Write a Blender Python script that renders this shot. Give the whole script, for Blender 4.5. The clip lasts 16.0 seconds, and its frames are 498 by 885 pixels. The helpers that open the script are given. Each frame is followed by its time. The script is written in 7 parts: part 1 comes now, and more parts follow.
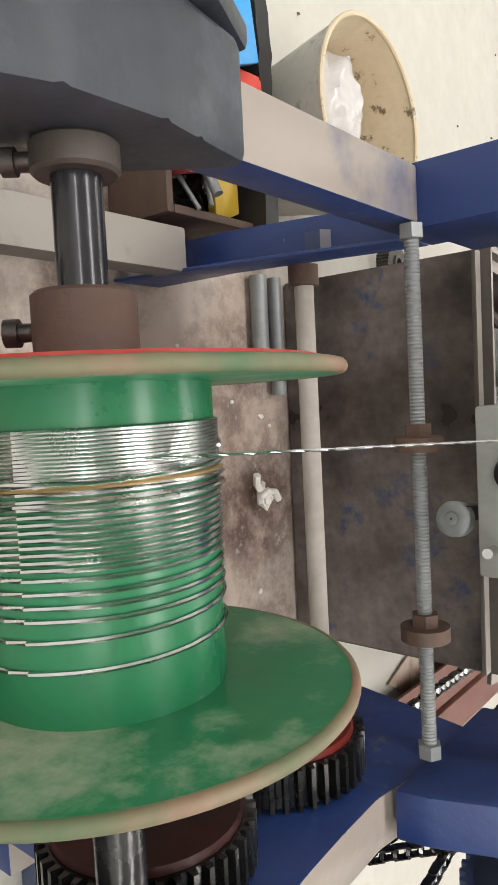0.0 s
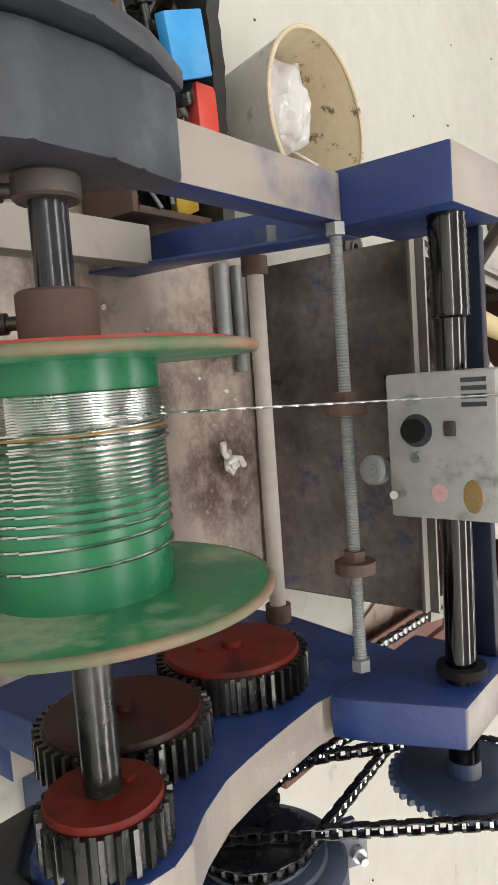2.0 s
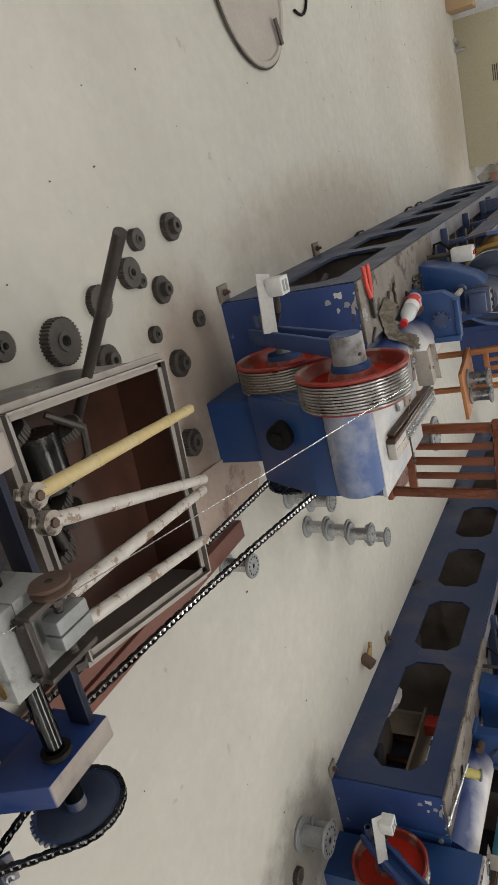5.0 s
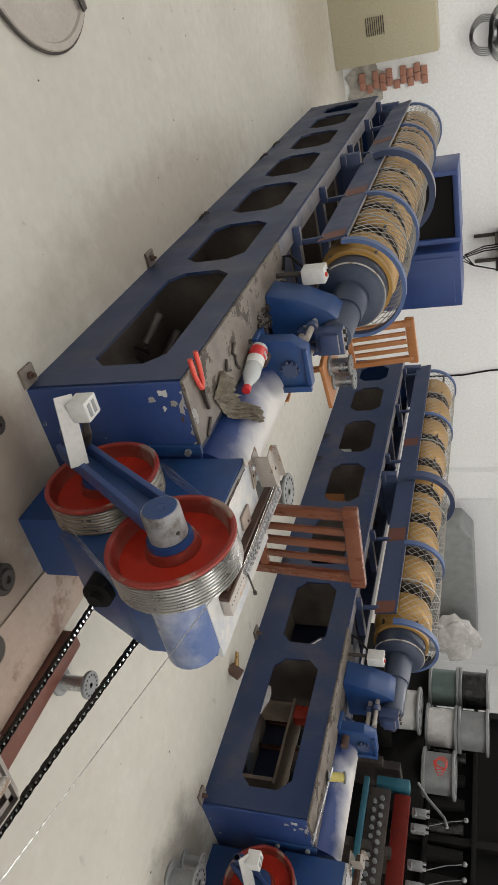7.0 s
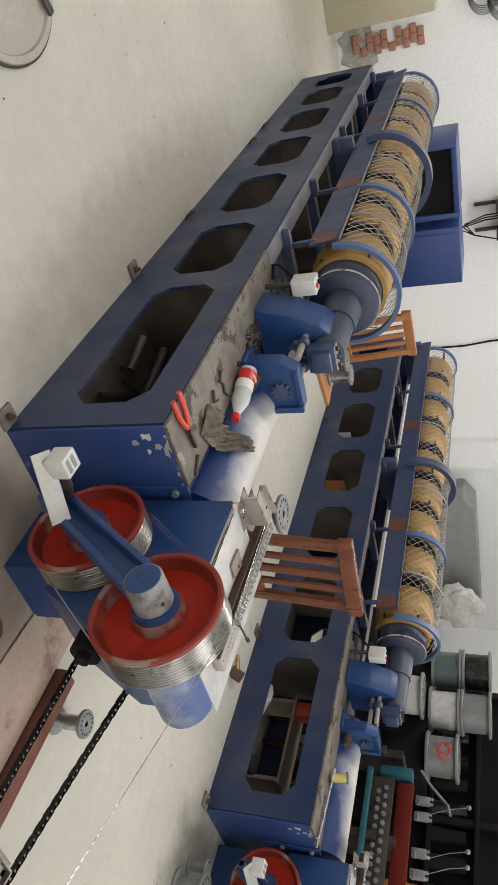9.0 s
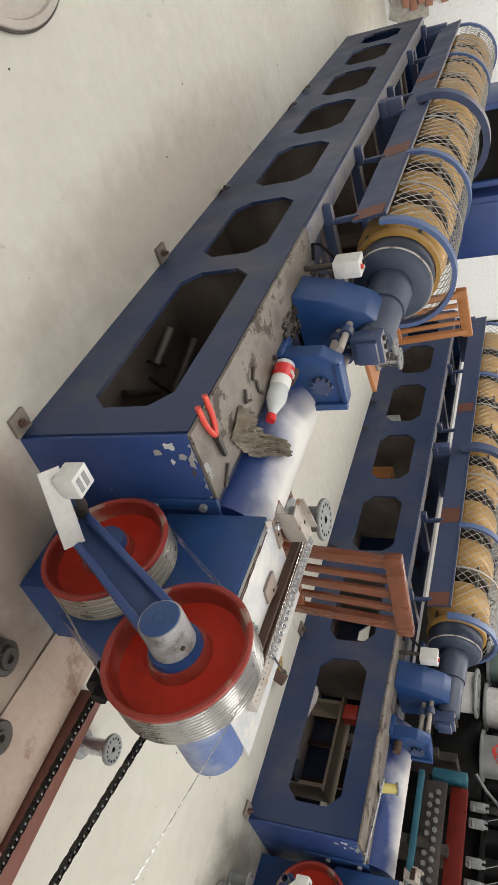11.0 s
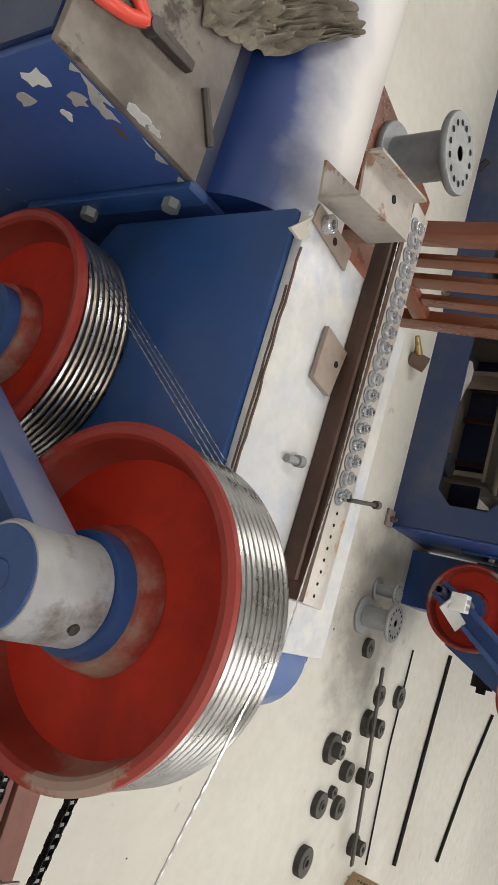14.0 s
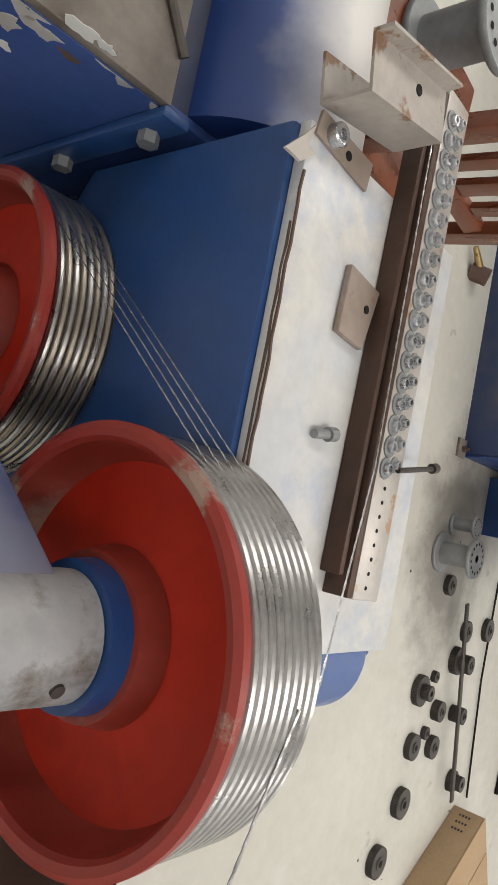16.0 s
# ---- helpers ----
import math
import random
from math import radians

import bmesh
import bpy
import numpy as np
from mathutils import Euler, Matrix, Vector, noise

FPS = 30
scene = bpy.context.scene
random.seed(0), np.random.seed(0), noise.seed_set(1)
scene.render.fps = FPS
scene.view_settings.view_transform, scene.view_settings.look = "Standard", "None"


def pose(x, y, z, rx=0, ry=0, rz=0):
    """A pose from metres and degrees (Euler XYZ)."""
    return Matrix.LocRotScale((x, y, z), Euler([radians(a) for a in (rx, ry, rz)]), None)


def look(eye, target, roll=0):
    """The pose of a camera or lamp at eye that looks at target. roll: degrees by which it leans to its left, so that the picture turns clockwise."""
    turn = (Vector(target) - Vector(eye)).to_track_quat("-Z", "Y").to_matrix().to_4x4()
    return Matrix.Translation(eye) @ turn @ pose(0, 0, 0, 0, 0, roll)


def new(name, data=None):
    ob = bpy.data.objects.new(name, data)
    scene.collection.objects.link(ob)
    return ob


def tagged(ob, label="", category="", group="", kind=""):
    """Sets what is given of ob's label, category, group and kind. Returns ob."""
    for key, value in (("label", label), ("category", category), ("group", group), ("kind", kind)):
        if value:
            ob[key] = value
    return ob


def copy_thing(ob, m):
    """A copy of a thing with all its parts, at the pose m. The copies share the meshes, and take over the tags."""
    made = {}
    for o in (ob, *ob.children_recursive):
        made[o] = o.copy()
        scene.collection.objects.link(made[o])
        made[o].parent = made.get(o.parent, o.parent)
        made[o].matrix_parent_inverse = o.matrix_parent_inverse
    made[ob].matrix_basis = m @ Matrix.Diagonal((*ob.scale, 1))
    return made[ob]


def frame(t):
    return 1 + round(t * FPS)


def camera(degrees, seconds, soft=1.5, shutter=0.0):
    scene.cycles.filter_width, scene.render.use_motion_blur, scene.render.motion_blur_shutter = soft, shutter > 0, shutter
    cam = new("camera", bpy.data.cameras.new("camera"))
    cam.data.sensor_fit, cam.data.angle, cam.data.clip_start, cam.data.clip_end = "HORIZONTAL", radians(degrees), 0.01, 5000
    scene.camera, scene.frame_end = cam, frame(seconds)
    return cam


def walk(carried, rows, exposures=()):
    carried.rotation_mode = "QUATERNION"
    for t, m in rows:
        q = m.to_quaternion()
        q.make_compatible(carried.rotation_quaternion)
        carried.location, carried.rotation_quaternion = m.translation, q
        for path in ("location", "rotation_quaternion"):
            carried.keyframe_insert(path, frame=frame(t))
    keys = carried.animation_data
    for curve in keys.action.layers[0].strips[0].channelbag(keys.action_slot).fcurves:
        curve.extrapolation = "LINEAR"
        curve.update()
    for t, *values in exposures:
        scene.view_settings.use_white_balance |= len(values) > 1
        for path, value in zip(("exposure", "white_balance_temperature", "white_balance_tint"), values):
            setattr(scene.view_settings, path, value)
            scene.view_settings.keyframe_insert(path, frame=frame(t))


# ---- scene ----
cam = camera(39.2, 16.0)
METRES, EYE, TILT, LEAN, TURN = 8.0, 1.5, 0.0, 0.0, 0.0
PATH = [
    (0, (0.86, 1.15, 0.627), (0.983, 2.679, -0.656), 90.0),
    (0.5, (0.862, 1.156, 0.627), (1.001, 2.678, -0.663), 89.9),
    (1, (0.868, 1.148, 0.638), (1.015, 2.662, -0.66), 90.4),
    (1.5, (0.864, 1.125, 0.674), (1.052, 2.648, -0.608), 91.4),
    (2, (0.868, 1.086, 0.727), (1.049, 2.626, -0.536), 90.1),
    (2.5, (0.856, 1.035, 0.82), (1.06, 2.56, -0.458), 91.5),
    (3, (0.843, 0.995, 0.929), (1.074, 2.474, -0.398), 92.3),
    (3.5, (0.816, 0.963, 1.044), (1.105, 2.428, -0.286), 93.9),
    (4, (0.758, 0.959, 1.151), (1.218, 2.462, -0.086), 95.2),
    (4.5, (0.634, 1.037, 1.202), (1.14, 2.621, 0.091), 93.0),
    (5, (0.439, 1.164, 1.261), (1.088, 2.796, 0.305), 87.1),
    (5.2, (0.376, 1.203, 1.272), (1.084, 2.842, 0.372), 88.0),
    (7.3, (-0.129, 1.9, 1.34), (0.975, 3.435, 0.687), 88.2),
    (7.5, (-0.17, 1.928, 1.35), (0.946, 3.462, 0.716), 87.4),
    (8, (-0.218, 1.976, 1.349), (0.915, 3.488, 0.694), 87.6),
    (8.2, (-0.233, 1.982, 1.358), (0.928, 3.465, 0.684), 88.2),
    (10.3, (-0.129, 2.173, 1.303), (0.994, 3.653, 0.562), 89.1),
    (10.5, (-0.133, 2.192, 1.31), (1.007, 3.643, 0.538), 88.4),
    (11, (-0.136, 2.254, 1.298), (1.046, 3.645, 0.481), 89.1),
    (11.5, (-0.117, 2.342, 1.267), (1.163, 3.585, 0.364), 89.8),
    (12, (0.012, 2.453, 1.244), (1.376, 3.591, 0.326), 90.7),
    (12.5, (0.144, 2.569, 1.224), (1.529, 3.615, 0.231), 92.0),
    (13, (0.266, 2.736, 1.185), (1.776, 3.536, 0.146), 92.3),
    (13.5, (0.379, 2.853, 1.129), (1.951, 3.379, 0.01), 93.8),
    (14, (0.483, 2.933, 1.052), (2.068, 3.337, -0.099), 98.2),
    (14.5, (0.58, 2.968, 1.001), (2.072, 3.345, -0.276), 97.1),
    (15, (0.603, 2.981, 0.994), (2.104, 3.295, -0.29), 95.2),
    (15.5, (0.597, 2.995, 1.004), (2.117, 3.212, -0.277), 96.0),
    (16, (0.596, 3.006, 1.011), (2.117, 3.181, -0.275), 96.8),
]
walk(cam, [(t, look(eye, target, roll)) for t, eye, target, roll in PATH], ((0, 0.65), (1.5, 0.55), (2.5, 0.35), (3.5, -0.05), (4.5, -0.32), (7.5, -0.05), (10.5, 0.2), (12, 0.4), (13.5, 0.2), (16, 0.15)))

# ---------- light ----------
world = bpy.data.worlds.new("sky")
scene.world = world
world.use_nodes = True
wn = world.node_tree
sky = wn.nodes.new("ShaderNodeTexSky")
sky.sky_type, sky.sun_disc = "NISHITA", False
sky.sun_elevation, sky.sun_rotation = radians(50), radians(200)
wn.links.new(sky.outputs["Color"], wn.nodes["Background"].inputs["Color"])
wn.nodes["Background"].inputs["Strength"].default_value = 0.12


def area_lamp(name, at, sx, sy, watts, colour=(1, 0.96, 0.9)):
    data = bpy.data.lights.new(name, "AREA")
    data.shape, data.size, data.size_y, data.energy, data.color = "RECTANGLE", sx, sy, watts, colour
    ob = new(name, data)
    ob.matrix_world = pose(*at)
    return ob


# daylight through three roof lights that run across the hall
ROOF_LIGHTS = (-2.2, 1.9, 6.8)
for y_, watts_ in zip(ROOF_LIGHTS, (140, 140, 185)):
    area_lamp("roof_daylight", (2.5, y_, 3.95), 9.0, 0.5, watts_)


# ---------- materials ----------
def nodes_of(name):
    m = bpy.data.materials.new(name)
    m.use_nodes = True
    t = m.node_tree
    return m, t, t.nodes["Principled BSDF"]


def noise_fac(t, scale, detail=5, lo=0.4, hi=0.6, rough=0.6, coord="Object", stretch=None):
    tc = t.nodes.new("ShaderNodeTexCoord")
    src = tc.outputs[coord]
    if stretch:
        mp = t.nodes.new("ShaderNodeMapping")
        mp.inputs["Scale"].default_value = stretch
        t.links.new(src, mp.inputs["Vector"])
        src = mp.outputs["Vector"]
    n = t.nodes.new("ShaderNodeTexNoise")
    n.inputs["Scale"].default_value, n.inputs["Detail"].default_value, n.inputs["Roughness"].default_value = scale, detail, rough
    t.links.new(src, n.inputs["Vector"])
    r = t.nodes.new("ShaderNodeMapRange")
    r.inputs["From Min"].default_value, r.inputs["From Max"].default_value = lo, hi
    t.links.new(n.outputs["Fac"], r.inputs["Value"])
    return r.outputs["Result"], n.outputs["Fac"]


def mix_col(t, fac, a, b):
    m = t.nodes.new("ShaderNodeMix")
    m.data_type = "RGBA"
    for sock, v in ((m.inputs[0], fac), (m.inputs[6], a), (m.inputs[7], b)):
        if isinstance(v, (int, float)):
            sock.default_value = v
        elif isinstance(v, tuple):
            sock.default_value = (*v, 1) if len(v) == 3 else v
        else:
            t.links.new(v, sock)
    return m.outputs[2]


def mul(t, a, b):
    m = t.nodes.new("ShaderNodeMath")
    m.operation = "MULTIPLY"
    for sock, v in ((m.inputs[0], a), (m.inputs[1], b)):
        if isinstance(v, (int, float)):
            sock.default_value = v
        else:
            t.links.new(v, sock)
    return m.outputs[0]


def surface(name, base, second, rough=0.5, metal=0.0, big=6.0, fine=60.0, spread=0.18, dust=None, dust_amount=0.8,
            patch=None, patch_scale=5.0, patch_at=0.62, bump=0.15, stretch=None, fine_tint=0.75, rough_var=0.15, patch_soft=0.05, spec=0.5):
    """A worn surface: two tones at a coarse scale, fine grain, optional dust on upper faces and patches of another colour."""
    m, t, b = nodes_of(name)
    f1, _ = noise_fac(t, big, 6, 0.5 - spread, 0.5 + spread, stretch=stretch)
    f2, raw = noise_fac(t, fine, 4, 0.3, 0.75)
    col = mix_col(t, f1, base, second)
    col = mix_col(t, mul(t, f2, 1 - fine_tint), col, tuple(c * 0.45 for c in base))
    if patch:
        f3, _ = noise_fac(t, patch_scale, 7, patch_at, patch_at + patch_soft, 0.68)
        col = mix_col(t, f3, col, patch)
    if dust:
        g = t.nodes.new("ShaderNodeNewGeometry")
        s = t.nodes.new("ShaderNodeSeparateXYZ")
        t.links.new(g.outputs["Normal"], s.inputs[0])
        r = t.nodes.new("ShaderNodeMapRange")
        r.inputs["From Min"].default_value, r.inputs["From Max"].default_value = 0.55, 0.95
        t.links.new(s.outputs["Z"], r.inputs["Value"])
        f4, _ = noise_fac(t, 9, 6, 0.2, 0.45)
        col = mix_col(t, mul(t, mul(t, r.outputs["Result"], f4), dust_amount), col, dust)
    t.links.new(col, b.inputs["Base Color"])
    rr = t.nodes.new("ShaderNodeMapRange")
    rr.inputs["To Min"].default_value, rr.inputs["To Max"].default_value = max(0.04, rough - rough_var), min(1, rough + rough_var)
    t.links.new(f1, rr.inputs["Value"])
    t.links.new(rr.outputs["Result"], b.inputs["Roughness"])
    b.inputs["Metallic"].default_value = metal
    b.inputs["Specular IOR Level"].default_value = spec
    if bump:
        bp = t.nodes.new("ShaderNodeBump")
        bp.inputs["Strength"].default_value, bp.inputs["Distance"].default_value = bump, 0.003
        t.links.new(raw, bp.inputs["Height"])
        t.links.new(bp.outputs["Normal"], b.inputs["Normal"])
    return m


M = {}
M["floor"] = None
M["blue"] = surface("blue_paint", (0.011, 0.046, 0.165), (0.02, 0.068, 0.215), 0.4, 0, 5, 70, 0.2, patch=(0.018, 0.05, 0.135), patch_scale=5, patch_at=0.5, patch_soft=0.2, bump=0.1)
M["blue_dusty"] = surface("dusty_blue_paint", (0.013, 0.034, 0.14), (0.024, 0.05, 0.175), 0.45, 0, 5, 70, 0.2, dust=(0.3, 0.26, 0.225), dust_amount=0.97, patch=(0.09, 0.1, 0.13), patch_scale=14, patch_at=0.62, bump=0.25)
M["blue_chipped"] = surface("chipped_blue_paint", (0.014, 0.036, 0.15), (0.03, 0.06, 0.19), 0.42, 0, 9, 70, 0.2, dust=(0.2, 0.18, 0.17), dust_amount=0.55, patch=(0.3, 0.29, 0.29), patch_scale=26, patch_at=0.66, bump=0.4)
M["blue_grey"] = surface("faded_blue_grey_paint", (0.035, 0.055, 0.13), (0.055, 0.08, 0.16), 0.5, 0, 6, 60, 0.2, dust=(0.3, 0.27, 0.24), dust_amount=0.6)
M["grey_cast"] = surface("dark_grey_cast_paint", (0.02, 0.024, 0.031), (0.045, 0.053, 0.066), 0.5, 0, 8, 80, 0.16, patch=(0.07, 0.084, 0.1), patch_scale=11, patch_at=0.52, patch_soft=0.2, bump=0.2)
M["steel"] = surface("bare_steel", (0.32, 0.31, 0.3), (0.45, 0.44, 0.43), 0.38, 0.85, 8, 120, 0.2, bump=0.08)
M["steel_dull"] = surface("dull_grey_steel", (0.22, 0.23, 0.235), (0.33, 0.34, 0.34), 0.5, 0.4, 10, 90, 0.2, bump=0.1)
M["carriage_grey"] = surface("smudged_grey_paint", (0.27, 0.275, 0.265), (0.36, 0.365, 0.35), 0.5, 0.1, 10, 90, 0.2, patch=(0.1, 0.1, 0.105), patch_scale=16, patch_at=0.56, patch_soft=0.16, bump=0.12)
M["zinc"] = surface("zinc_plated_steel", (0.45, 0.46, 0.48), (0.6, 0.6, 0.62), 0.33, 0.9, 14, 140, 0.2, bump=0.05)
M["chrome"] = surface("polished_steel_shaft", (0.5, 0.5, 0.5), (0.6, 0.6, 0.6), 0.14, 1, 6, 100, 0.2, bump=0.0, rough_var=0.05)
M["black_shaft"] = surface("oiled_black_shaft", (0.03, 0.03, 0.035), (0.06, 0.06, 0.065), 0.22, 0.6, 6, 100, 0.2, bump=0.03, rough_var=0.08)
M["dark_iron"] = surface("dark_iron", (0.05, 0.043, 0.04), (0.1, 0.085, 0.075), 0.5, 0.5, 14, 120, 0.2, bump=0.25)
M["rust"] = surface("rusty_brown_steel", (0.075, 0.045, 0.033), (0.125, 0.075, 0.055), 0.7, 0.1, 12, 90, 0.2, bump=0.3)
M["gear_dark"] = surface("oily_black_gear_steel", (0.035, 0.035, 0.035), (0.09, 0.09, 0.088), 0.26, 0.85, 12, 90, 0.2, bump=0.2)
M["gear_face"] = surface("red_oxide_gear_face", (0.11, 0.011, 0.008), (0.16, 0.016, 0.01), 0.5, 0, 10, 70, 0.2, patch=(0.025, 0.008, 0.007), patch_scale=7, patch_at=0.56, patch_soft=0.15, spec=0.2)
M["gear_face_oily"] = surface("oily_dark_red_gear_face", (0.009, 0.006, 0.006), (0.055, 0.008, 0.006), 0.45, 0, 7, 70, 0.15, bump=0.1, spec=0.25)
M["loose_gear"] = surface("oxidised_loose_gear", (0.055, 0.049, 0.044), (0.115, 0.102, 0.092), 0.6, 0.35, 20, 150, 0.2, bump=0.3)
M["red"] = surface("red_oxide_paint", (0.38, 0.018, 0.007), (0.44, 0.026, 0.01), 0.5, 0, 5, 60, 0.2, patch=(0.2, 0.012, 0.006), patch_scale=3.5, patch_at=0.52, patch_soft=0.2, bump=0.1, spec=0.2)
M["red_rim"] = surface("worn_red_wheel_rim", (0.24, 0.018, 0.012), (0.28, 0.035, 0.022), 0.5, 0.0, 8, 60, 0.2, patch=(0.3, 0.2, 0.16), patch_scale=7, patch_at=0.57, bump=0.08)
M["red_worn"] = surface("rubbed_red_paint", (0.2, 0.02, 0.012), (0.27, 0.035, 0.02), 0.5, 0, 6, 60, 0.2, patch=(0.27, 0.17, 0.13), patch_scale=6, patch_at=0.54, patch_soft=0.12, bump=0.08)
M["strand"] = surface("bright_steel_strand", (0.36, 0.35, 0.34), (0.52, 0.51, 0.5), 0.3, 1, 30, 200, 0.2, bump=0.0, rough_var=0.06)
# Same wire, its colour raised so windings and free runs show white highlights.
M["strand_bright"] = surface("strand_lifted_for_highlights", (0.6, 0.6, 0.6), (0.75, 0.75, 0.74), 0.24, 1, 30, 200, 0.2, bump=0.0, rough_var=0.06)
M["strand_brown"] = surface("tarnished_steel_strand", (0.34, 0.29, 0.23), (0.5, 0.45, 0.38), 0.4, 1, 5, 200, 0.15, bump=0.0, rough_var=0.06)
M["green"] = surface("green_spool_paint", (0.012, 0.14, 0.055), (0.02, 0.2, 0.085), 0.32, 0, 7, 60, 0.2, bump=0.05)
M["green_worn"] = surface("scuffed_green_paint", (0.014, 0.15, 0.06), (0.03, 0.24, 0.105), 0.42, 0, 16, 60, 0.2, patch=(0.34, 0.36, 0.26), patch_scale=8, patch_at=0.49, patch_soft=0.16, bump=0.05)
M["rim_worn"] = surface("rubbed_spool_edge", (0.26, 0.15, 0.1), (0.06, 0.13, 0.06), 0.55, 0, 10, 60, 0.15, bump=0.1)
M["red_spool"] = surface("red_spool_face", (0.5, 0.03, 0.015), (0.4, 0.03, 0.02), 0.5, 0, 8, 60, 0.2, patch=(0.1, 0.02, 0.02), patch_scale=14, patch_at=0.58)
M["pale_pipe"] = surface("dusty_pale_pipe", (0.36, 0.32, 0.28), (0.45, 0.41, 0.37), 0.6, 0, 8, 70, 0.2, bump=0.15)
M["white_rod"] = surface("white_painted_rod", (0.46, 0.42, 0.38), (0.6, 0.57, 0.53), 0.5, 0, 14, 70, 0.2, patch=(0.25, 0.18, 0.13), patch_scale=20, patch_at=0.54)
M["yellow_rod"] = surface("yellow_taped_rod", (0.52, 0.38, 0.14), (0.55, 0.47, 0.28), 0.5, 0, 10, 70, 0.2)
M["trough_in"] = surface("brown_oily_sheet", (0.03, 0.011, 0.007), (0.085, 0.03, 0.016), 0.5, 0, 5, 60, 0.2, bump=0.1)
M["trough"] = surface("brown_grey_frame", (0.1, 0.085, 0.075), (0.16, 0.14, 0.125), 0.55, 0.1, 8, 70, 0.2, dust=(0.35, 0.32, 0.29), dust_amount=0.9)
M["sheet"] = surface("stained_steel_sheet", (0.04, 0.031, 0.028), (0.27, 0.23, 0.21), 0.42, 0.2, 4.2, 60, 0.13, patch=(0.035, 0.075, 0.18), patch_scale=9, patch_at=0.56, patch_soft=0.1, bump=0.1, fine_tint=0.55)
M["brown_guard"] = surface("red_brown_guard", (0.13, 0.045, 0.03), (0.18, 0.07, 0.05), 0.5, 0, 6, 60, 0.2)
M["pink_guard"] = surface("faded_primer_sheet", (0.36, 0.27, 0.215), (0.44, 0.34, 0.28), 0.5, 0.0, 5, 60, 0.2, patch=(0.2, 0.12, 0.09), patch_scale=3.2, patch_at=0.53, patch_soft=0.06)
M["bucket"] = surface("cream_enamel", (0.56, 0.45, 0.29), (0.64, 0.55, 0.4), 0.4, 0, 9, 60, 0.2, patch=(0.14, 0.09, 0.05), patch_scale=30, patch_at=0.585, patch_soft=0.06)
M["bucket_out"] = surface("grimy_cream_enamel", (0.44, 0.43, 0.38), (0.52, 0.5, 0.44), 0.5, 0, 6, 60, 0.2, patch=(0.16, 0.16, 0.13), patch_scale=22, patch_at=0.57, patch_soft=0.12)
M["eye_grime"] = surface("grimy_pale_casting", (0.3, 0.26, 0.22), (0.4, 0.36, 0.31), 0.55, 0.1, 18, 80, 0.2, patch=(0.07, 0.05, 0.04), patch_scale=28, patch_at=0.48, patch_soft=0.1)
M["wood_box"] = surface("dark_wooden_box", (0.07, 0.042, 0.03), (0.12, 0.075, 0.055), 0.65, 0, 6, 90, 0.2, stretch=(1, 8, 8))
M["black_rubber"] = surface("black_liner", (0.015, 0.015, 0.015), (0.03, 0.028, 0.026), 0.6, 0, 8, 60, 0.2)
M["blue_card"] = surface("bright_blue_carton", (0.03, 0.3, 0.68), (0.04, 0.34, 0.72), 0.4, 0, 5, 60, 0.2, bump=0)
M["red_plastic"] = surface("red_plastic", (0.65, 0.06, 0.04), (0.7, 0.09, 0.06), 0.35, 0, 5, 60, 0.2, bump=0)
M["red_dark"] = surface("dark_red_handle", (0.3, 0.03, 0.03), (0.36, 0.05, 0.05), 0.45, 0, 5, 60, 0.2, bump=0)
M["yellow"] = surface("yellow_plastic", (0.55, 0.36, 0.04), (0.62, 0.42, 0.06), 0.45, 0, 5, 60, 0.2, bump=0)
M["yellow_bobbin"] = surface("tan_wire_coil", (0.36, 0.2, 0.05), (0.5, 0.3, 0.09), 0.42, 0.2, 8, 90, 0.2, stretch=(1, 14, 1), bump=0.35)
M["yellow_spool"] = surface("pale_yellow_spool", (0.52, 0.45, 0.12), (0.6, 0.52, 0.17), 0.45, 0, 8, 60, 0.2)
M["bag"] = surface("milky_plastic_bag", (0.55, 0.53, 0.52), (0.68, 0.66, 0.65), 0.25, 0, 12, 60, 0.2, bump=0.3)
M["white_box"] = surface("white_switch_box", (0.6, 0.6, 0.58), (0.68, 0.68, 0.66), 0.4, 0, 8, 60, 0.2, bump=0.05)
M["grey_panel"] = surface("light_grey_metal_plate", (0.42, 0.41, 0.39), (0.52, 0.51, 0.49), 0.45, 0.2, 10, 70, 0.2)
M["white_spray"] = surface("white_paint_over_blue", (0.6, 0.58, 0.54), (0.5, 0.51, 0.53), 0.45, 0, 9, 60, 0.12, patch=(0.33, 0.38, 0.48), patch_scale=8, patch_at=0.53, patch_soft=0.2, bump=0.06)
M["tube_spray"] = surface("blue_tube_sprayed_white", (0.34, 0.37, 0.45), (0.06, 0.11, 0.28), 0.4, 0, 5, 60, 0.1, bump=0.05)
M["dusty_top"] = surface("dusty_worn_steel_top", (0.12, 0.1, 0.085), (0.27, 0.24, 0.205), 0.55, 0.05, 9, 60, 0.16, patch=(0.06, 0.048, 0.038), patch_scale=9, patch_at=0.54, bump=0.25)
M["chair_wood"] = surface("red_brown_varnished_wood", (0.12, 0.03, 0.011), (0.19, 0.055, 0.02), 0.32, 0, 4, 80, 0.2, stretch=(6, 6, 1))
M["rack_wood"] = surface("orange_varnished_wood", (0.4, 0.16, 0.055), (0.5, 0.22, 0.085), 0.42, 0, 4, 80, 0.2, stretch=(6, 6, 1))
M["rag"] = surface("oily_grey_rag", (0.12, 0.1, 0.076), (0.36, 0.32, 0.25), 0.85, 0, 26, 120, 0.2, bump=0.5)
M["wall"] = surface("white_plaster", (0.81, 0.82, 0.83), (0.85, 0.86, 0.87), 0.7, 0, 1.2, 40, 0.2, bump=0.1)
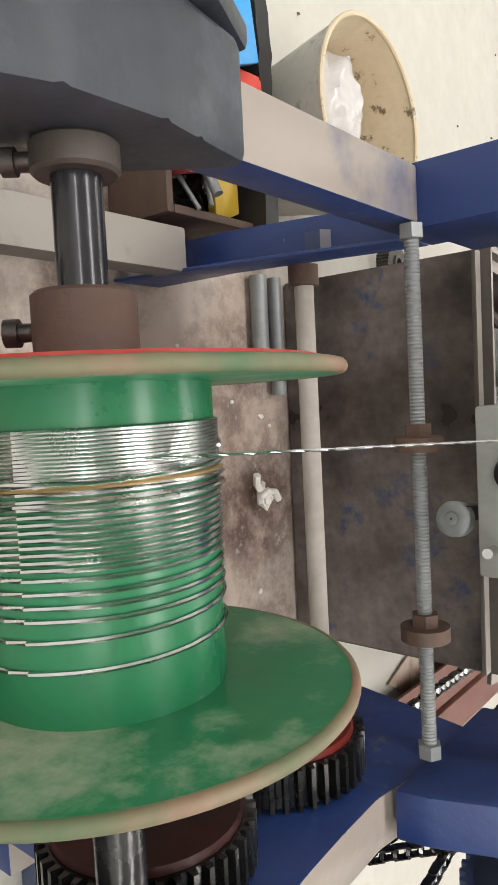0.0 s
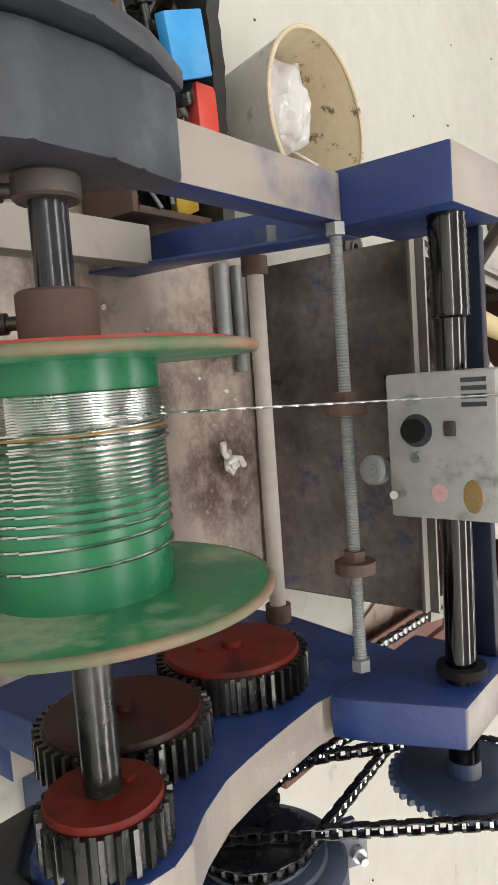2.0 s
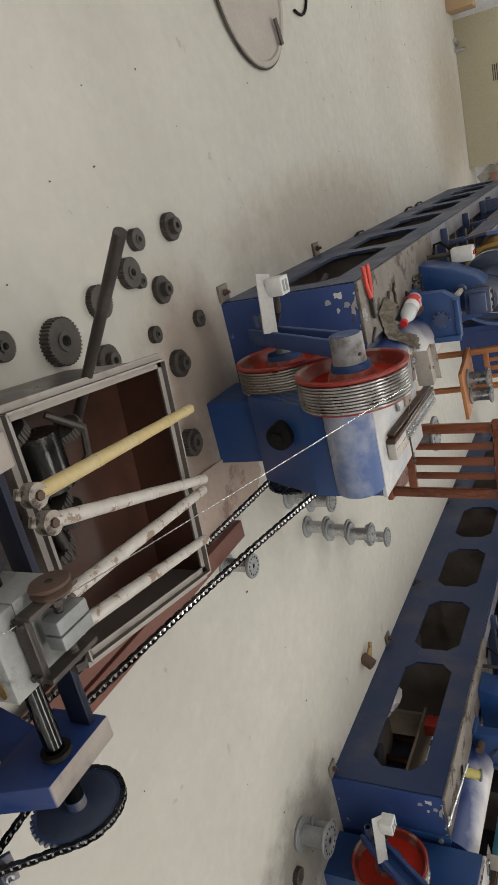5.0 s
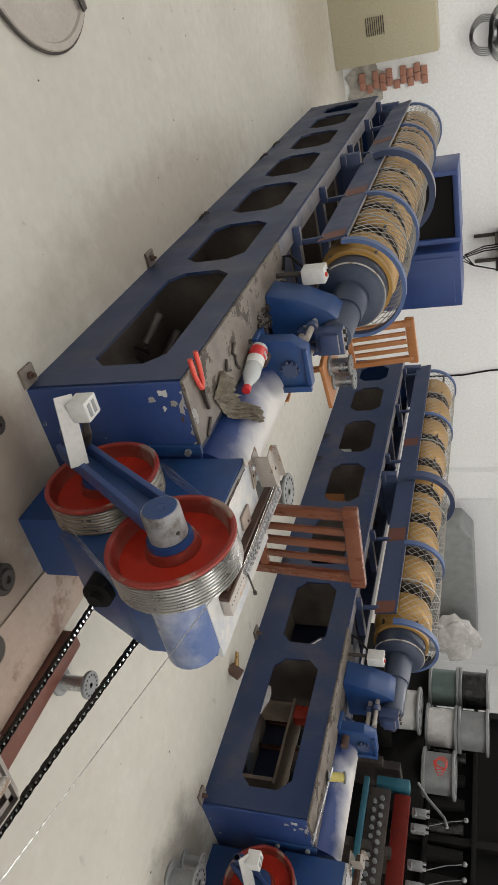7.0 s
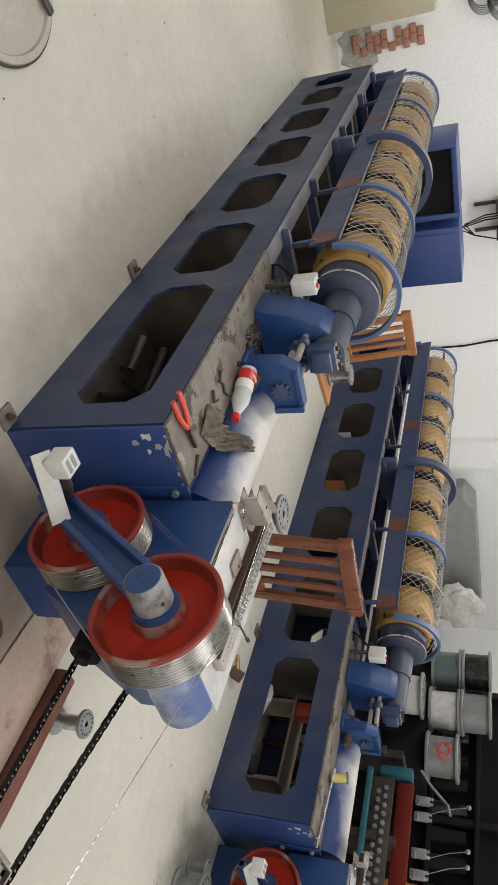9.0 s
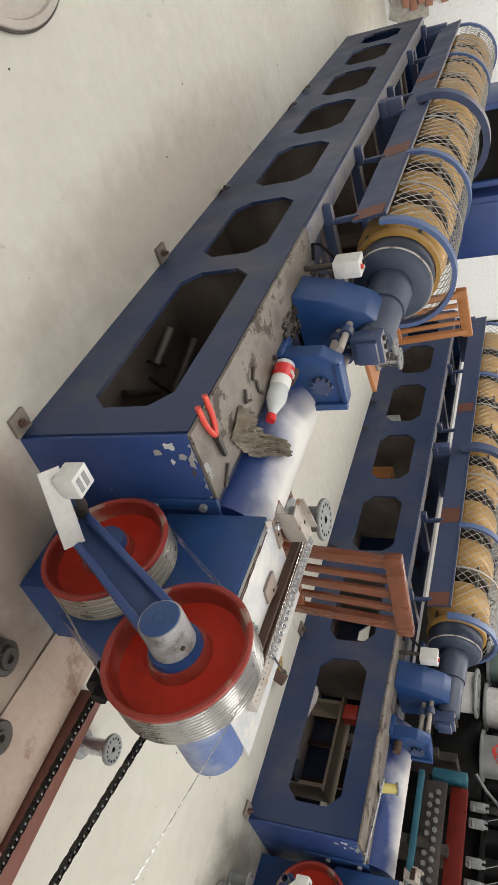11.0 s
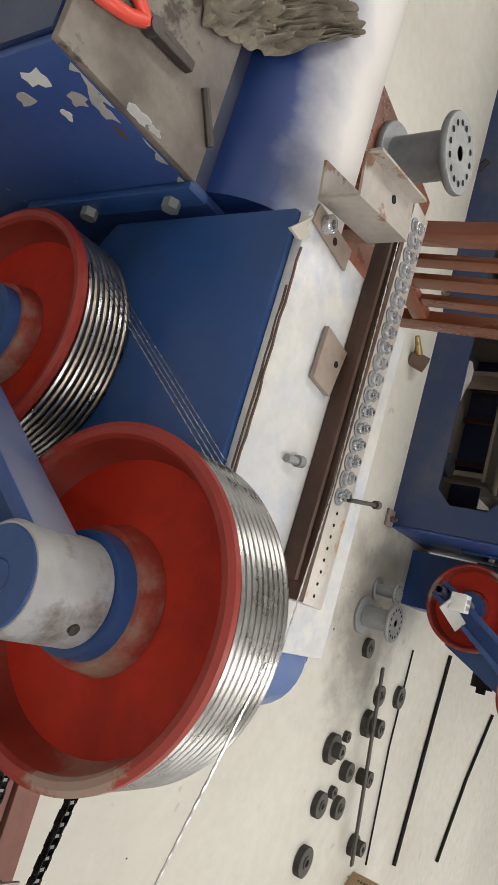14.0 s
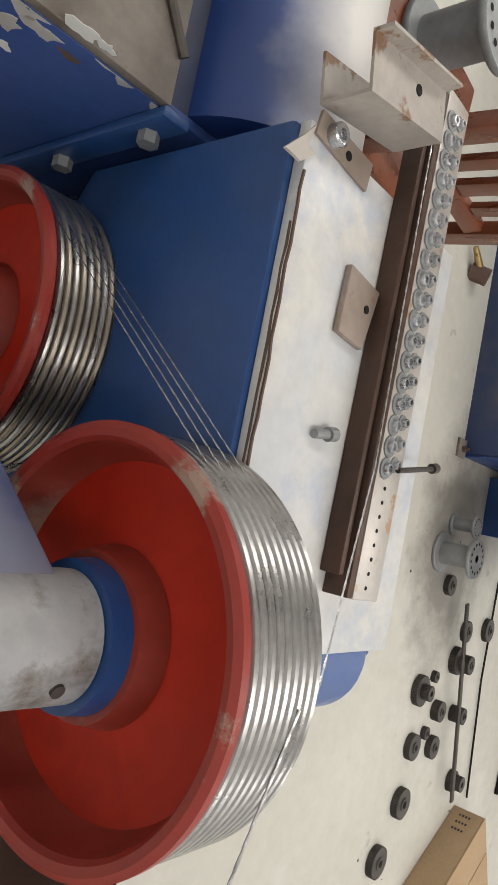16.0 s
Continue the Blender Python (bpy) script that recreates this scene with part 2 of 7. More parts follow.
M["brick"] = surface("exposed_brick", (0.36, 0.16, 0.11), (0.42, 0.22, 0.16), 0.8, 0, 10, 70, 0.2)
M["beige"] = surface("beige_metal_cabinet", (0.42, 0.38, 0.26), (0.46, 0.42, 0.3), 0.45, 0, 2, 60, 0.2, bump=0.03)
M["teal_wire"] = surface("grey_green_wire", (0.12, 0.17, 0.165), (0.18, 0.23, 0.22), 0.4, 0.4, 10, 90, 0.2)
M["card"] = surface("brown_cardboard", (0.36, 0.24, 0.13), (0.42, 0.29, 0.17), 0.75, 0, 5, 90, 0.2)
# Flat black; also stands in for shade in the twisting machine and open cabinet.
M["black"] = surface("black_grime_and_shade", (0.008, 0.008, 0.008), (0.016, 0.015, 0.015), 0.75, 0, 8, 60, 0.2, bump=0.05, spec=0.15)
M["teal"] = surface("teal_painted_channel", (0.02, 0.1, 0.14), (0.03, 0.13, 0.18), 0.45, 0, 8, 60, 0.2)
M["mesh_wire"] = surface("galvanised_mesh_wire", (0.3, 0.29, 0.27), (0.4, 0.39, 0.36), 0.5, 0.5, 8, 60, 0.2, bump=0)
M["copper"] = surface("brass_tag", (0.3, 0.2, 0.08), (0.36, 0.25, 0.11), 0.4, 0.6, 30, 90, 0.2)
M["pink"] = surface("pink_wax_mark", (0.55, 0.28, 0.28), (0.5, 0.36, 0.36), 0.6, 0, 60, 90, 0.2, bump=0)
M["clear"], t_, b_ = nodes_of("clear_bottle_plastic")
b_.inputs["Base Color"].default_value = (0.85, 0.88, 0.88, 1)
b_.inputs["Roughness"].default_value = 0.12
b_.inputs["Transmission Weight"].default_value = 0.45
b_.inputs["IOR"].default_value = 1.2
M["label"] = surface("red_bottle_label", (0.6, 0.02, 0.025), (0.62, 0.03, 0.03), 0.35, 0, 5, 60, 0.2, bump=0)
M["white"] = surface("white_print", (0.75, 0.75, 0.73), (0.78, 0.78, 0.76), 0.5, 0, 5, 60, 0.2, bump=0)
M["thread"] = surface("white_rope_scrap", (0.65, 0.62, 0.58), (0.72, 0.7, 0.66), 0.9, 0, 20, 90, 0.2)


def floor_material():
    m, t, b = nodes_of("trowelled_concrete_floor")
    f1, _ = noise_fac(t, 0.7, 8, 0.35, 0.65, 0.6)
    f2, raw = noise_fac(t, 18, 6, 0.35, 0.7, 0.65)
    f3, _ = noise_fac(t, 3.2, 9, 0.57, 0.7, 0.7)
    f4, _ = noise_fac(t, 9, 3, 0.68, 0.72)
    col = mix_col(t, f1, (0.465, 0.445, 0.395), (0.55, 0.535, 0.475))
    col = mix_col(t, mul(t, f2, 0.18), col, (0.36, 0.34, 0.31))
    col = mix_col(t, mul(t, f3, 0.45), col, (0.6, 0.58, 0.54))
    col = mix_col(t, mul(t, f4, 0.5), col, (0.3, 0.28, 0.26))
    # oil and rust round the winder and the capstan foot, with ragged edges
    tc = t.nodes.new("ShaderNodeTexCoord")
    for cx, cy, rx, ry, tone, amount in ((0.92, 1.75, 0.44, 0.55, (0.40, 0.315, 0.27), 0.94), (0.95, 3.1, 0.42, 0.35, (0.34, 0.27, 0.22), 0.85), (1.2, 2.75, 0.28, 0.5, (0.24, 0.17, 0.13), 0.8), (3.0, 3.0, 0.36, 0.5, (0.13, 0.115, 0.1), 0.75), (0.62, 4.6, 0.3, 1.4, (0.33, 0.29, 0.24), 0.7), (1.6, 5.5, 0.35, 2.2, (0.4, 0.33, 0.25), 0.7), (0.2, 8.0, 0.8, 0.8, (0.36, 0.31, 0.24), 0.7)):
        mp = t.nodes.new("ShaderNodeMapping")
        mp.inputs["Location"].default_value = (-cx / rx, -cy / ry, 0)
        mp.inputs["Scale"].default_value = (1 / rx, 1 / ry, 0)
        t.links.new(tc.outputs["Object"], mp.inputs["Vector"])
        ln = t.nodes.new("ShaderNodeVectorMath")
        ln.operation = "LENGTH"
        t.links.new(mp.outputs["Vector"], ln.inputs[0])
        _, rag = noise_fac(t, 7, 7, 0.3, 0.7, 0.7)
        ad = t.nodes.new("ShaderNodeMath")
        ad.operation = "MULTIPLY_ADD"
        ad.inputs[1].default_value = 1.1
        t.links.new(rag, ad.inputs[0])
        t.links.new(ln.outputs["Value"], ad.inputs[2])
        r = t.nodes.new("ShaderNodeMapRange")
        r.inputs["From Min"].default_value, r.inputs["From Max"].default_value = 1.55, 1.0
        t.links.new(ad.outputs[0], r.inputs["Value"])
        col = mix_col(t, mul(t, r.outputs["Result"], amount), col, tone)
        if ry == 0.55:
            # pale splashes of dried paint on the oily floor
            f6, _ = noise_fac(t, 6.5, 8, 0.44, 0.6, 0.72)
            col = mix_col(t, mul(t, mul(t, r.outputs["Result"], f6), 0.92), col, (0.07, 0.038, 0.026))
            f5, _ = noise_fac(t, 26, 8, 0.57, 0.66, 0.75)
            col = mix_col(t, mul(t, mul(t, r.outputs["Result"], f5), 0.7), col, (0.48, 0.43, 0.39))
    t.links.new(col, b.inputs["Base Color"])
    rr = t.nodes.new("ShaderNodeMapRange")
    rr.inputs["To Min"].default_value, rr.inputs["To Max"].default_value = 0.42, 0.68
    t.links.new(f2, rr.inputs["Value"])
    t.links.new(rr.outputs["Result"], b.inputs["Roughness"])
    bp = t.nodes.new("ShaderNodeBump")
    bp.inputs["Strength"].default_value, bp.inputs["Distance"].default_value = 0.2, 0.004
    t.links.new(raw, bp.inputs["Height"])
    t.links.new(bp.outputs["Normal"], b.inputs["Normal"])
    return m


M["floor"] = floor_material()


# ---------- mesh helpers ----------
def box(bm, x0, x1, y0, y1, z0, z1, bevel=0.0, m=None):
    q = Matrix.Translation(((x0 + x1) / 2, (y0 + y1) / 2, (z0 + z1) / 2)) @ Matrix.Diagonal((abs(x1 - x0), abs(y1 - y0), abs(z1 - z0), 1))
    r = bmesh.ops.create_cube(bm, size=1, matrix=(m @ q) if m else q)
    if bevel:
        es = list({e for v in r["verts"] for e in v.link_edges})
        bmesh.ops.bevel(bm, geom=es, offset=bevel, segments=2, affect="EDGES", profile=0.5)


def bar(bm, a, b, w, h, bevel=0.0, up=(0, 0, 1)):
    """A box of width w and height h from point a to point b."""
    a, b = Vector(a), Vector(b)
    d = b - a
    y = d.normalized()
    x = y.cross(Vector(up)).normalized()
    z = x.cross(y)
    m = Matrix((x, y, z)).transposed().to_4x4()
    m.translation = (a + b) / 2
    box(bm, -w / 2, w / 2, -d.length / 2, d.length / 2, -h / 2, h / 2, bevel, m)


def rod(bm, a, b, r, r2=None, seg=20, cap=True):
    a, b = Vector(a), Vector(b)
    d = b - a
    m = d.to_track_quat("Z", "Y").to_matrix().to_4x4()
    m.translation = (a + b) / 2
    bmesh.ops.create_cone(bm, cap_ends=cap, segments=seg, radius1=r, radius2=r if r2 is None else r2, depth=d.length, matrix=m)


def lathe(bm, profile, seg=48, m=None):
    """Turns (height, radius) pairs round the x axis."""
    rings = []
    for h, r in profile:
        ring = []
        for i in range(seg):
            a = 2 * math.pi * i / seg
            co = Vector((h, r * math.cos(a), r * math.sin(a)))
            ring.append(bm.verts.new(m @ co if m else co))
        rings.append(ring)
    for p, q in zip(rings, rings[1:]):
        for i in range(seg):
            j = (i + 1) % seg
            bm.faces.new((p[i], p[j], q[j], q[i]))
    bmesh.ops.recalc_face_normals(bm, faces=bm.faces)


def prism(bm, pts, x0, x1, axis="x", bevel=0.0):
    """A plate with the outline pts, (u, v) pairs, between x0 and x1 along the axis."""
    def at(u, v, w):
        return (w, u, v) if axis == "x" else (u, w, v) if axis == "y" else (u, v, w)
    a = [bm.verts.new(at(u, v, x0)) for u, v in pts]
    b = [bm.verts.new(at(u, v, x1)) for u, v in pts]
    fs = [bm.faces.new(a[::-1]), bm.faces.new(b)]
    n = len(pts)
    for i in range(n):
        fs.append(bm.faces.new((a[i], a[(i + 1) % n], b[(i + 1) % n], b[i])))
    bmesh.ops.recalc_face_normals(bm, faces=fs)
    if bevel:
        es = list({e for f in fs for e in f.edges})
        bmesh.ops.bevel(bm, geom=es, offset=bevel, segments=2, affect="EDGES", profile=0.5)


def tube(bm, pts, r, seg=8, closed=False):
    """A round wire along points."""
    pts = [Vector(p) for p in pts]
    n = len(pts)
    rings = []
    up = Vector((0.13, 0.27, 0.95)).normalized()
    for i, p in enumerate(pts):
        a, b = (pts[i - 1], pts[(i + 1) % n]) if closed else (pts[max(i - 1, 0)], pts[min(i + 1, n - 1)])
        t = (b - a).normalized()
        x = t.cross(up)
        x = x.normalized() if x.length > 1e-4 else t.orthogonal().normalized()
        y = t.cross(x)
        rings.append([bm.verts.new(p + r * (math.cos(2 * math.pi * k / seg) * x + math.sin(2 * math.pi * k / seg) * y)) for k in range(seg)])
    for i in range(n if closed else n - 1):
        p, q = rings[i], rings[(i + 1) % n]
        for k in range(seg):
            j = (k + 1) % seg
            bm.faces.new((p[k], p[j], q[j], q[k]))
    if not closed:
        bm.faces.new(rings[0]), bm.faces.new(rings[-1])
    bmesh.ops.recalc_face_normals(bm, faces=bm.faces)


def gear_mesh(bm, r, teeth, x0, x1, bore=0.0, depth=0.1):
    """A toothed wheel round the x axis."""
    outline = []
    for i in range(teeth):
        for f, q in ((0.0, 1 - depth), (0.28, 1 - depth), (0.4, 1.0), (0.72, 1.0), (0.85, 1 - depth)):
            a = 2 * math.pi * (i + f) / teeth
            outline.append((q * r * math.cos(a), q * r * math.sin(a)))
    rings = []
    for x in (x0, x1):
        rings.append([bm.verts.new((x, u, v)) for u, v in outline])
    n = len(outline)
    for i in range(n):
        j = (i + 1) % n
        bm.faces.new((rings[0][i], rings[0][j], rings[1][j], rings[1][i]))
    if bore:
        inner = []
        for x in (x0, x1):
            inner.append([bm.verts.new((x, bore * math.cos(2 * math.pi * i / n), bore * math.sin(2 * math.pi * i / n))) for i in range(n)])
        for i in range(n):
            j = (i + 1) % n
            bm.faces.new((rings[0][i], rings[0][j], inner[0][j], inner[0][i]))
            bm.faces.new((rings[1][i], rings[1][j], inner[1][j], inner[1][i]))
            bm.faces.new((inner[0][i], inner[0][j], inner[1][j], inner[1][i]))
    else:
        bm.faces.new(rings[0]), bm.faces.new(rings[1])
    bmesh.ops.recalc_face_normals(bm, faces=bm.faces)


def blob(bm, centre, r, squash=(1, 1, 1), rough=0.3, freq=6, sub=3):
    res = bmesh.ops.create_icosphere(bm, subdivisions=sub, radius=1)
    c = Vector(centre)
    for v in res["verts"]:
        d = 1 + rough * noise.noise(v.co * freq * 0.4 + c * 17) + 0.5 * rough * noise.noise(v.co * freq + c * 5)
        v.co = c + Vector((v.co.x * r * squash[0] * d, v.co.y * r * squash[1] * d, v.co.z * r * squash[2] * d))


def smooth(me, angle=40):
    for p in me.polygons:
        p.use_smooth = True
    me.set_sharp_from_angle(angle=radians(angle))


def thing(name, at, label, category, group=""):
    ob = new(name)
    ob.location = at
    ob.empty_display_size = 0.05
    return tagged(ob, label, category, group)


def part(name, bm, material, parent=None, label="", flat=False):
    """Links a bmesh, drawn in the place's coordinates, as one mesh object under a thing or a part."""
    off = Vector((0, 0, 0))
    p = parent
    while p is not None:
        off += Vector(p.location)
        p = p.parent
    bmesh.ops.translate(bm, verts=bm.verts, vec=-off)
    me = bpy.data.meshes.new(name)
    bm.to_mesh(me)
    bm.free()
    if not flat:
        smooth(me)
    me.materials.append(M[material] if isinstance(material, str) else material)
    ob = new(name, me)
    ob.parent = parent
    if label:
        ob["label"] = label
    return ob


def solid(name, bm, material, at, label, category, group="", kind=""):
    """A thing that is one mesh, drawn in the place's coordinates, with its origin at `at`."""
    bmesh.ops.translate(bm, verts=bm.verts, vec=-Vector(at))
    me = bpy.data.meshes.new(name)
    bm.to_mesh(me)
    bm.free()
    smooth(me)
    me.materials.append(M[material] if isinstance(material, str) else material)
    ob = new(name, me)
    ob.location = at
    return tagged(ob, label, category, group, kind)


def BM():
    return bmesh.new()


def centred(name, bm, material, at, parent, label=""):
    """A part whose mesh is drawn round its own origin and set at `at` in the place's coordinates (for what turns)."""
    off = Vector((0, 0, 0))
    p = parent
    while p is not None:
        off += Vector(p.location)
        p = p.parent
    me = bpy.data.meshes.new(name)
    bm.to_mesh(me)
    bm.free()
    smooth(me)
    me.materials.append(M[material])
    ob = new(name, me)
    ob.parent = parent
    ob.location = Vector(at) - off
    if label:
        ob["label"] = label
    return ob


# ---------- the hall ----------
XL, XR, YF, YB, ZC = -3.0, 9.0, -3.0, 9.05, 4.0


def hall():
    bm = BM()
    box(bm, XL - 0.2, XR + 0.2, YF - 0.2, YB + 0.2, -0.2, 0)
    ob = part("floor", bm, "floor")
    tagged(ob, "trowelled grey concrete workshop floor with oil stains", "floor", kind="structure")
    for name, b in (("wall_back", (XL - 0.2, XR + 0.2, YB, YB + 0.2, 0, ZC)), ("wall_right", (XR, XR + 0.2, YF, YB, 0, ZC))):
        bm = BM()
        box(bm, *b)
        tagged(part(name, bm, "wall"), "white plastered workshop wall", "wall", kind="structure")
    bm = BM()
    box(bm, XL - 0.2, XL, YF, YB, 0, ZC)
    tagged(part("wall_left", bm, "wall"), "white plastered workshop wall", "wall", kind="structure")
    bm = BM()
    box(bm, XL - 0.2, XR + 0.2, YF - 0.2, YF, 0, ZC)
    tagged(part("wall_front", bm, "wall"), "white plastered workshop wall", "wall", kind="structure")
    # ceiling with three roof lights across it
    bm = BM()
    y = YF
    for c in ROOF_LIGHTS:
        box(bm, XL - 0.2, XR + 0.2, y, c - 0.27, ZC, ZC + 0.15)
        box(bm, XL - 0.2, -2.02, c - 0.27, c + 0.27, ZC, ZC + 0.15)
        box(bm, 7.02, XR + 0.2, c - 0.27, c + 0.27, ZC, ZC + 0.15)
        y = c + 0.27
    box(bm, XL - 0.2, XR + 0.2, y, YB, ZC, ZC + 0.15)
    tagged(part("ceiling", bm, "wall"), "white ceiling with three long roof lights", "ceiling", kind="structure")


hall()


# ---------- the winder ----------
M["dark_polish"] = surface("dark_polished_shaft", (0.05, 0.05, 0.05), (0.09, 0.09, 0.09), 0.13, 1, 6, 100, 0.2, bump=0.0, rough_var=0.05)
M["oily_navy"] = surface("oily_navy_paint", (0.006, 0.008, 0.02), (0.014, 0.018, 0.04), 0.5, 0, 6, 70, 0.2, bump=0.15, spec=0.3)
M["drum_blue"] = surface("worn_dark_blue_drum", (0.025, 0.038, 0.075), (0.06, 0.075, 0.115), 0.42, 0.1, 7, 70, 0.2, bump=0.1)

SHAFT = (1.380, 0.327)


def chain(name, parent, circles, x, pitch=0.0125, k=1.0, sag=0.0):
    """A roller chain in the plane x round two sprockets (y, z, r), all its links in one mesh."""
    (y0, z0, r0), (y1, z1, r1) = circles
    d = math.hypot(y1 - y0, z1 - z0)
    base = math.atan2(z1 - z0, y1 - y0)
    off = math.acos((r0 - r1) / d)
    pts = []

    def arc(cy, cz, r, a, b):
        n = max(3, int(abs(b - a) * r / 0.004))
        for i in range(n + 1):
            q = a + (b - a) * i / n
            pts.append((cy + r * math.cos(q), cz + r * math.sin(q)))
    arc(y1, z1, r1, base - off, base + off)
    arc(y0, z0, r0, base + off, base - off + 2 * math.pi)
    pts.append(pts[0])
    run = [0]
    for p, q in zip(pts, pts[1:]):
        run.append(run[-1] + math.hypot(q[0] - p[0], q[1] - p[1]))
    n = int(run[-1] / pitch) // 2 * 2
    nodes = []
    for i in range(n):
        s = run[-1] * i / n
        j = max(q for q in range(len(run)) if run[q] <= s + 1e-9)
        j = min(j, len(pts) - 2)
        f = (s - run[j]) / max(run[j + 1] - run[j], 1e-9)
        nodes.append((pts[j][0] + f * (pts[j + 1][0] - pts[j][0]), pts[j][1] + f * (pts[j + 1][1] - pts[j][1])))
    if sag:
        for i, (y, z) in enumerate(nodes):
            f = (y - y0) / (y1 - y0)
            if 0 < f < 1 and z > z0 + f * (z1 - z0):
                nodes[i] = (y, z - sag * math.sin(math.pi * f))
    bm, rollers = BM(), BM()
    for i in range(n):
        a, b = nodes[i], nodes[(i + 1) % n]
        w = (0.0055 if i % 2 else 0.0042) * k
        for s in (-1, 1):
            xa = x + s * w
            dy, dz = b[0] - a[0], b[1] - a[1]
            ln = math.hypot(dy, dz)
            ey, ez = dy / ln * 0.0035 * k, dz / ln * 0.0035 * k
            ny, nz = -dz / ln * 0.0042 * k, dy / ln * 0.0042 * k
            o = [(a[0] - ey * 0.4 + ny, a[1] - ez * 0.4 + nz), (a[0] - ey * 1.2, a[1] - ez * 1.2), (a[0] - ey * 0.4 - ny, a[1] - ez * 0.4 - nz),
                 (b[0] + ey * 0.4 - ny, b[1] + ez * 0.4 - nz), (b[0] + ey * 1.2, b[1] + ez * 1.2), (b[0] + ey * 0.4 + ny, b[1] + ez * 0.4 + nz)]
            u = [bm.verts.new((xa - 0.0006, p, q)) for p, q in o]
            v = [bm.verts.new((xa + 0.0006, p, q)) for p, q in o]
            bm.faces.new(u), bm.faces.new(v[::-1])
            for e in range(6):
                bm.faces.new((u[e], u[(e + 1) % 6], v[(e + 1) % 6], v[e]))
        ra, rb = ([rollers.verts.new((x + q * 0.004 * k, a[0] + 0.0036 * k * math.cos(e * math.pi / 3), a[1] + 0.0036 * k * math.sin(e * math.pi / 3))) for e in range(6)] for q in (-1, 1))
        for e in range(6):
            rollers.faces.new((ra[e], ra[(e + 1) % 6], rb[(e + 1) % 6], rb[e]))
    bmesh.ops.recalc_face_normals(bm, faces=bm.faces)
    c = part(name, bm, "gear_dark", parent, "oily black roller chain", flat=True)
    tagged(c, kind="stuff")
    tagged(part("roller_row", rollers, "chrome", c, "bright worn rollers"), kind="stuff")
    return c


def hex_nut(bm, a, b, r):
    rod(bm, a, b, r, seg=6)


def winder():
    w = thing("wire_winder", (0.95, 1.6, 0), "blue steel wire winder with dusty arms and exposed gears", "winding machine")
    # side arms: plate, end block, dusty top
    for x0, x1 in ((0.672, 0.72), (1.197, 1.243)):
        if x0 < 1:
            for name, q in (("front_post", (1.28, 1.36, 0.0, 0.3245)), ("lower_bar", (1.3605, 1.70, 0.055, 0.092))):
                bm = BM()
                box(bm, x0, x1, *q, 0.003)
                part(name, bm, "trough" if name == "lower_bar" else "blue_dusty", w)
            # leaning rear strut of angle iron
            bm = BM()
            prism(bm, [(1.672, 0.0), (1.744, 0.0), (1.750, 0.12), (1.80, 0.3245), (1.757, 0.3245), (1.70, 0.13)], x0 + 0.044, x1, bevel=0.002)
            prism(bm, [(1.738, 0.0), (1.746, 0.0), (1.753, 0.12), (1.803, 0.3245), (1.795, 0.3245), (1.744, 0.12)], x0 + 0.002, x1 - 0.0085)
            part("rear_strut", bm, "blue_chipped", w, "blue angle iron strut with chipped paint")
            bm = BM()
            rod(bm, (x0 + 0.018, 1.777, 0.214), (x0 + 0.042, 1.777, 0.214), 0.019, seg=6)
            part("pipe_nut", bm, "blue_grey", w)
            bm = BM()
            box(bm, x0, x1, 1.25, 1.80, 0.325, 0.36, 0.003)
        else:
            bm = BM()
            prism(bm, [(1.46, 0.0), (1.84, 0.0), (1.84, 0.17), (1.80, 0.345), (1.70, 0.345), (1.64, 0.336), (1.587, 0.338), (1.53, 0.342), (1.49, 0.347), (1.446, 0.362), (1.415, 0.378), (1.391, 0.385), (1.37, 0.382), (1.353, 0.372), (1.341, 0.352), (1.333, 0.325), (1.337, 0.29), (1.36, 0.268), (1.42, 0.25), (1.46, 0.2)], x0, x1, bevel=0.003)
        part("side_arm", bm, "blue_dusty", w, "blue plate arm with a dusty beige top edge")
        bm = BM()
        if x0 < 1:
            box(bm, x0 - 0.003, x1 + 0.005, 1.702, 1.838, 0.352, 0.476, 0.004)
        else:
            prism(bm, [(1.648, 0.346), (1.84, 0.346), (1.845, 0.468), (1.692, 0.472), (1.654, 0.375)], 1.19, 1.234, bevel=0.004)
        part("end_block", bm, "blue_dusty", w, "blue block with a dusty grey top")
    # foot channels
    for x0, x1 in ((1.2435, 1.29),):
        bm = BM()
        box(bm, x0, x1, 1.47, 1.84, 0.0, 0.045, 0.004)
        part("foot_channel", bm, "blue_dusty", w)
    bm = BM()
    box(bm, 0.745, 1.16, 1.225, 1.255, 0.12, 0.22, 0.004)
    part("cross_beam", bm, "dusty_top", w, "dusty pale cross beam")
    bm = BM()
    prism(bm, [(1.10, 0.10), (1.335, 0.06), (1.328, 0.31), (1.30, 0.335), (1.10, 0.33)], 1.206, 1.24, bevel=0.003)
    part("front_guard", bm, "oily_navy", w, "oily dark navy guard plate")
    # bearing housings
    bm = BM()
    prism(bm, [(1.285, 0.31), (1.30, 0.262), (1.38, 0.25), (1.43, 0.30), (1.478, 0.35), (1.478, 0.3635), (1.43, 0.372), (1.40, 0.378), (1.34, 0.376), (1.30, 0.362), (1.285, 0.345)], 0.65, 0.7235, bevel=0.008)
    part("bearing_housing", bm, "grey_cast", w, "grey cast bearing housing")
    bm = BM()
    prism(bm, [(1.235, 0.30), (1.27, 0.25), (1.37, 0.25), (1.48, 0.31), (1.50, 0.35), (1.44, 0.378), (1.38, 0.392), (1.31, 0.392), (1.25, 0.37)], 0.628, 0.647, bevel=0.005)
    part("housing_plate", bm, "grey_cast", w, "grey cover plate")
    bm = BM()
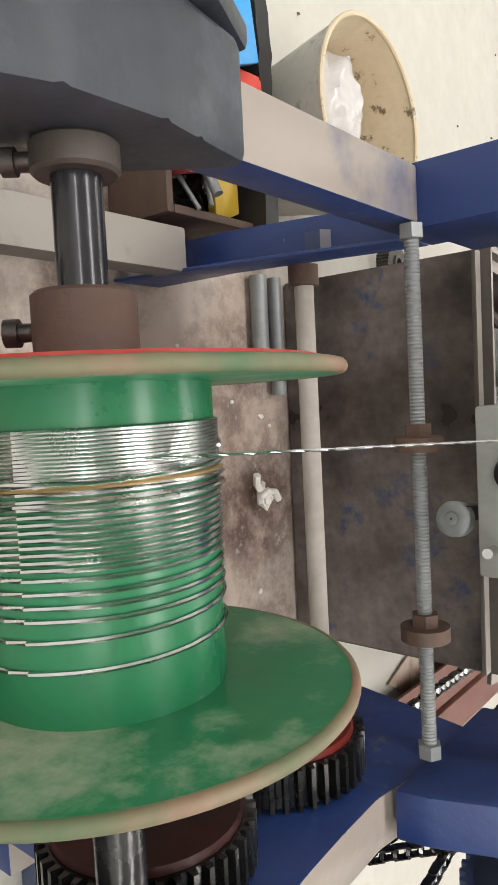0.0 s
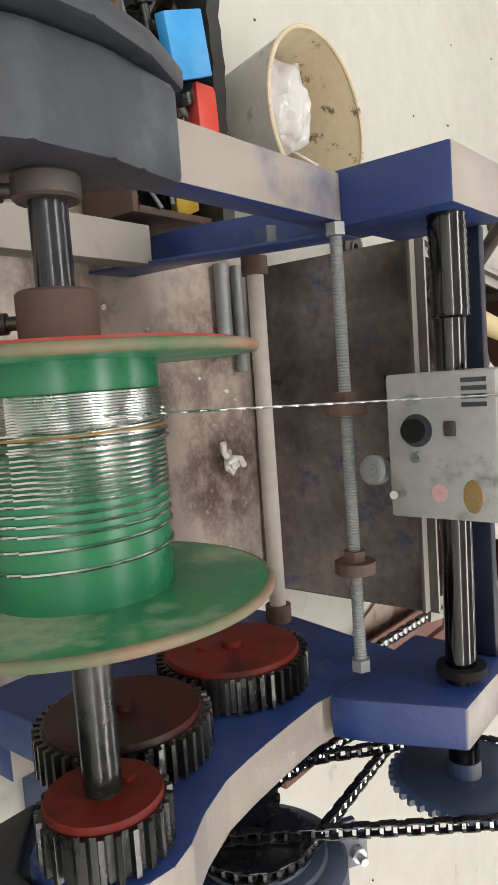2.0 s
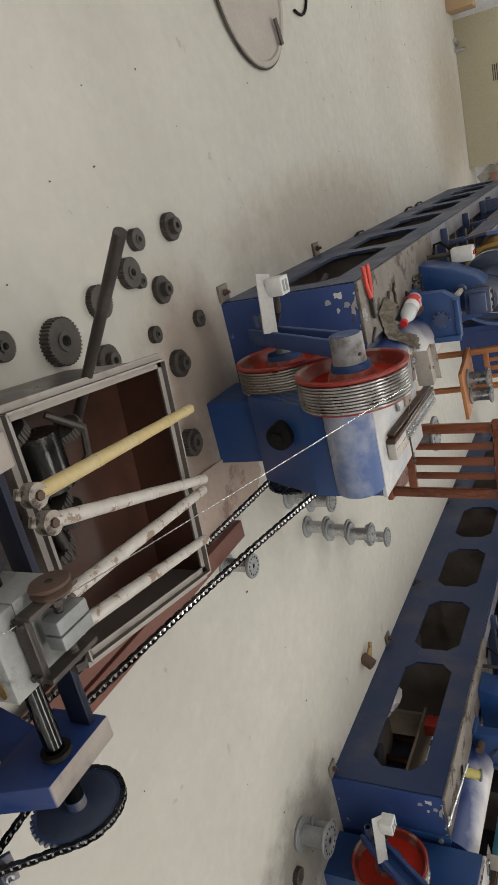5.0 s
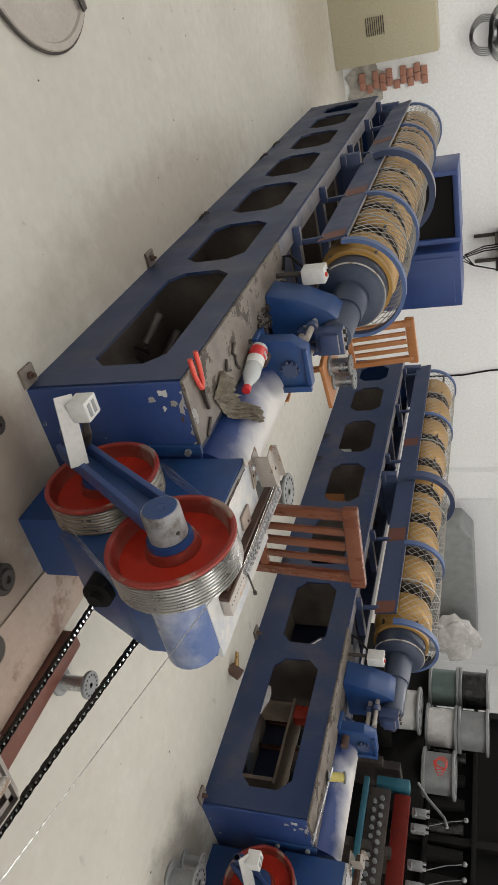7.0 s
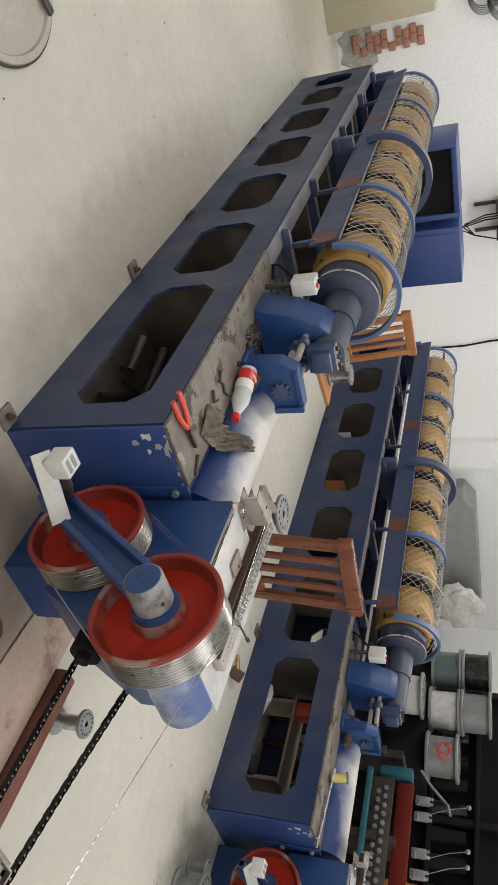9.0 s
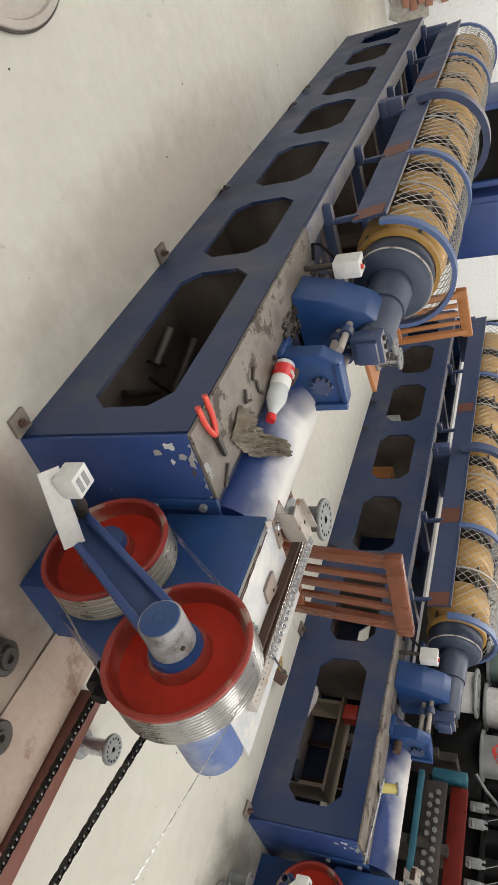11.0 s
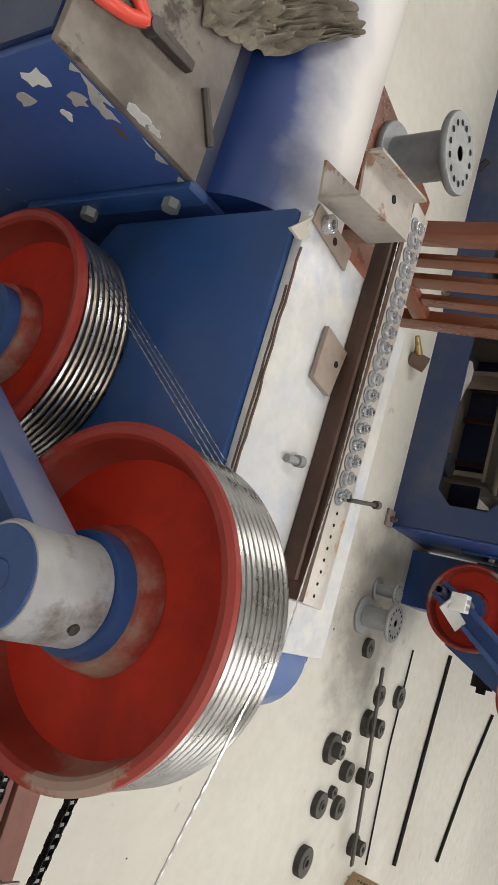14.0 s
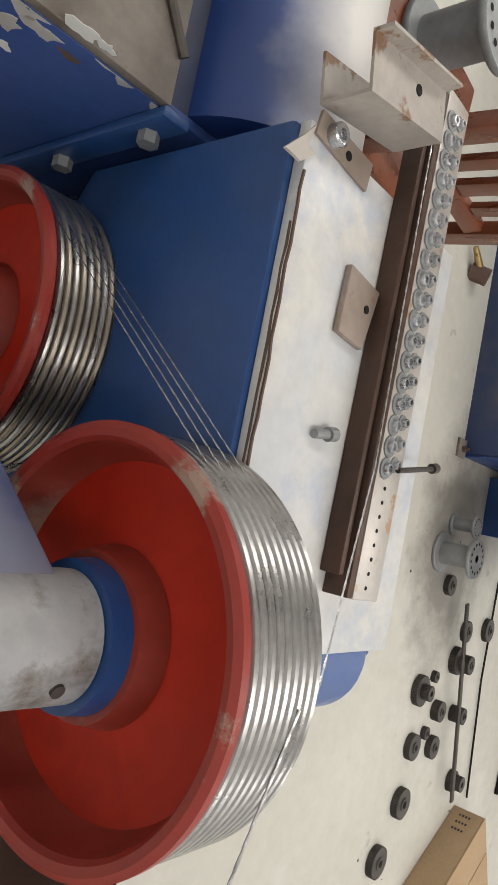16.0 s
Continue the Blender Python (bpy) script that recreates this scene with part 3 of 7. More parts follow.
    prism(bm, [(1.30, 0.25), (1.33, 0.22), (1.39, 0.22), (1.3325, 0.285), (1.328, 0.33), (1.318, 0.335), (1.303, 0.31)], 1.205, 1.2575, bevel=0.004)
    part("bearing_housing", bm, "grey_cast", w, "dark grey bearing housing")
    bm = BM()
    outline = [(1.375 + 0.068 * math.cos(radians(a)), 0.312 + 0.068 * math.sin(radians(a))) for a in range(60, 301, 15)]
    prism(bm, [(1.53, 0.30), (1.50, 0.325), (1.455, 0.338)] + outline + [(1.46, 0.245), (1.53, 0.24)], 1.258, 1.272, bevel=0.003)
    part("housing_plate", bm, "grey_cast", w, "dark grey plate with a rounded end")
    bm = BM()
    box(bm, 1.244, 1.2575, 1.34, 1.52, 0.25, 0.30)
    part("plate_spacer", bm, "black", w)
    # tie pipe and its ends
    bm = BM()
    rod(bm, (0.722, 1.777, 0.189), (1.18, 1.777, 0.189), 0.0105, seg=24)
    pipe = part("tie_pipe", bm, "pale_pipe", w, "dusty pale tie pipe")
    for x0, x1 in ((0.72, 0.742), (1.158, 1.18)):
        bm = BM()
        rod(bm, (x0, 1.777, 0.189), (x1, 1.777, 0.189), 0.0165, seg=16)
        part("collar", bm, "rust", pipe)
    # threaded guide rod, nuts and stop collars
    bm = BM()
    prof = []
    n = 300
    for i in range(n + 1):
        prof.append((0.722 + 0.456 * i / n, 0.0066 if i % 2 else 0.0057))
    lathe(bm, prof, 16, Matrix.Translation((0, 1.695, 0.357)))
    tr = part("threaded_rod", bm, "steel_dull", w, "zinc plated threaded rod")
    for x0, x1 in ((0.722, 0.734), (1.166, 1.178)):
        bm = BM()
        hex_nut(bm, (x0, 1.695, 0.357), (x1, 1.695, 0.357), 0.0105)
        part("nut", bm, "steel_dull", tr)
    for xc in (0.905, 1.068):
        bm = BM()
        rod(bm, (xc - 0.006, 1.695, 0.357), (xc + 0.006, 1.695, 0.357), 0.021, seg=28)
        rod(bm, (xc - 0.017, 1.695, 0.357), (xc - 0.006, 1.695, 0.357), 0.012, seg=6)
        part("stop_collar", bm, "rust", tr, "rusty stop collar")
    # traverse shaft, its scored sleeve, and the dark rear bar
    bm = BM()
    rod(bm, (0.722, 1.745, 0.45), (1.29, 1.745, 0.443), 0.0155, seg=32)
    sh = part("traverse_shaft", bm, "dark_polish", w, "polished traverse shaft")
    bm = BM()
    prof = [(0.722, 0.0185)]
    for i in range(26):
        xx = 0.724 + 0.098 * i / 25
        prof.append((xx, 0.019 if i % 2 else 0.0178))
    prof.append((0.824, 0.0165))
    lathe(bm, prof, 28, Matrix.Translation((0, 1.745, 0.45)))
    part("scored_sleeve", bm, "dark_polish", sh, "scored bright steel sleeve")
    bm = BM()
    rod(bm, (1.172, 1.745, 0.445), (1.181, 1.745, 0.445), 0.025, seg=28)
    part("bush", bm, "black", sh)
    bm = BM()
    box(bm, 0.727, 1.189, 1.815, 1.829, 0.41, 0.455, 0.002)
    part("rear_bar", bm, "oily_navy", w, "blue bar under dark grime")
    # train of three gears on the inner side of the arm
    gears = []
    for (y, z), r, teeth, face in (((1.636, 0.231), 0.083, 44, "gear_face"), ((1.474, 0.239), 0.0805, 43, "gear_face_oily"), (SHAFT, 0.0495, 26, "gear_face")):
        bm = BM()
        gear_mesh(bm, r, teeth, -0.017, 0.017, 0.0, 0.09)
        g = centred("gear", bm, "gear_dark", (1.178, y, z), w, "oily black gear with a red painted face")
        bm = BM()
        lathe(bm, [(-0.0225, 0.009), (-0.0225, r * 0.86), (-0.019, r * 0.88), (-0.016, r * 0.88)], 48)
        centred("gear_face", bm, face, (1.178, y, z), g, "red painted gear face")
        bm = BM()
        rod(bm, (-0.03, 0, 0), (-0.021, 0, 0), 0.011, seg=18)
        rod(bm, (-0.026, r * 0.4, 0.004), (-0.021, r * 0.4, 0.004), 0.005, seg=8)
        centred("hub", bm, face, (1.178, y, z), g)
        gears.append(g)
        if r > 0.06:
            bm = BM()
            rod(bm, (1.194, y, z), (1.199, y, z), 0.02)
            part("gear_stub", bm, "dark_iron", w)
    # sprocket at the end of the traverse shaft, clutch drum with its sprocket, and chains
    bm = BM()
    gear_mesh(bm, 0.078, 38, -0.003, 0.003, 0.0, 0.07)
    rod(bm, (-0.02, 0, 0), (0.0, 0, 0), 0.017, seg=20)
    spr = centred("sprocket", bm, "blue_grey", (1.293, 1.745, 0.443), w, "dark blue sprocket with bright teeth")
    bm = BM()
    lathe(bm, [(-0.0045, 0.02), (-0.0045, 0.064), (-0.0034, 0.066)], 40)
    centred("sprocket_face", bm, "drum_blue", (1.293, 1.745, 0.443), spr)
    dc = (1.560, 0.311)
    bm = BM()
    gear_mesh(bm, 0.052, 26, -0.003, 0.003, 0.0, 0.07)
    spr2 = centred("sprocket", bm, "gear_dark", (1.304, *dc), w)
    bm = BM()
    lathe(bm, [(1.309, 0.02), (1.309, 0.053), (1.314, 0.055), (1.315, 0.066), (1.319, 0.068), (1.320, 0.081), (1.325, 0.0865), (1.354, 0.0865), (1.358, 0.083), (1.358, 0.03)], 56, Matrix.Translation((0, *dc)))
    drum = part("clutch_drum", bm, "drum_blue", w, "blue grey clutch drum with stepped rings")
    # split clamp lugs round the drum, each with its bolt
    for a in (32, 222):
        e = Vector((0, math.cos(radians(a)), math.sin(radians(a))))
        n = Vector((0, -e.z, e.y))
        c0 = Vector((1.336, *dc)) + e * 0.078
        bm = BM()
        for q in (-0.012, 0.012):
            bar(bm, c0 + n * q, c0 + n * q + e * 0.032, 0.032, 0.008, 0.002, up=(n.x, n.y, n.z))
        part("clamp_lug", bm, "blue_grey", drum)
        bm = BM()
        rod(bm, c0 + e * 0.019 - n * 0.03, c0 + e * 0.019 + n * 0.034, 0.004, seg=10)
        hex_nut(bm, c0 + e * 0.019 + n * 0.0165, c0 + e * 0.019 + n * 0.024, 0.008)
        part("clamp_bolt", bm, "zinc", drum)
    bm = BM()
    box(bm, 1.30, 1.37, 1.505, 1.605, 0.0, 0.22, 0.004)
    part("drum_stand", bm, "blue_grey", w)
    chain("drive_chain", w, ((1.575, 0.262, 0.055), (1.745, 0.443, 0.077)), 1.293)
    chain("idler_chain", w, ((1.560, 0.311, 0.052), (1.80, 0.315, 0.022)), 1.304)
    for y, z, r, x in ((1.575, 0.262, 0.055, 1.293), (1.80, 0.315, 0.022, 1.304)):
        bm = BM()
        gear_mesh(bm, r, max(12, int(r * 500)), -0.003, 0.003, 0.0, 0.07)
        rod(bm, (1.243 - x, 0, 0), (0.003, 0, 0), 0.012, seg=16)
        centred("idler_sprocket", bm, "gear_dark", (x, y, z), w)
    return w, gears, spr, spr2


def spool():
    y, z = SHAFT
    s = thing("wire_spool", (0.923, y, z), "green painted steel spool with rubbed edges wound with bright steel strand", "spool")
    bm = BM()
    lathe(bm, [(0.847, 0.02), (0.847, 0.0638), (1.006, 0.0638), (1.006, 0.02)], 72, Matrix.Translation((0, y, z)))
    part("barrel", bm, "green", s, "glossy green barrel")
    for x0, x1, name in ((0.842, 0.849, "a"), (1.0045, 1.0115, "b")):
        bm = BM()
        lathe(bm, [(x0, 0.018), (x0, 0.131), (x1, 0.131), (x1, 0.018)], 96, Matrix.Translation((0, y, z)))
        f = part("flange", bm, "green_worn", s, "scuffed green flange")
        bm = BM()
        prof = [((x0 + x1) / 2 + 0.0038 * math.cos(a), 0.131 + 0.0036 * math.sin(a)) for a in [k * math.pi / 6 for k in range(13)]]
        lathe(bm, prof, 96, Matrix.Translation((0, y, z)))
        part("rolled_edge", bm, "rim_worn", f, "edge rubbed to bare brown metal")
    bm = BM()
    lathe(bm, [(0.8395, 0.03), (0.8395, 0.121), (0.8415, 0.121)], 64, Matrix.Translation((0, y, z)))
    part("outer_face", bm, "red_spool", s, "red painted outer face")
    # strand: close turns, then open turns, and a few crossing turns
    bm = BM()
    pts = []
    x = 0.869
    a = 0.0
    r = 0.0651
    while x < 0.978:
        step = 0.0018 if x < 0.892 else 0.0034 if x < 0.932 else 0.0062 if x < 0.952 else 0.014
        for k in range(36):
            a += 2 * math.pi / 36
            x += step / 36
            pts.append((x, y + r * math.cos(a), z + r * math.sin(a)))
    tube(bm, pts, 0.00115, 5)
    part("strand_winding", bm, "strand_bright", s, "turns of bright steel strand")
    bm = BM()
    pts = [(0.887 + 0.013 * math.sin(k / 90 * 2 * math.pi * 0.5) + 0.00005 * k, y + 0.0675 * math.cos(k / 36 * 2 * math.pi), z + 0.0675 * math.sin(k / 36 * 2 * math.pi)) for k in range(0, 90)]
    tube(bm, pts, 0.0011, 5)
    pts = [(0.853 + 0.03 * k / 40, y + 0.0661 * math.cos(4.6 + k / 40 * 2.6), z + 0.0661 * math.sin(4.6 + k / 40 * 2.6)) for k in range(41)]
    tube(bm, pts, 0.0011, 5)
    part("crossing_turn", bm, "strand_bright", s, "crossing turns of steel strand")
    bm = BM()
    pts = [(0.893 + 0.004 * k / 40, y + 0.0677 * math.cos(1 + k / 40 * 3.4), z + 0.0677 * math.sin(1 + k / 40 * 3.4)) for k in range(41)]
    tube(bm, pts, 0.0011, 5)
    part("brass_turn", bm, "copper", s, "single tarnished brown turn")
    # shaft, collars and set screws turn with it
    bm = BM()
    rod(bm, (0.546, y, z), (1.372, y, z), 0.0133, seg=32)
    sh = part("spindle", bm, "black_shaft", s, "oiled black spindle")
    bm = BM()
    rod(bm, (1.051, y, z), (1.153, y, z), 0.0142, seg=32)
    part("sleeve", bm, "gear_dark", sh, "dark steel sleeve")
    bm = BM()
    rod(bm, (1.274, y, z), (1.373, y, z), 0.0142, seg=32)
    part("spindle_end", bm, "dark_iron", sh, "dull brown spindle end")
    d = Vector((0, 0.66, 0.75))
    for x0, x1, r in ((0.800, 0.839, 0.0275), (0.7235, 0.741, 0.0232)):
        bm = BM()
        lathe(bm, [(x0, 0.013), (x0, r - 0.002), (x0 + 0.002, r), (x1 - 0.002, r), (x1, r - 0.002), (x1, 0.013)], 40, Matrix.Translation((0, y, z)))
        c = part("collar", bm, "rust" if r > 0.025 else "dark_iron", s, "dark rusty collar")
        bm = BM()
        c0 = Vector(((x0 + x1) / 2, y, z))
        rod(bm, c0 - d * (r - 0.003), c0 - d * (r + 0.007), 0.005, seg=14)
        rod(bm, c0 - d * (r + 0.007), c0 - d * (r + 0.0145), 0.0075, seg=16)
        part("set_screw", bm, "dark_iron", c)
    bm = BM()
    lathe(bm, [(1.013, 0.014), (1.013, 0.0228), (1.050, 0.0228), (1.050, 0.014)], 40, Matrix.Translation((0, y, z)))
    part("red_washer", bm, "red_spool", s, "red washer")
    bm = BM()
    rod(bm, (0.985, y + 0.0655 * math.cos(-2.2), z + 0.0655 * math.sin(-2.2)), (0.985, y + 0.0675 * math.cos(-2.2), z + 0.0675 * math.sin(-2.2)), 0.004, seg=12)
    part("wire_hole", bm, "black", s, "small dark hole")
    return s


def traverse_block():
    """Guide carriage, drawn at its place half way, with its origin on the shaft."""
    t = thing("wire_guide_carriage", (0.94, 1.745, 0.45), "grey painted wire guide carriage with bolts and a brass tag", "wire guide")
    bm = BM()
    box(bm, 0.874, 1.005, 1.665, 1.712, 0.418, 0.52, 0.003)
    part("front_plate", bm, "carriage_grey", t, "grey painted front plate")
    bm = BM()
    box(bm, 0.874, 1.005, 1.7135, 1.79, 0.425, 0.518, 0.003)
    part("body", bm, "carriage_grey", t)
    bm = BM()
    rod(bm, (0.94 - 0.015, 1.6655, 0.445), (0.94 - 0.015, 1.658, 0.445), 0.0105, seg=24)
    part("dial", bm, "black", t, "dark rubber dial")
    bm = BM()
    lathe(bm, [(0, 0.001), (0, 0.015), (0.0006, 0.0152)], 28, Matrix.Translation((0.925, 1.6648, 0.447)) @ Matrix.Rotation(radians(90), 4, "Z"))
    part("dial_ring", bm, "grey_cast", t)
    for x, zz in ((0.897, 0.447), (0.949, 0.447)):
        bm = BM()
        hex_nut(bm, (x, 1.665, zz), (x, 1.659, zz), 0.0048)
        part("bolt", bm, "zinc", t)
    bm = BM()
    rod(bm, (0.983, 1.668, 0.43), (0.979, 1.635, 0.437), 0.0038, seg=12)
    part("pin", bm, "chrome", t, "bright steel pin")
    bm = BM()
    box(bm, 0.917, 0.93, 1.6615, 1.6655, 0.474, 0.484, 0.001)
    part("slot_plate", bm, "dark_iron", t)
    bm = BM()
    lathe(bm, [(0, 0.001), (0, 0.0105), (0.001, 0.011)], 24, Matrix.Translation((0.983, 1.6635, 0.497)) @ Matrix.Rotation(radians(90), 4, "Z") @ Matrix.Diagonal((1, 1.35, 0.8, 1)))
    part("oval_tag", bm, "copper", t, "oval brass tag")
    bm = BM()
    lathe(bm, [(0, 0.001), (0, 0.008), (0.0005, 0.0082)], 20, Matrix.Translation((0.981, 1.6643, 0.467)) @ Matrix.Rotation(radians(90), 4, "Z"))
    part("wax_mark", bm, "pink", t, "pink wax mark")
    bm = BM()
    for k in range(4):
        box(bm, 0.88 + 0.007 * k, 0.884 + 0.007 * k, 1.6643, 1.6652, 0.49, 0.512)
    part("label_print", bm, "grey_cast", t, "faint printed bars")
    # side roller on its bracket
    bm = BM()
    prism(bm, [(1.69, 0.40), (1.715, 0.425), (1.715, 0.40), (1.69, 0.385)], 0.955, 0.967)
    br = part("roller_bracket", bm, "dark_iron", t)
    bm = BM()
    lathe(bm, [(-0.008, 0.001), (-0.008, 0.005), (-0.006, 0.006), (-0.006, 0.012), (-0.004, 0.0145), (-0.001, 0.0115), (0.003, 0.0115), (0.006, 0.0145), (0.008, 0.012), (0.008, 0.001)], 28, Matrix.Translation((0.965, 1.684, 0.392)) @ Matrix.Rotation(radians(80), 4, "Z"))
    part("roller", bm, "steel_dull", br)
    # clamp jaws, bracket plate, stud and grooved pulley on top
    bm = BM()
    box(bm, 0.892, 0.995, 1.70, 1.712, 0.52, 0.545, 0.002)
    bp = part("bracket_plate", bm, "dark_iron", t, "dark grey bracket plate")
    for x0 in (0.885, 0.986):
        bm = BM()
        box(bm, x0, x0 + 0.009, 1.70, 1.80, 0.53, 0.558, 0.002)
        part("bracket_ear", bm, "dark_iron", bp)
    for x in (0.90, 0.985):
        for zz in (0.527, 0.539):
            bm = BM()
            hex_nut(bm, (x, 1.70, zz), (x, 1.694, zz), 0.005)
            part("bracket_bolt", bm, "dark_iron", bp)
    bm = BM()
    prof = [(0.868 + 0.15 * i / 60, 0.0075 if i % 2 else 0.0062) for i in range(61)]
    lathe(bm, prof, 14, Matrix.Translation((0, 1.762, 0.545)))
    stud = part("stud", bm, "dark_iron", t, "dark threaded stud")
    bm = BM()
    hex_nut(bm, (1.002, 1.762, 0.545), (1.014, 1.762, 0.545), 0.0135)
    part("stud_nut", bm, "dark_iron", stud)
    bm = BM()
    hex_nut(bm, (0.897, 1.762, 0.545), (0.905, 1.762, 0.545), 0.0125)
    part("stud_nut", bm, "dark_iron", stud)
    for x0 in (0.918, 0.943):
        bm = BM()
        box(bm, x0, x0 + 0.023, 1.735, 1.80, 0.53, 0.562, 0.003)
        part("clamp_jaw", bm, "steel_dull", t, "grey clamp jaw")
    bm = BM()
    lathe(bm, [(0.868, 0.006), (0.868, 0.029), (0.872, 0.031), (0.877, 0.024), (0.882, 0.031), (0.886, 0.029), (0.886, 0.006)], 40, Matrix.Translation((0, 1.762, 0.545)))
    part("guide_pulley", bm, "rust", t, "brown grooved pulley")
    return t


winder_ob, gear_obs, spr_ob, spr2_ob = winder()
spool_ob = spool()
carriage_ob = traverse_block()


def strand_run(name, a, b, label, thick=0.0006):
    """A straight run of stranded wire: a twisted pair round the line."""
    a, b = Vector(a), Vector(b)
    bm = BM()
    ln = (b - a).length
    n = int(ln / 0.004)
    x = (b - a).normalized().orthogonal().normalized()
    y = (b - a).normalized().cross(x)
    for ph in (0, math.pi):
        tube(bm, [a + (b - a) * (i / n) + 0.0004 * (math.cos(ph + i * 0.9) * x + math.sin(ph + i * 0.9) * y) for i in range(n + 1)], thick, 4)
    return solid(name, bm, "strand_bright", a, label, "wire")


GUIDE = (0.897, 1.69, 0.531)
strand_run("steel_strand", (0.884, 1.353, 0.386), GUIDE, "taut bright steel strand between spool and guide")
strand_run("steel_strand", GUIDE, (0.985, 2.885, 0.7655), "taut bright steel strand running to the capstan wheel", 0.0009)
strand_run("steel_strand", (1.166, 3.40, 0.684), (1.157, 3.06, 0.69), "taut bright steel strand inside the straightener")
strand_run("steel_strand", (1.157, 3.06, 0.69), (1.003, 2.893, 0.7655), "taut bright steel strand coming from the straightener")
for k_ in range(4):
    x_ = 0.945 + 0.0136 * k_
    strand_run("steel_strand", (x_, 3.009, 0.7065), (x_, 3.2605, 0.399), "steel strand passing between the capstan wheels", 0.00035)
    strand_run("steel_strand", (x_ + 0.0068, 2.777, 0.5175), (x_ + 0.0068, 3.0275, 0.2095), "steel strand passing between the capstan wheels", 0.00035)


rnd_ = random.Random(8)
bm = BM()
for k_ in range(6):
    c_ = Vector((1.02, 3.292, 0.335)) + Vector((rnd_.uniform(-0.008, 0.008), rnd_.uniform(-0.006, 0.006), rnd_.uniform(-0.02, 0.02)))
    tube(bm, [c_ + Vector((0.004 * math.sin(3 * a), rnd_.uniform(0.010, 0.012) * math.cos(a), (0.024 + 0.004 * k_) * math.sin(a))) for a in [2 * math.pi * i / 24 for i in range(24)]], 0.0005, 4, True)
solid("wire_tangle", bm, "strand", (1.02, 3.29, 0.33), "loose loops of thin wire caught at the wheel's edge", "wire")


# ---------- the two stranding machines ----------
HOLES = ((3.47, 4.20), (4.31, 4.77), (4.93, 5.38), (5.54, 5.98), (6.13, 6.56), (6.71, 7.08), (7.20, 7.46))
Y0, Y1, TOP = 3.365, 7.58, 0.50


def pierced_panel(x0, x1):
    """The bed's side plate with its eight-sided openings."""
    bm = BM()
    zb, zt, c = 0.15, 0.395, 0.055
    box(bm, x0, x1, Y0, Y1, 0.0, zb)
    box(bm, x0, x1, Y0, Y1, zt, TOP)
    edges = [Y0] + [v for h in HOLES for v in h] + [Y1]
    for a, b in zip(edges[::2], edges[1::2]):
        box(bm, x0, x1, a, b, zb, zt)
    for a, b in HOLES:
        for y, s in ((a, 1), (b, -1)):
            prism(bm, [(y, zb), (y + s * c, zb), (y, zb + c)], x0, x1)
            prism(bm, [(y, zt), (y + s * c, zt), (y, zt - c)], x0, x1)
    return bm


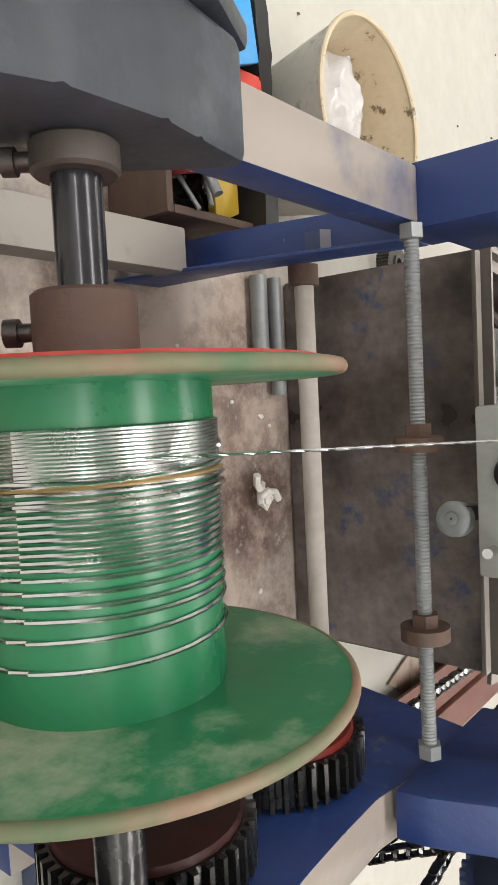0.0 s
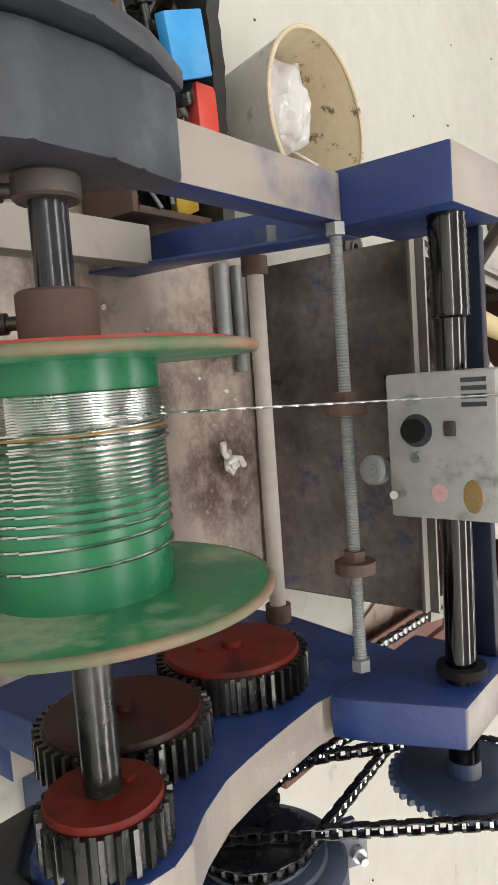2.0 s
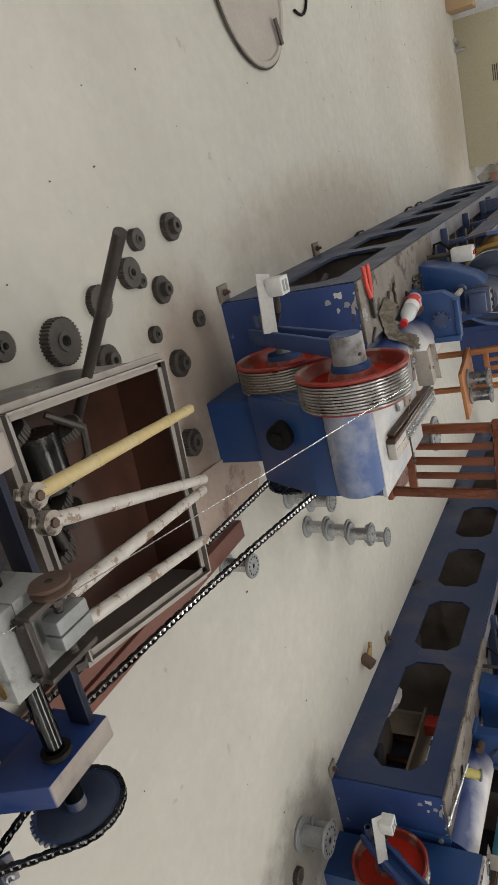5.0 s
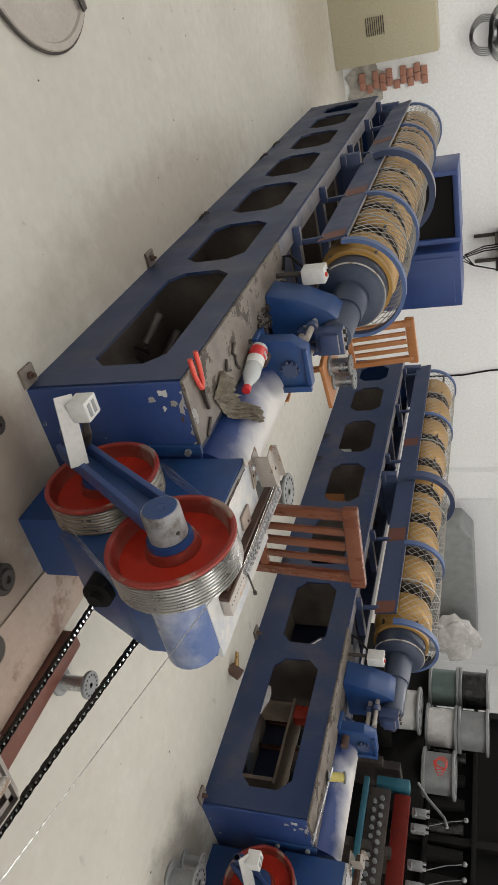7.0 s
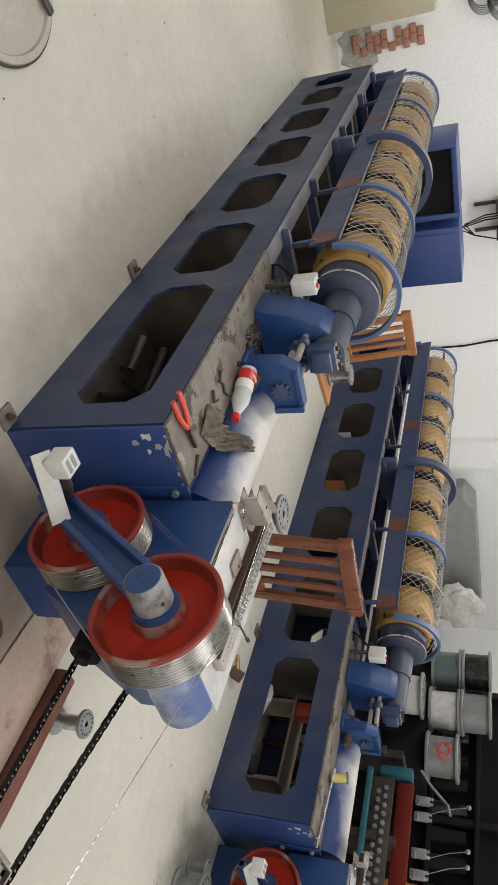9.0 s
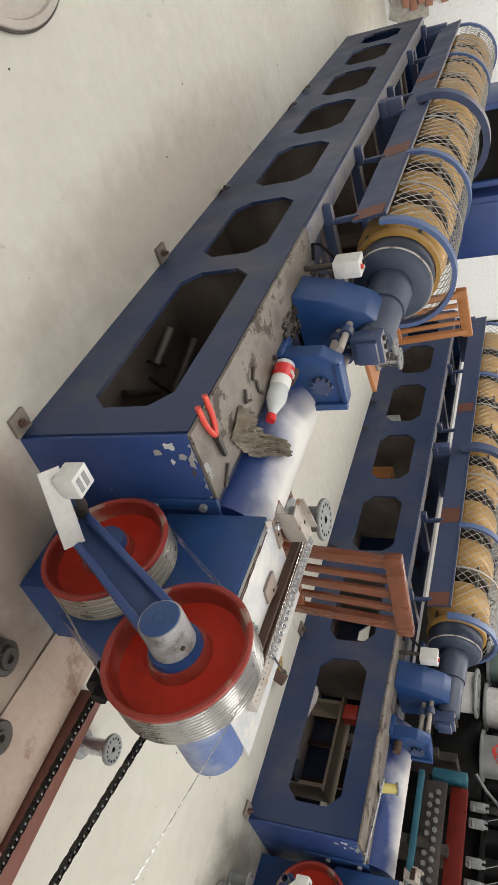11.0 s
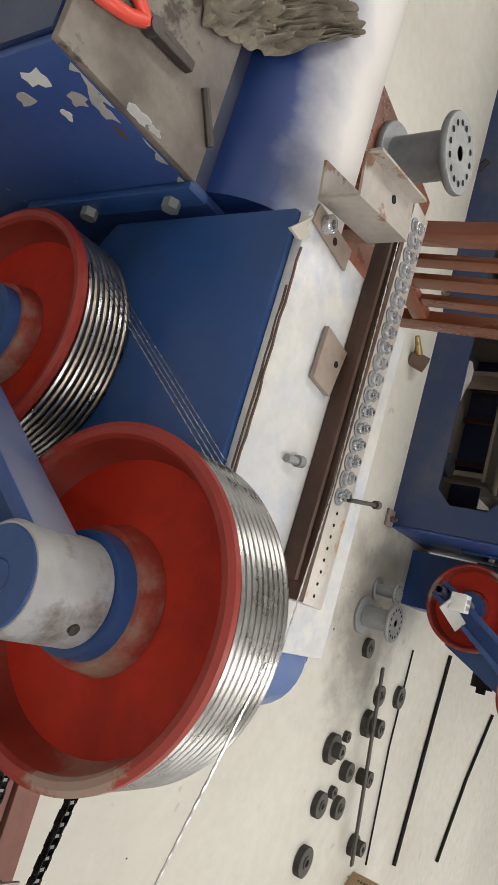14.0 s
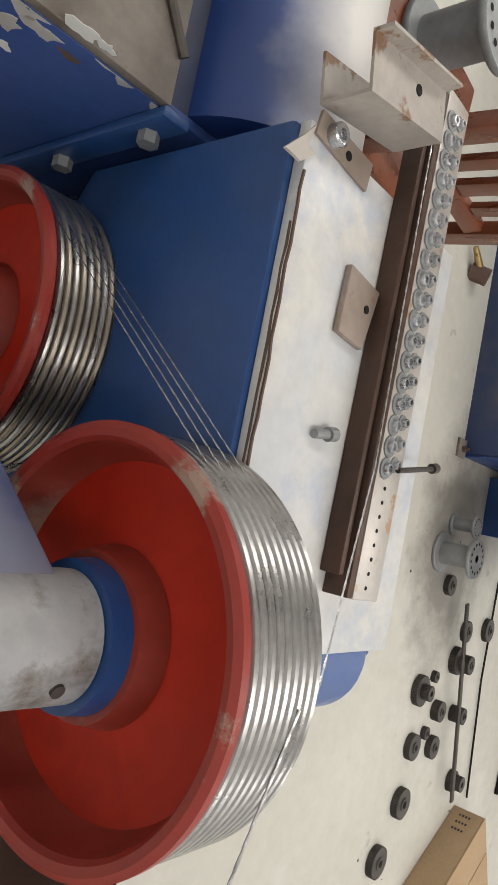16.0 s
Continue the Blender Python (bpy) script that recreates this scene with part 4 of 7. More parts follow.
def bed():
    b = thing("stranding_machine_bed", (0.77, Y0, 0), "long blue welded machine bed with eight-sided openings and dusty top", "machine bed", "stranding machines")
    part("side_panel", pierced_panel(0.77, 0.782), "blue_bed", b, flat=True)
    part("side_panel", pierced_panel(1.268, 1.28), "blue_bed", b, flat=True)
    bm = BM()
    box(bm, 0.775, 1.275, Y0 - 0.012, Y0 - 0.0005, 0.0, TOP, 0.002)
    part("end_panel", bm, "blue_peel", b, "blue end plate with flaking paint")
    bm = BM()
    box(bm, 0.772, 1.278, Y1 + 0.001, Y1 + 0.014, 0.0, TOP)
    part("end_panel", bm, "blue", b)
    bm = BM()
    box(bm, 0.772, 0.985, Y0 - 0.012, 4.45, TOP + 0.0005, TOP + 0.012, 0.002)
    part("top_plate", bm, "dusty_top", b, "dusty bare steel top plate")
    bm = BM()
    box(bm, 0.783, 1.267, Y0, 4.62, TOP - 0.012, TOP - 0.003)
    part("deck", bm, "blue_grime", b, "blue deck plate under oily grime")
    for x0, x1 in ((0.772, 0.85), (1.2, 1.278)):
        bm = BM()
        box(bm, x0, x1, 4.452, Y1, TOP + 0.0005, TOP + 0.012, 0.002)
        part("top_rail", bm, "blue_grey", b)
    bm = BM()
    box(bm, 0.783, 1.267, Y0, Y1, 0.012, 0.02)
    part("bottom_plate", bm, "bed_floor", b, "dirty bottom plate")
    for y in (4.25, 4.85, 5.46, 6.05, 6.63, 7.14):
        bm = BM()
        box(bm, 0.784, 1.254, y, y + 0.05, 0.0205, 0.42)
        part("bulkhead", bm, "bed_floor", b, "grimy brown bulkhead")
    for y in (3.55, 3.75, 3.95, 4.1, 4.45, 4.6, 5.05, 5.25, 5.65, 5.85, 6.25, 6.45, 6.8, 7.0, 7.3):
        bm = BM()
        box(bm, 1.23, 1.254, y, y + 0.02, 0.0205, 0.44)
        part("rib", bm, "trough_in", b)
    for y in (4.75, 5.3, 5.9, 6.5, 7.1):
        bm = BM()
        box(bm, 0.852, 1.198, y, y + 0.05, TOP - 0.03, TOP + 0.01, 0.002)
        part("cross_bar", bm, "blue_grey", b)
    # foot brackets with anchor bolts, and lifting eyes along the foot
    for y in (Y0 + 0.01, 4.33):
        bm = BM()
        box(bm, 0.71, 0.769, y - 0.03, y + 0.035, 0.0, 0.012, 0.002)
        br = part("foot_bracket", bm, "dusty_top", b, "dusty foot bracket with an anchor bolt")
        bm = BM()
        hex_nut(bm, (0.738, y, 0.012), (0.738, y, 0.024), 0.012)
        rod(bm, (0.738, y, 0.024), (0.738, y, 0.036), 0.006, seg=12)
        part("anchor_bolt", bm, "rust", br)
    for y in (4.93, 6.03, 6.33):
        bm = BM()
        tube(bm, [(0.769, y - 0.02, 0.01), (0.75, y - 0.02, 0.03), (0.75, y, 0.055), (0.75, y + 0.02, 0.03), (0.769, y + 0.02, 0.01)], 0.005, 8)
        part("lifting_eye", bm, "dark_iron", b)
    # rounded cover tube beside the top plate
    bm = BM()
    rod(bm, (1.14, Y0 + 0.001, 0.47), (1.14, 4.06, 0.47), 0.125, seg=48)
    part("cover_tube", bm, "tube_cover", b, "blue cover tube fading to white along its side")
    bm = BM()
    box(bm, 0.978, 1.0115, 3.341, Y0 - 0.0125, 0.22, 0.512, 0.003)
    fl = part("flange", bm, "blue", b)
    for x, z in ((0.997, 0.472), (0.997, 0.33)):
        bm = BM()
        hex_nut(bm, (x, 3.341, z), (x, 3.329, z), 0.011)
        part("flange_bolt", bm, "steel_dull", fl)
    # flakes of lifted paint and filler on the end plate, and a chipped upper edge
    rnd = random.Random(21)
    for x, z, rx, rz, mat in ((0.877, 0.519, 0.019, 0.012, "white_box"), (0.863, 0.484, 0.020, 0.011, "grey_panel"), (0.900, 0.521, 0.010, 0.007, "white_box"), (0.842, 0.464, 0.012, 0.012, "grey_panel"), (0.892, 0.478, 0.012, 0.005, "rust"), (0.840, 0.491, 0.014, 0.008, "grey_panel"), (0.857, 0.433, 0.010, 0.006, "white_box"),
                              (0.806, 0.441, 0.014, 0.018, "white_box"), (0.827, 0.402, 0.01, 0.016, "grey_panel")):
        bm = BM()
        pts = [(x + rx * q * math.cos(a), z + rz * q * math.sin(a)) for a, q in [(2 * math.pi * i / 13, rnd.uniform(0.5, 1.15)) for i in range(13)]]
        prism(bm, pts, 3.3523, 3.3529, "y")
        part("paint_flake", bm, mat, b)
    x = 0.776
    while x < 0.98:
        w = rnd.uniform(0.008, 0.03)
        if rnd.random() > 0.3:
            bm = BM()
            h = rnd.uniform(0.003, 0.012)
            prism(bm, [(x, TOP - 0.001), (x + w, TOP - 0.001), (x + w * 0.8, TOP - h * 0.6), (x + w * 0.5, TOP - h), (x + w * 0.15, TOP - h * 0.5)], 3.3522, 3.3529, "y")
            part("paint_chip", bm, "grey_panel", b)
        x += w
    return b


def blue_peeling():
    m = surface("flaking_blue_paint", (0.02, 0.05, 0.175), (0.035, 0.07, 0.22), 0.42, 0, 5, 70, 0.2, patch=(0.5, 0.5, 0.47), patch_scale=13, patch_at=0.66, bump=0.1)
    return m


M["blue_peel"] = blue_peeling()
M["bed_floor"] = surface("dirty_brown_bed_floor", (0.1, 0.078, 0.064), (0.19, 0.16, 0.135), 0.65, 0, 7, 70, 0.2, bump=0.25)
M["blue_bed"] = surface("grimy_blue_bed_paint", (0.012, 0.03, 0.1), (0.03, 0.048, 0.1), 0.45, 0, 3, 70, 0.2, patch=(0.066, 0.066, 0.09), patch_scale=4, patch_at=0.48, patch_soft=0.25, bump=0.12)


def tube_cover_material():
    """Blue that gives way to white towards the far side, ragged where it fades."""
    m, t, b = nodes_of("blue_tube_fading_to_white")
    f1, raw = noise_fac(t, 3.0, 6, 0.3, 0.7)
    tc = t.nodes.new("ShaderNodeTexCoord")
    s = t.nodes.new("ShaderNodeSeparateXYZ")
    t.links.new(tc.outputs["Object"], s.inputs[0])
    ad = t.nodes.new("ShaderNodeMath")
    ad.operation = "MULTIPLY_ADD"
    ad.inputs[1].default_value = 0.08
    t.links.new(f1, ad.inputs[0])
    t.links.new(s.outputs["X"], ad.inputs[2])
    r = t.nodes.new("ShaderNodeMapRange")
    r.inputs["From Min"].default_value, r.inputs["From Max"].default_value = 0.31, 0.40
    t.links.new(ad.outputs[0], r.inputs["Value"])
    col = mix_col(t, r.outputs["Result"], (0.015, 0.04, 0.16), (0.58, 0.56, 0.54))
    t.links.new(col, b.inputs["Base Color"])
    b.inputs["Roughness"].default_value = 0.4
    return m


M["tube_cover"] = tube_cover_material()


def capstan_box():
    g = thing("capstan_gearbox", (1.12, 3.1, 0), "blue capstan gearbox with a white sprayed top plate", "gearbox", "stranding machines")
    bm = BM()
    prism(bm, [(2.87, 0.642), (2.87, 0.45), (2.99, 0.222), (3.16, 0.25), (3.329, 0.37), (3.329, 0.642)], 1.012, 1.30, bevel=0.004)
    part("housing", bm, "blue", g, "blue housing")
    bm = BM()
    prism(bm, [(3.1, 0.0), (3.32, 0.0), (3.32, 0.36), (3.165, 0.2505), (3.1, 0.238)], 1.06, 1.28)
    part("plinth", bm, "blue", g)
    bm = BM()
    box(bm, 1.018, 1.31, 2.88, 3.329, 0.6425, 0.655, 0.002)
    top = part("top_plate", bm, "white_spray", g, "top plate sprayed white over blue")
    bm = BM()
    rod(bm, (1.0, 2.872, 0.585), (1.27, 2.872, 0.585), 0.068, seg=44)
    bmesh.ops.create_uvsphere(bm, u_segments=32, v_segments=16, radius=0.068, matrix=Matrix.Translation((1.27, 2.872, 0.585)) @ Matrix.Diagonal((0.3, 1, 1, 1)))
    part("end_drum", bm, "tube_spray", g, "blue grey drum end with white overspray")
    bm = BM()
    rod(bm, (1.11, 2.875, 0.36), (1.11, 2.945, 0.36), 0.04, seg=28)
    rod(bm, (1.11, 2.855, 0.36), (1.11, 2.875, 0.36), 0.018, seg=20)
    part("front_boss", bm, "black", g, "black shaft boss")
    # peeling strip along the edge
    bm = BM()
    pts = [(1.0195, 2.98 + 0.02 * k, 0.652 + 0.004 * noise.noise(Vector((k, 3.1, 0)))) for k in range(14)]
    tube(bm, pts, 0.0022, 6)
    part("peeled_edge", bm, "rust", top, "torn rusty edge strip")
    bm = BM()
    prism(bm, [(0.985, 3.285), (1.004, 3.305), (1.018, 3.322), (1.012, 3.302), (1.022, 3.298), (1.006, 3.284)], 0.658, 0.661, "z")
    part("torn_tape", bm, "pale_pipe", top)
    # straightener bar with its row of cap screws
    bm = BM()
    bar(bm, (1.1665, 2.94, 0.669), (1.181, 3.445, 0.669), 0.011, 0.028, 0.0015)
    sb = part("straightener_bar", bm, "bar_brown", g, "rusty steel straightener bar")
    bm = BM()
    bar(bm, (1.1975, 2.938, 0.67), (1.2125, 3.455, 0.67), 0.048, 0.024, 0.002)
    part("bolt_plate", bm, "steel_plate", sb, "bright rust-speckled bolt plate")
    b0 = Vector((1.189, 2.94, 0.682))
    d = Vector((1.204, 3.44, 0.682)) - b0
    for k in range(18):
        p = b0 + d * (0.25 + 0.72 * k / 17)
        for s, r in ((-0.008, 0.0078), (0.0085, 0.0058)):
            bm = BM()
            q = p + Vector((s + 0.005, 0.006 if s > 0 else 0, 0))
            lathe(bm, [(0, 0.001), (0, r * 0.8), (0.0055, r * 0.8), (0.0065, r * 0.7), (0.0065, r * 0.42), (0.004, r * 0.38), (0.004, 0.001)], 14, Matrix.Translation(q) @ Matrix.Rotation(radians(-90), 4, "Y"))
            part("cap_screw", bm, "zinc", sb)
            bm = BM()
            lathe(bm, [(-0.0002, 0.001), (-0.0002, r * 1.35), (0.0016, r * 1.35), (0.0016, 0.001)], 16, Matrix.Translation(q) @ Matrix.Rotation(radians(-90), 4, "Y"))
            part("washer", bm, "steel_dull", sb)
    for k in range(8):
        p = b0 - Vector((0, 0, 0.0005)) + d * (0.02 + 0.22 * k / 8)
        bm = BM()
        rod(bm, p + Vector((0.004, 0, 0)), p + Vector((0.004, 0, 0.0012)), 0.002, seg=8)
        part("tapped_hole", bm, "black", sb)
    bm = BM()
    rod(bm, (1.205, 3.066, 0.688), (1.282, 3.08, 0.686), 0.0028, seg=10)
    rod(bm, (1.281, 3.08, 0.686), (1.291, 3.082, 0.686), 0.0055, seg=12)
    part("long_screw", bm, "dark_iron", sb, "long dark cap screw")
    # bracket, small plate, studs
    bm = BM()
    bar(bm, (1.1535, 2.96, 0.6665), (1.168, 3.44, 0.6665), 0.008, 0.022, 0.0015)
    part("guide_bar", bm, "bar_brown", sb, "dark brown guide bar")
    bm = BM()
    prism(bm, [(3.343, 0.656), (3.386, 0.656), (3.386, 0.659), (3.346, 0.659), (3.346, 0.703), (3.392, 0.703), (3.392, 0.722), (3.389, 0.722), (3.389, 0.706), (3.343, 0.706)], 1.022, 1.148)
    bmesh.ops.rotate(bm, verts=bm.verts, cent=(1.022, 3.343, 0.66), matrix=Matrix.Rotation(radians(11), 3, "Z"))
    br = part("angle_bracket", bm, "bracket_grey", g, "bent grey steel bracket with rusty edges")
    bm = BM()
    rod(bm, (1.09, 3.385, 0.7055), (1.09, 3.385, 0.7068), 0.005, seg=14)
    part("bracket_hole", bm, "black", br)
    bm = BM()
    prism(bm, [(1.022, 3.318), (1.108, 3.308), (1.111, 3.336), (1.026, 3.341)], 0.6555, 0.659, "z", 0.0006)
    part("clamp_strip", bm, "rust_pale", g, "flat steel clamp strip with rust spots")
    bm = BM()
    rod(bm, (1.071, 3.323, 0.659), (1.071, 3.323, 0.6597), 0.0045, seg=14)
    part("strip_hole", bm, "black", g)
    bm = BM()
    lathe(bm, [(0, 0.001), (0, 0.0105), (0.009, 0.0105), (0.0105, 0.009), (0.0105, 0.005), (0.006, 0.004), (0.006, 0.001)], 18, Matrix.Translation((1.045, 3.327, 0.659)) @ Matrix.Rotation(radians(-90), 4, "Y"))
    part("socket_screw", bm, "zinc", g)
    bm = BM()
    prism(bm, [(1.099, 3.173), (1.143, 3.168), (1.156, 3.228), (1.102, 3.236)], 0.656, 0.663, "z", 0.001)
    part("small_plate", bm, "rust_pale", g, "small rusty steel plate")
    bm = BM()
    rod(bm, (1.137, 3.205, 0.663), (1.137, 3.205, 0.664), 0.004, seg=12)
    part("plate_screw", bm, "black", g)
    bm = BM()
    rod(bm, (1.094, 3.078, 0.661), (1.113, 3.081, 0.662), 0.0045, seg=14)
    rod(bm, (1.113, 3.081, 0.662), (1.124, 3.083, 0.662), 0.0068, seg=14)
    part("stud", bm, "steel_dull", g)
    bm = BM()
    tube(bm, [(1.019, 2.98 + 0.016 * k, 0.656 + 0.003 * noise.noise(Vector((k * 0.7, 1.3, 4)))) for k in range(20)], 0.0016, 5)
    part("lifted_paint_edge", bm, "rust", top)
    return g


M["steel_plate"] = surface("rust_speckled_plate", (0.42, 0.38, 0.34), (0.5, 0.47, 0.44), 0.42, 0.3, 12, 80, 0.2, patch=(0.4, 0.24, 0.13), patch_scale=14, patch_at=0.6)
M["bracket_grey"] = surface("grey_steel_with_rust", (0.3, 0.27, 0.24), (0.42, 0.38, 0.34), 0.5, 0.2, 12, 80, 0.2, patch=(0.22, 0.13, 0.08), patch_scale=16, patch_at=0.57)
M["blue_grime"] = surface("blue_paint_under_grime", (0.014, 0.026, 0.075), (0.05, 0.05, 0.06), 0.55, 0, 7, 70, 0.2, patch=(0.12, 0.1, 0.085), patch_scale=8, patch_at=0.55, bump=0.2)
M["bar_brown"] = surface("dark_brown_oxidised_bar", (0.04, 0.022, 0.016), (0.085, 0.045, 0.03), 0.5, 0.3, 14, 90, 0.2, bump=0.2)
M["rust_pale"] = surface("pale_rusty_steel", (0.24, 0.185, 0.15), (0.34, 0.28, 0.24), 0.5, 0.25, 9, 80, 0.2, patch=(0.22, 0.1, 0.05), patch_scale=12, patch_at=0.6)

W1, W2 = (2.893, 0.612), (3.143, 0.305)


def capstan_wheel(name, at, r, parent, tarnish):
    """A dished red wheel turning round x, with grooves full of strand; front face towards -x."""
    bm = BM()
    lathe(bm, [(-0.0345, 0.045), (-0.0345, 0.0595), (-0.0115, 0.0655), (-0.004, r * 0.6), (-0.007, r * 0.84)], 96)
    w = centred(name, bm, "red", at, parent, "red dished capstan wheel with worn rim")
    bm = BM()
    lathe(bm, [(-0.007, r * 0.84), (-0.02, r * 0.885), (-0.036, r * 0.9), (-0.04, r * 0.905)], 96)
    centred("dish_wall", bm, "red_worn", at, w, "inner wall of the dish rubbed to bare metal in streaks")
    bm = BM()
    lathe(bm, [(-0.0355, 0.055), (-0.0355, 0.0605), (-0.0125, 0.0665)], 64)
    centred("boss_ring", bm, "red_worn", at, w, "rubbed red boss ring")
    bm = BM()
    lathe(bm, [(-0.04, r * 0.905), (-0.0445, r * 0.925), (-0.046, r * 0.965), (-0.043, r), (-0.036, r), (-0.034, r * 0.965), (-0.032, r * 0.93), (0.047, r * 0.93), (0.049, r * 0.93), (0.052, r * 0.92), (0.052, 0.03)], 96)
    centred("wheel_rim", bm, "red_rim", at, w, "worn red rim with bare streaks")
    bm = BM()
    lathe(bm, [(-0.052, 0.02), (-0.052, 0.053), (-0.034, 0.055), (-0.034, 0.03)], 48)
    centred("wheel_hub", bm, "blue", at, w, "blue hub ring")
    for k in range(9):
        bm = BM()
        x = -0.027 + 0.0085 * k
        rr = r * 0.955 + 0.0018
        tube(bm, [(x, rr * math.cos(2 * math.pi * i / 96), rr * math.sin(2 * math.pi * i / 96)) for i in range(96)], 0.0036, 8, True)
        centred("strand_turn", bm, "strand_brown" if (tarnish and k % 2) else "strand", at, w)
    return w


def capstan():
    c = thing("capstan", (0.9, 2.95, 0), "pair of red capstan wheels on a blue cast arm", "capstan", "stranding machines")
    a = capstan_wheel("wheel", (0.962, *W1), 0.155, c, False)
    b = capstan_wheel("wheel", (0.974, *W2), 0.159, c, True)
    # cast arm with a raised edge, hub bosses
    p, q = Vector((0.872, *W1)), Vector((0.872, 3.17, 0.225))
    d = (q - p).normalized()
    n = Vector((0, -d.z, d.y))
    bm = BM()
    e0, e1 = p, q + d * 0.02
    prism(bm, [tuple((v)[1:]) for v in (e0 + n * 0.03, e1 + n * 0.022, e1 - n * 0.022, e0 - n * 0.03)], 0.870, 0.886)
    arm = part("arm", bm, "blue", c, "blue recessed arm web")
    for s in (-1, 1):
        bm = BM()
        a0, a1 = e0 + n * s * 0.034, e1 + n * s * 0.026
        prism(bm, [tuple(v[1:]) for v in (a0 + n * s * 0.009, a1 + n * s * 0.009, a1 - n * s * 0.008, a0 - n * s * 0.008)], 0.838, 0.887, bevel=0.004)
        part("arm_rib", bm, "arm_worn", arm, "thick blue rib dusted pale along its upper edge")
    bm = BM()
    lathe(bm, [(0.832, 0.03), (0.832, 0.042), (0.836, 0.045), (0.909, 0.046), (0.909, 0.01)], 40, Matrix.Translation((0, *W1)))
    hub = part("arm_hub", bm, "arm_hub", arm, "blue hub boss sprayed pale grey")
    bm = BM()
    lathe(bm, [(0.8305, 0.001), (0.8305, 0.012), (0.8315, 0.013), (0.8305, 0.014), (0.8305, 0.039), (0.834, 0.042)], 40, Matrix.Translation((0, *W1)))
    part("hub_face", bm, "blue", hub)
    bm = BM()
    rod(bm, (0.884, 2.870, 0.650), (0.884, 2.8685, 0.6535), 0.005, seg=14)
    part("grub_screw", bm, "dark_iron", hub)
    bm = BM()
    lathe(bm, [(0.80, 0.012), (0.80, 0.016), (0.862, 0.017), (0.862, 0.026), (0.89, 0.027), (0.89, 0.01)], 32, Matrix.Translation((0, 3.17, 0.225)))
    part("arm_end_boss", bm, "blue_grey", arm)
    bm = BM()
    rod(bm, (0.89, *W1), (1.012, *W1), 0.022, seg=24)
    part("axle", bm, "steel_dull", c)
    bm = BM()
    rod(bm, (0.89, *W2), (1.012, *W2), 0.022, seg=24)
    part("axle", bm, "steel_dull", c)
    # limit switch on its plate
    bm = BM()
    bar(bm, (0.668, 3.12, 0.30), (0.84, 3.062, 0.315), 0.048, 0.004, 0.0, up=(0.3, -0.6, 0.7))
    sp = part("switch_plate", bm, "grey_panel", c, "bare light grey mounting plate")
    bm = BM()
    box(bm, 0.685, 0.74, 3.105, 3.165, 0.308, 0.362, 0.003)
    sw = part("limit_switch", bm, "white_box", sp, "white limit switch box")
    bm = BM()
    for k in range(2):
        box(bm, 0.695, 0.73, 3.115 + 0.022 * k, 3.128 + 0.022 * k, 0.3622, 0.3632)
    part("print_bar", bm, "steel_dull", sw)
    bm = BM()
    rod(bm, (0.74, 3.13, 0.33), (0.79, 3.14, 0.315), 0.008, 0.012, seg=16)
    rod(bm, (0.79, 3.14, 0.315), (0.84, 3.16, 0.28), 0.013, 0.015, seg=16)
    part("plunger", bm, "dark_iron", sp)
    return c, a, b


M["arm_worn"] = surface("blue_rib_with_pale_dust", (0.018, 0.046, 0.17), (0.03, 0.066, 0.2), 0.45, 0, 8, 80, 0.2, dust=(0.4, 0.37, 0.33), dust_amount=1.0, patch=(0.2, 0.2, 0.22), patch_scale=18, patch_at=0.66)
M["arm_hub"] = surface("blue_hub_sprayed_grey", (0.34, 0.33, 0.32), (0.24, 0.25, 0.28), 0.5, 0, 11, 80, 0.15, patch=(0.12, 0.1, 0.085), patch_scale=16, patch_at=0.5, patch_soft=0.15)

TUBE = (1.043, 0.757)


def half_ring(bm, y, r, w, t, a0=-6, a1=186, seg=40):
    """A flat hoop of width w along y round the tube axis."""
    ins, out = [], []
    for k in range(seg + 1):
        a = radians(a0 + (a1 - a0) * k / seg)
        c, s = math.cos(a), math.sin(a)
        ins.append(((TUBE[0] + (r - t) * c, TUBE[1] + (r - t) * s)))
        out.append(((TUBE[0] + r * c, TUBE[1] + r * s)))
    vs = [[bm.verts.new((x, yy, z)) for x, z in line] for line, yy in ((ins, y), (out, y), (out, y + w), (ins, y + w))]
    for k in range(seg):
        for i in range(4):
            p, q = vs[i], vs[(i + 1) % 4]
            bm.faces.new((p[k], p[k + 1], q[k + 1], q[k]))
    bm.faces.new([v[0] for v in vs]), bm.faces.new([v[-1] for v in vs])
    bmesh.ops.recalc_face_normals(bm, faces=bm.faces)


def mesh_sleeve(bm, y0, y1, r, a0=0, a1=180):
    """Diamond wire netting bent to a half tube: two sets of slanting wires."""
    n = int((y1 - y0) / 0.052)
    turns = math.radians(a1 - a0)
    for s in (1, -1):
        k = -15
        while k < n + 15:
            pts = []
            for i in range(31):
                f = i / 30
                y = y0 + 0.052 * (k + s * 11 * f)
                if y0 <= y <= y1:
                    a = radians(a0) + turns * f
                    pts.append((TUBE[0] + r * math.cos(a), y, TUBE[1] + r * math.sin(a)))
            if len(pts) > 1:
                tube(bm, pts, 0.0019, 3)
            k += 1


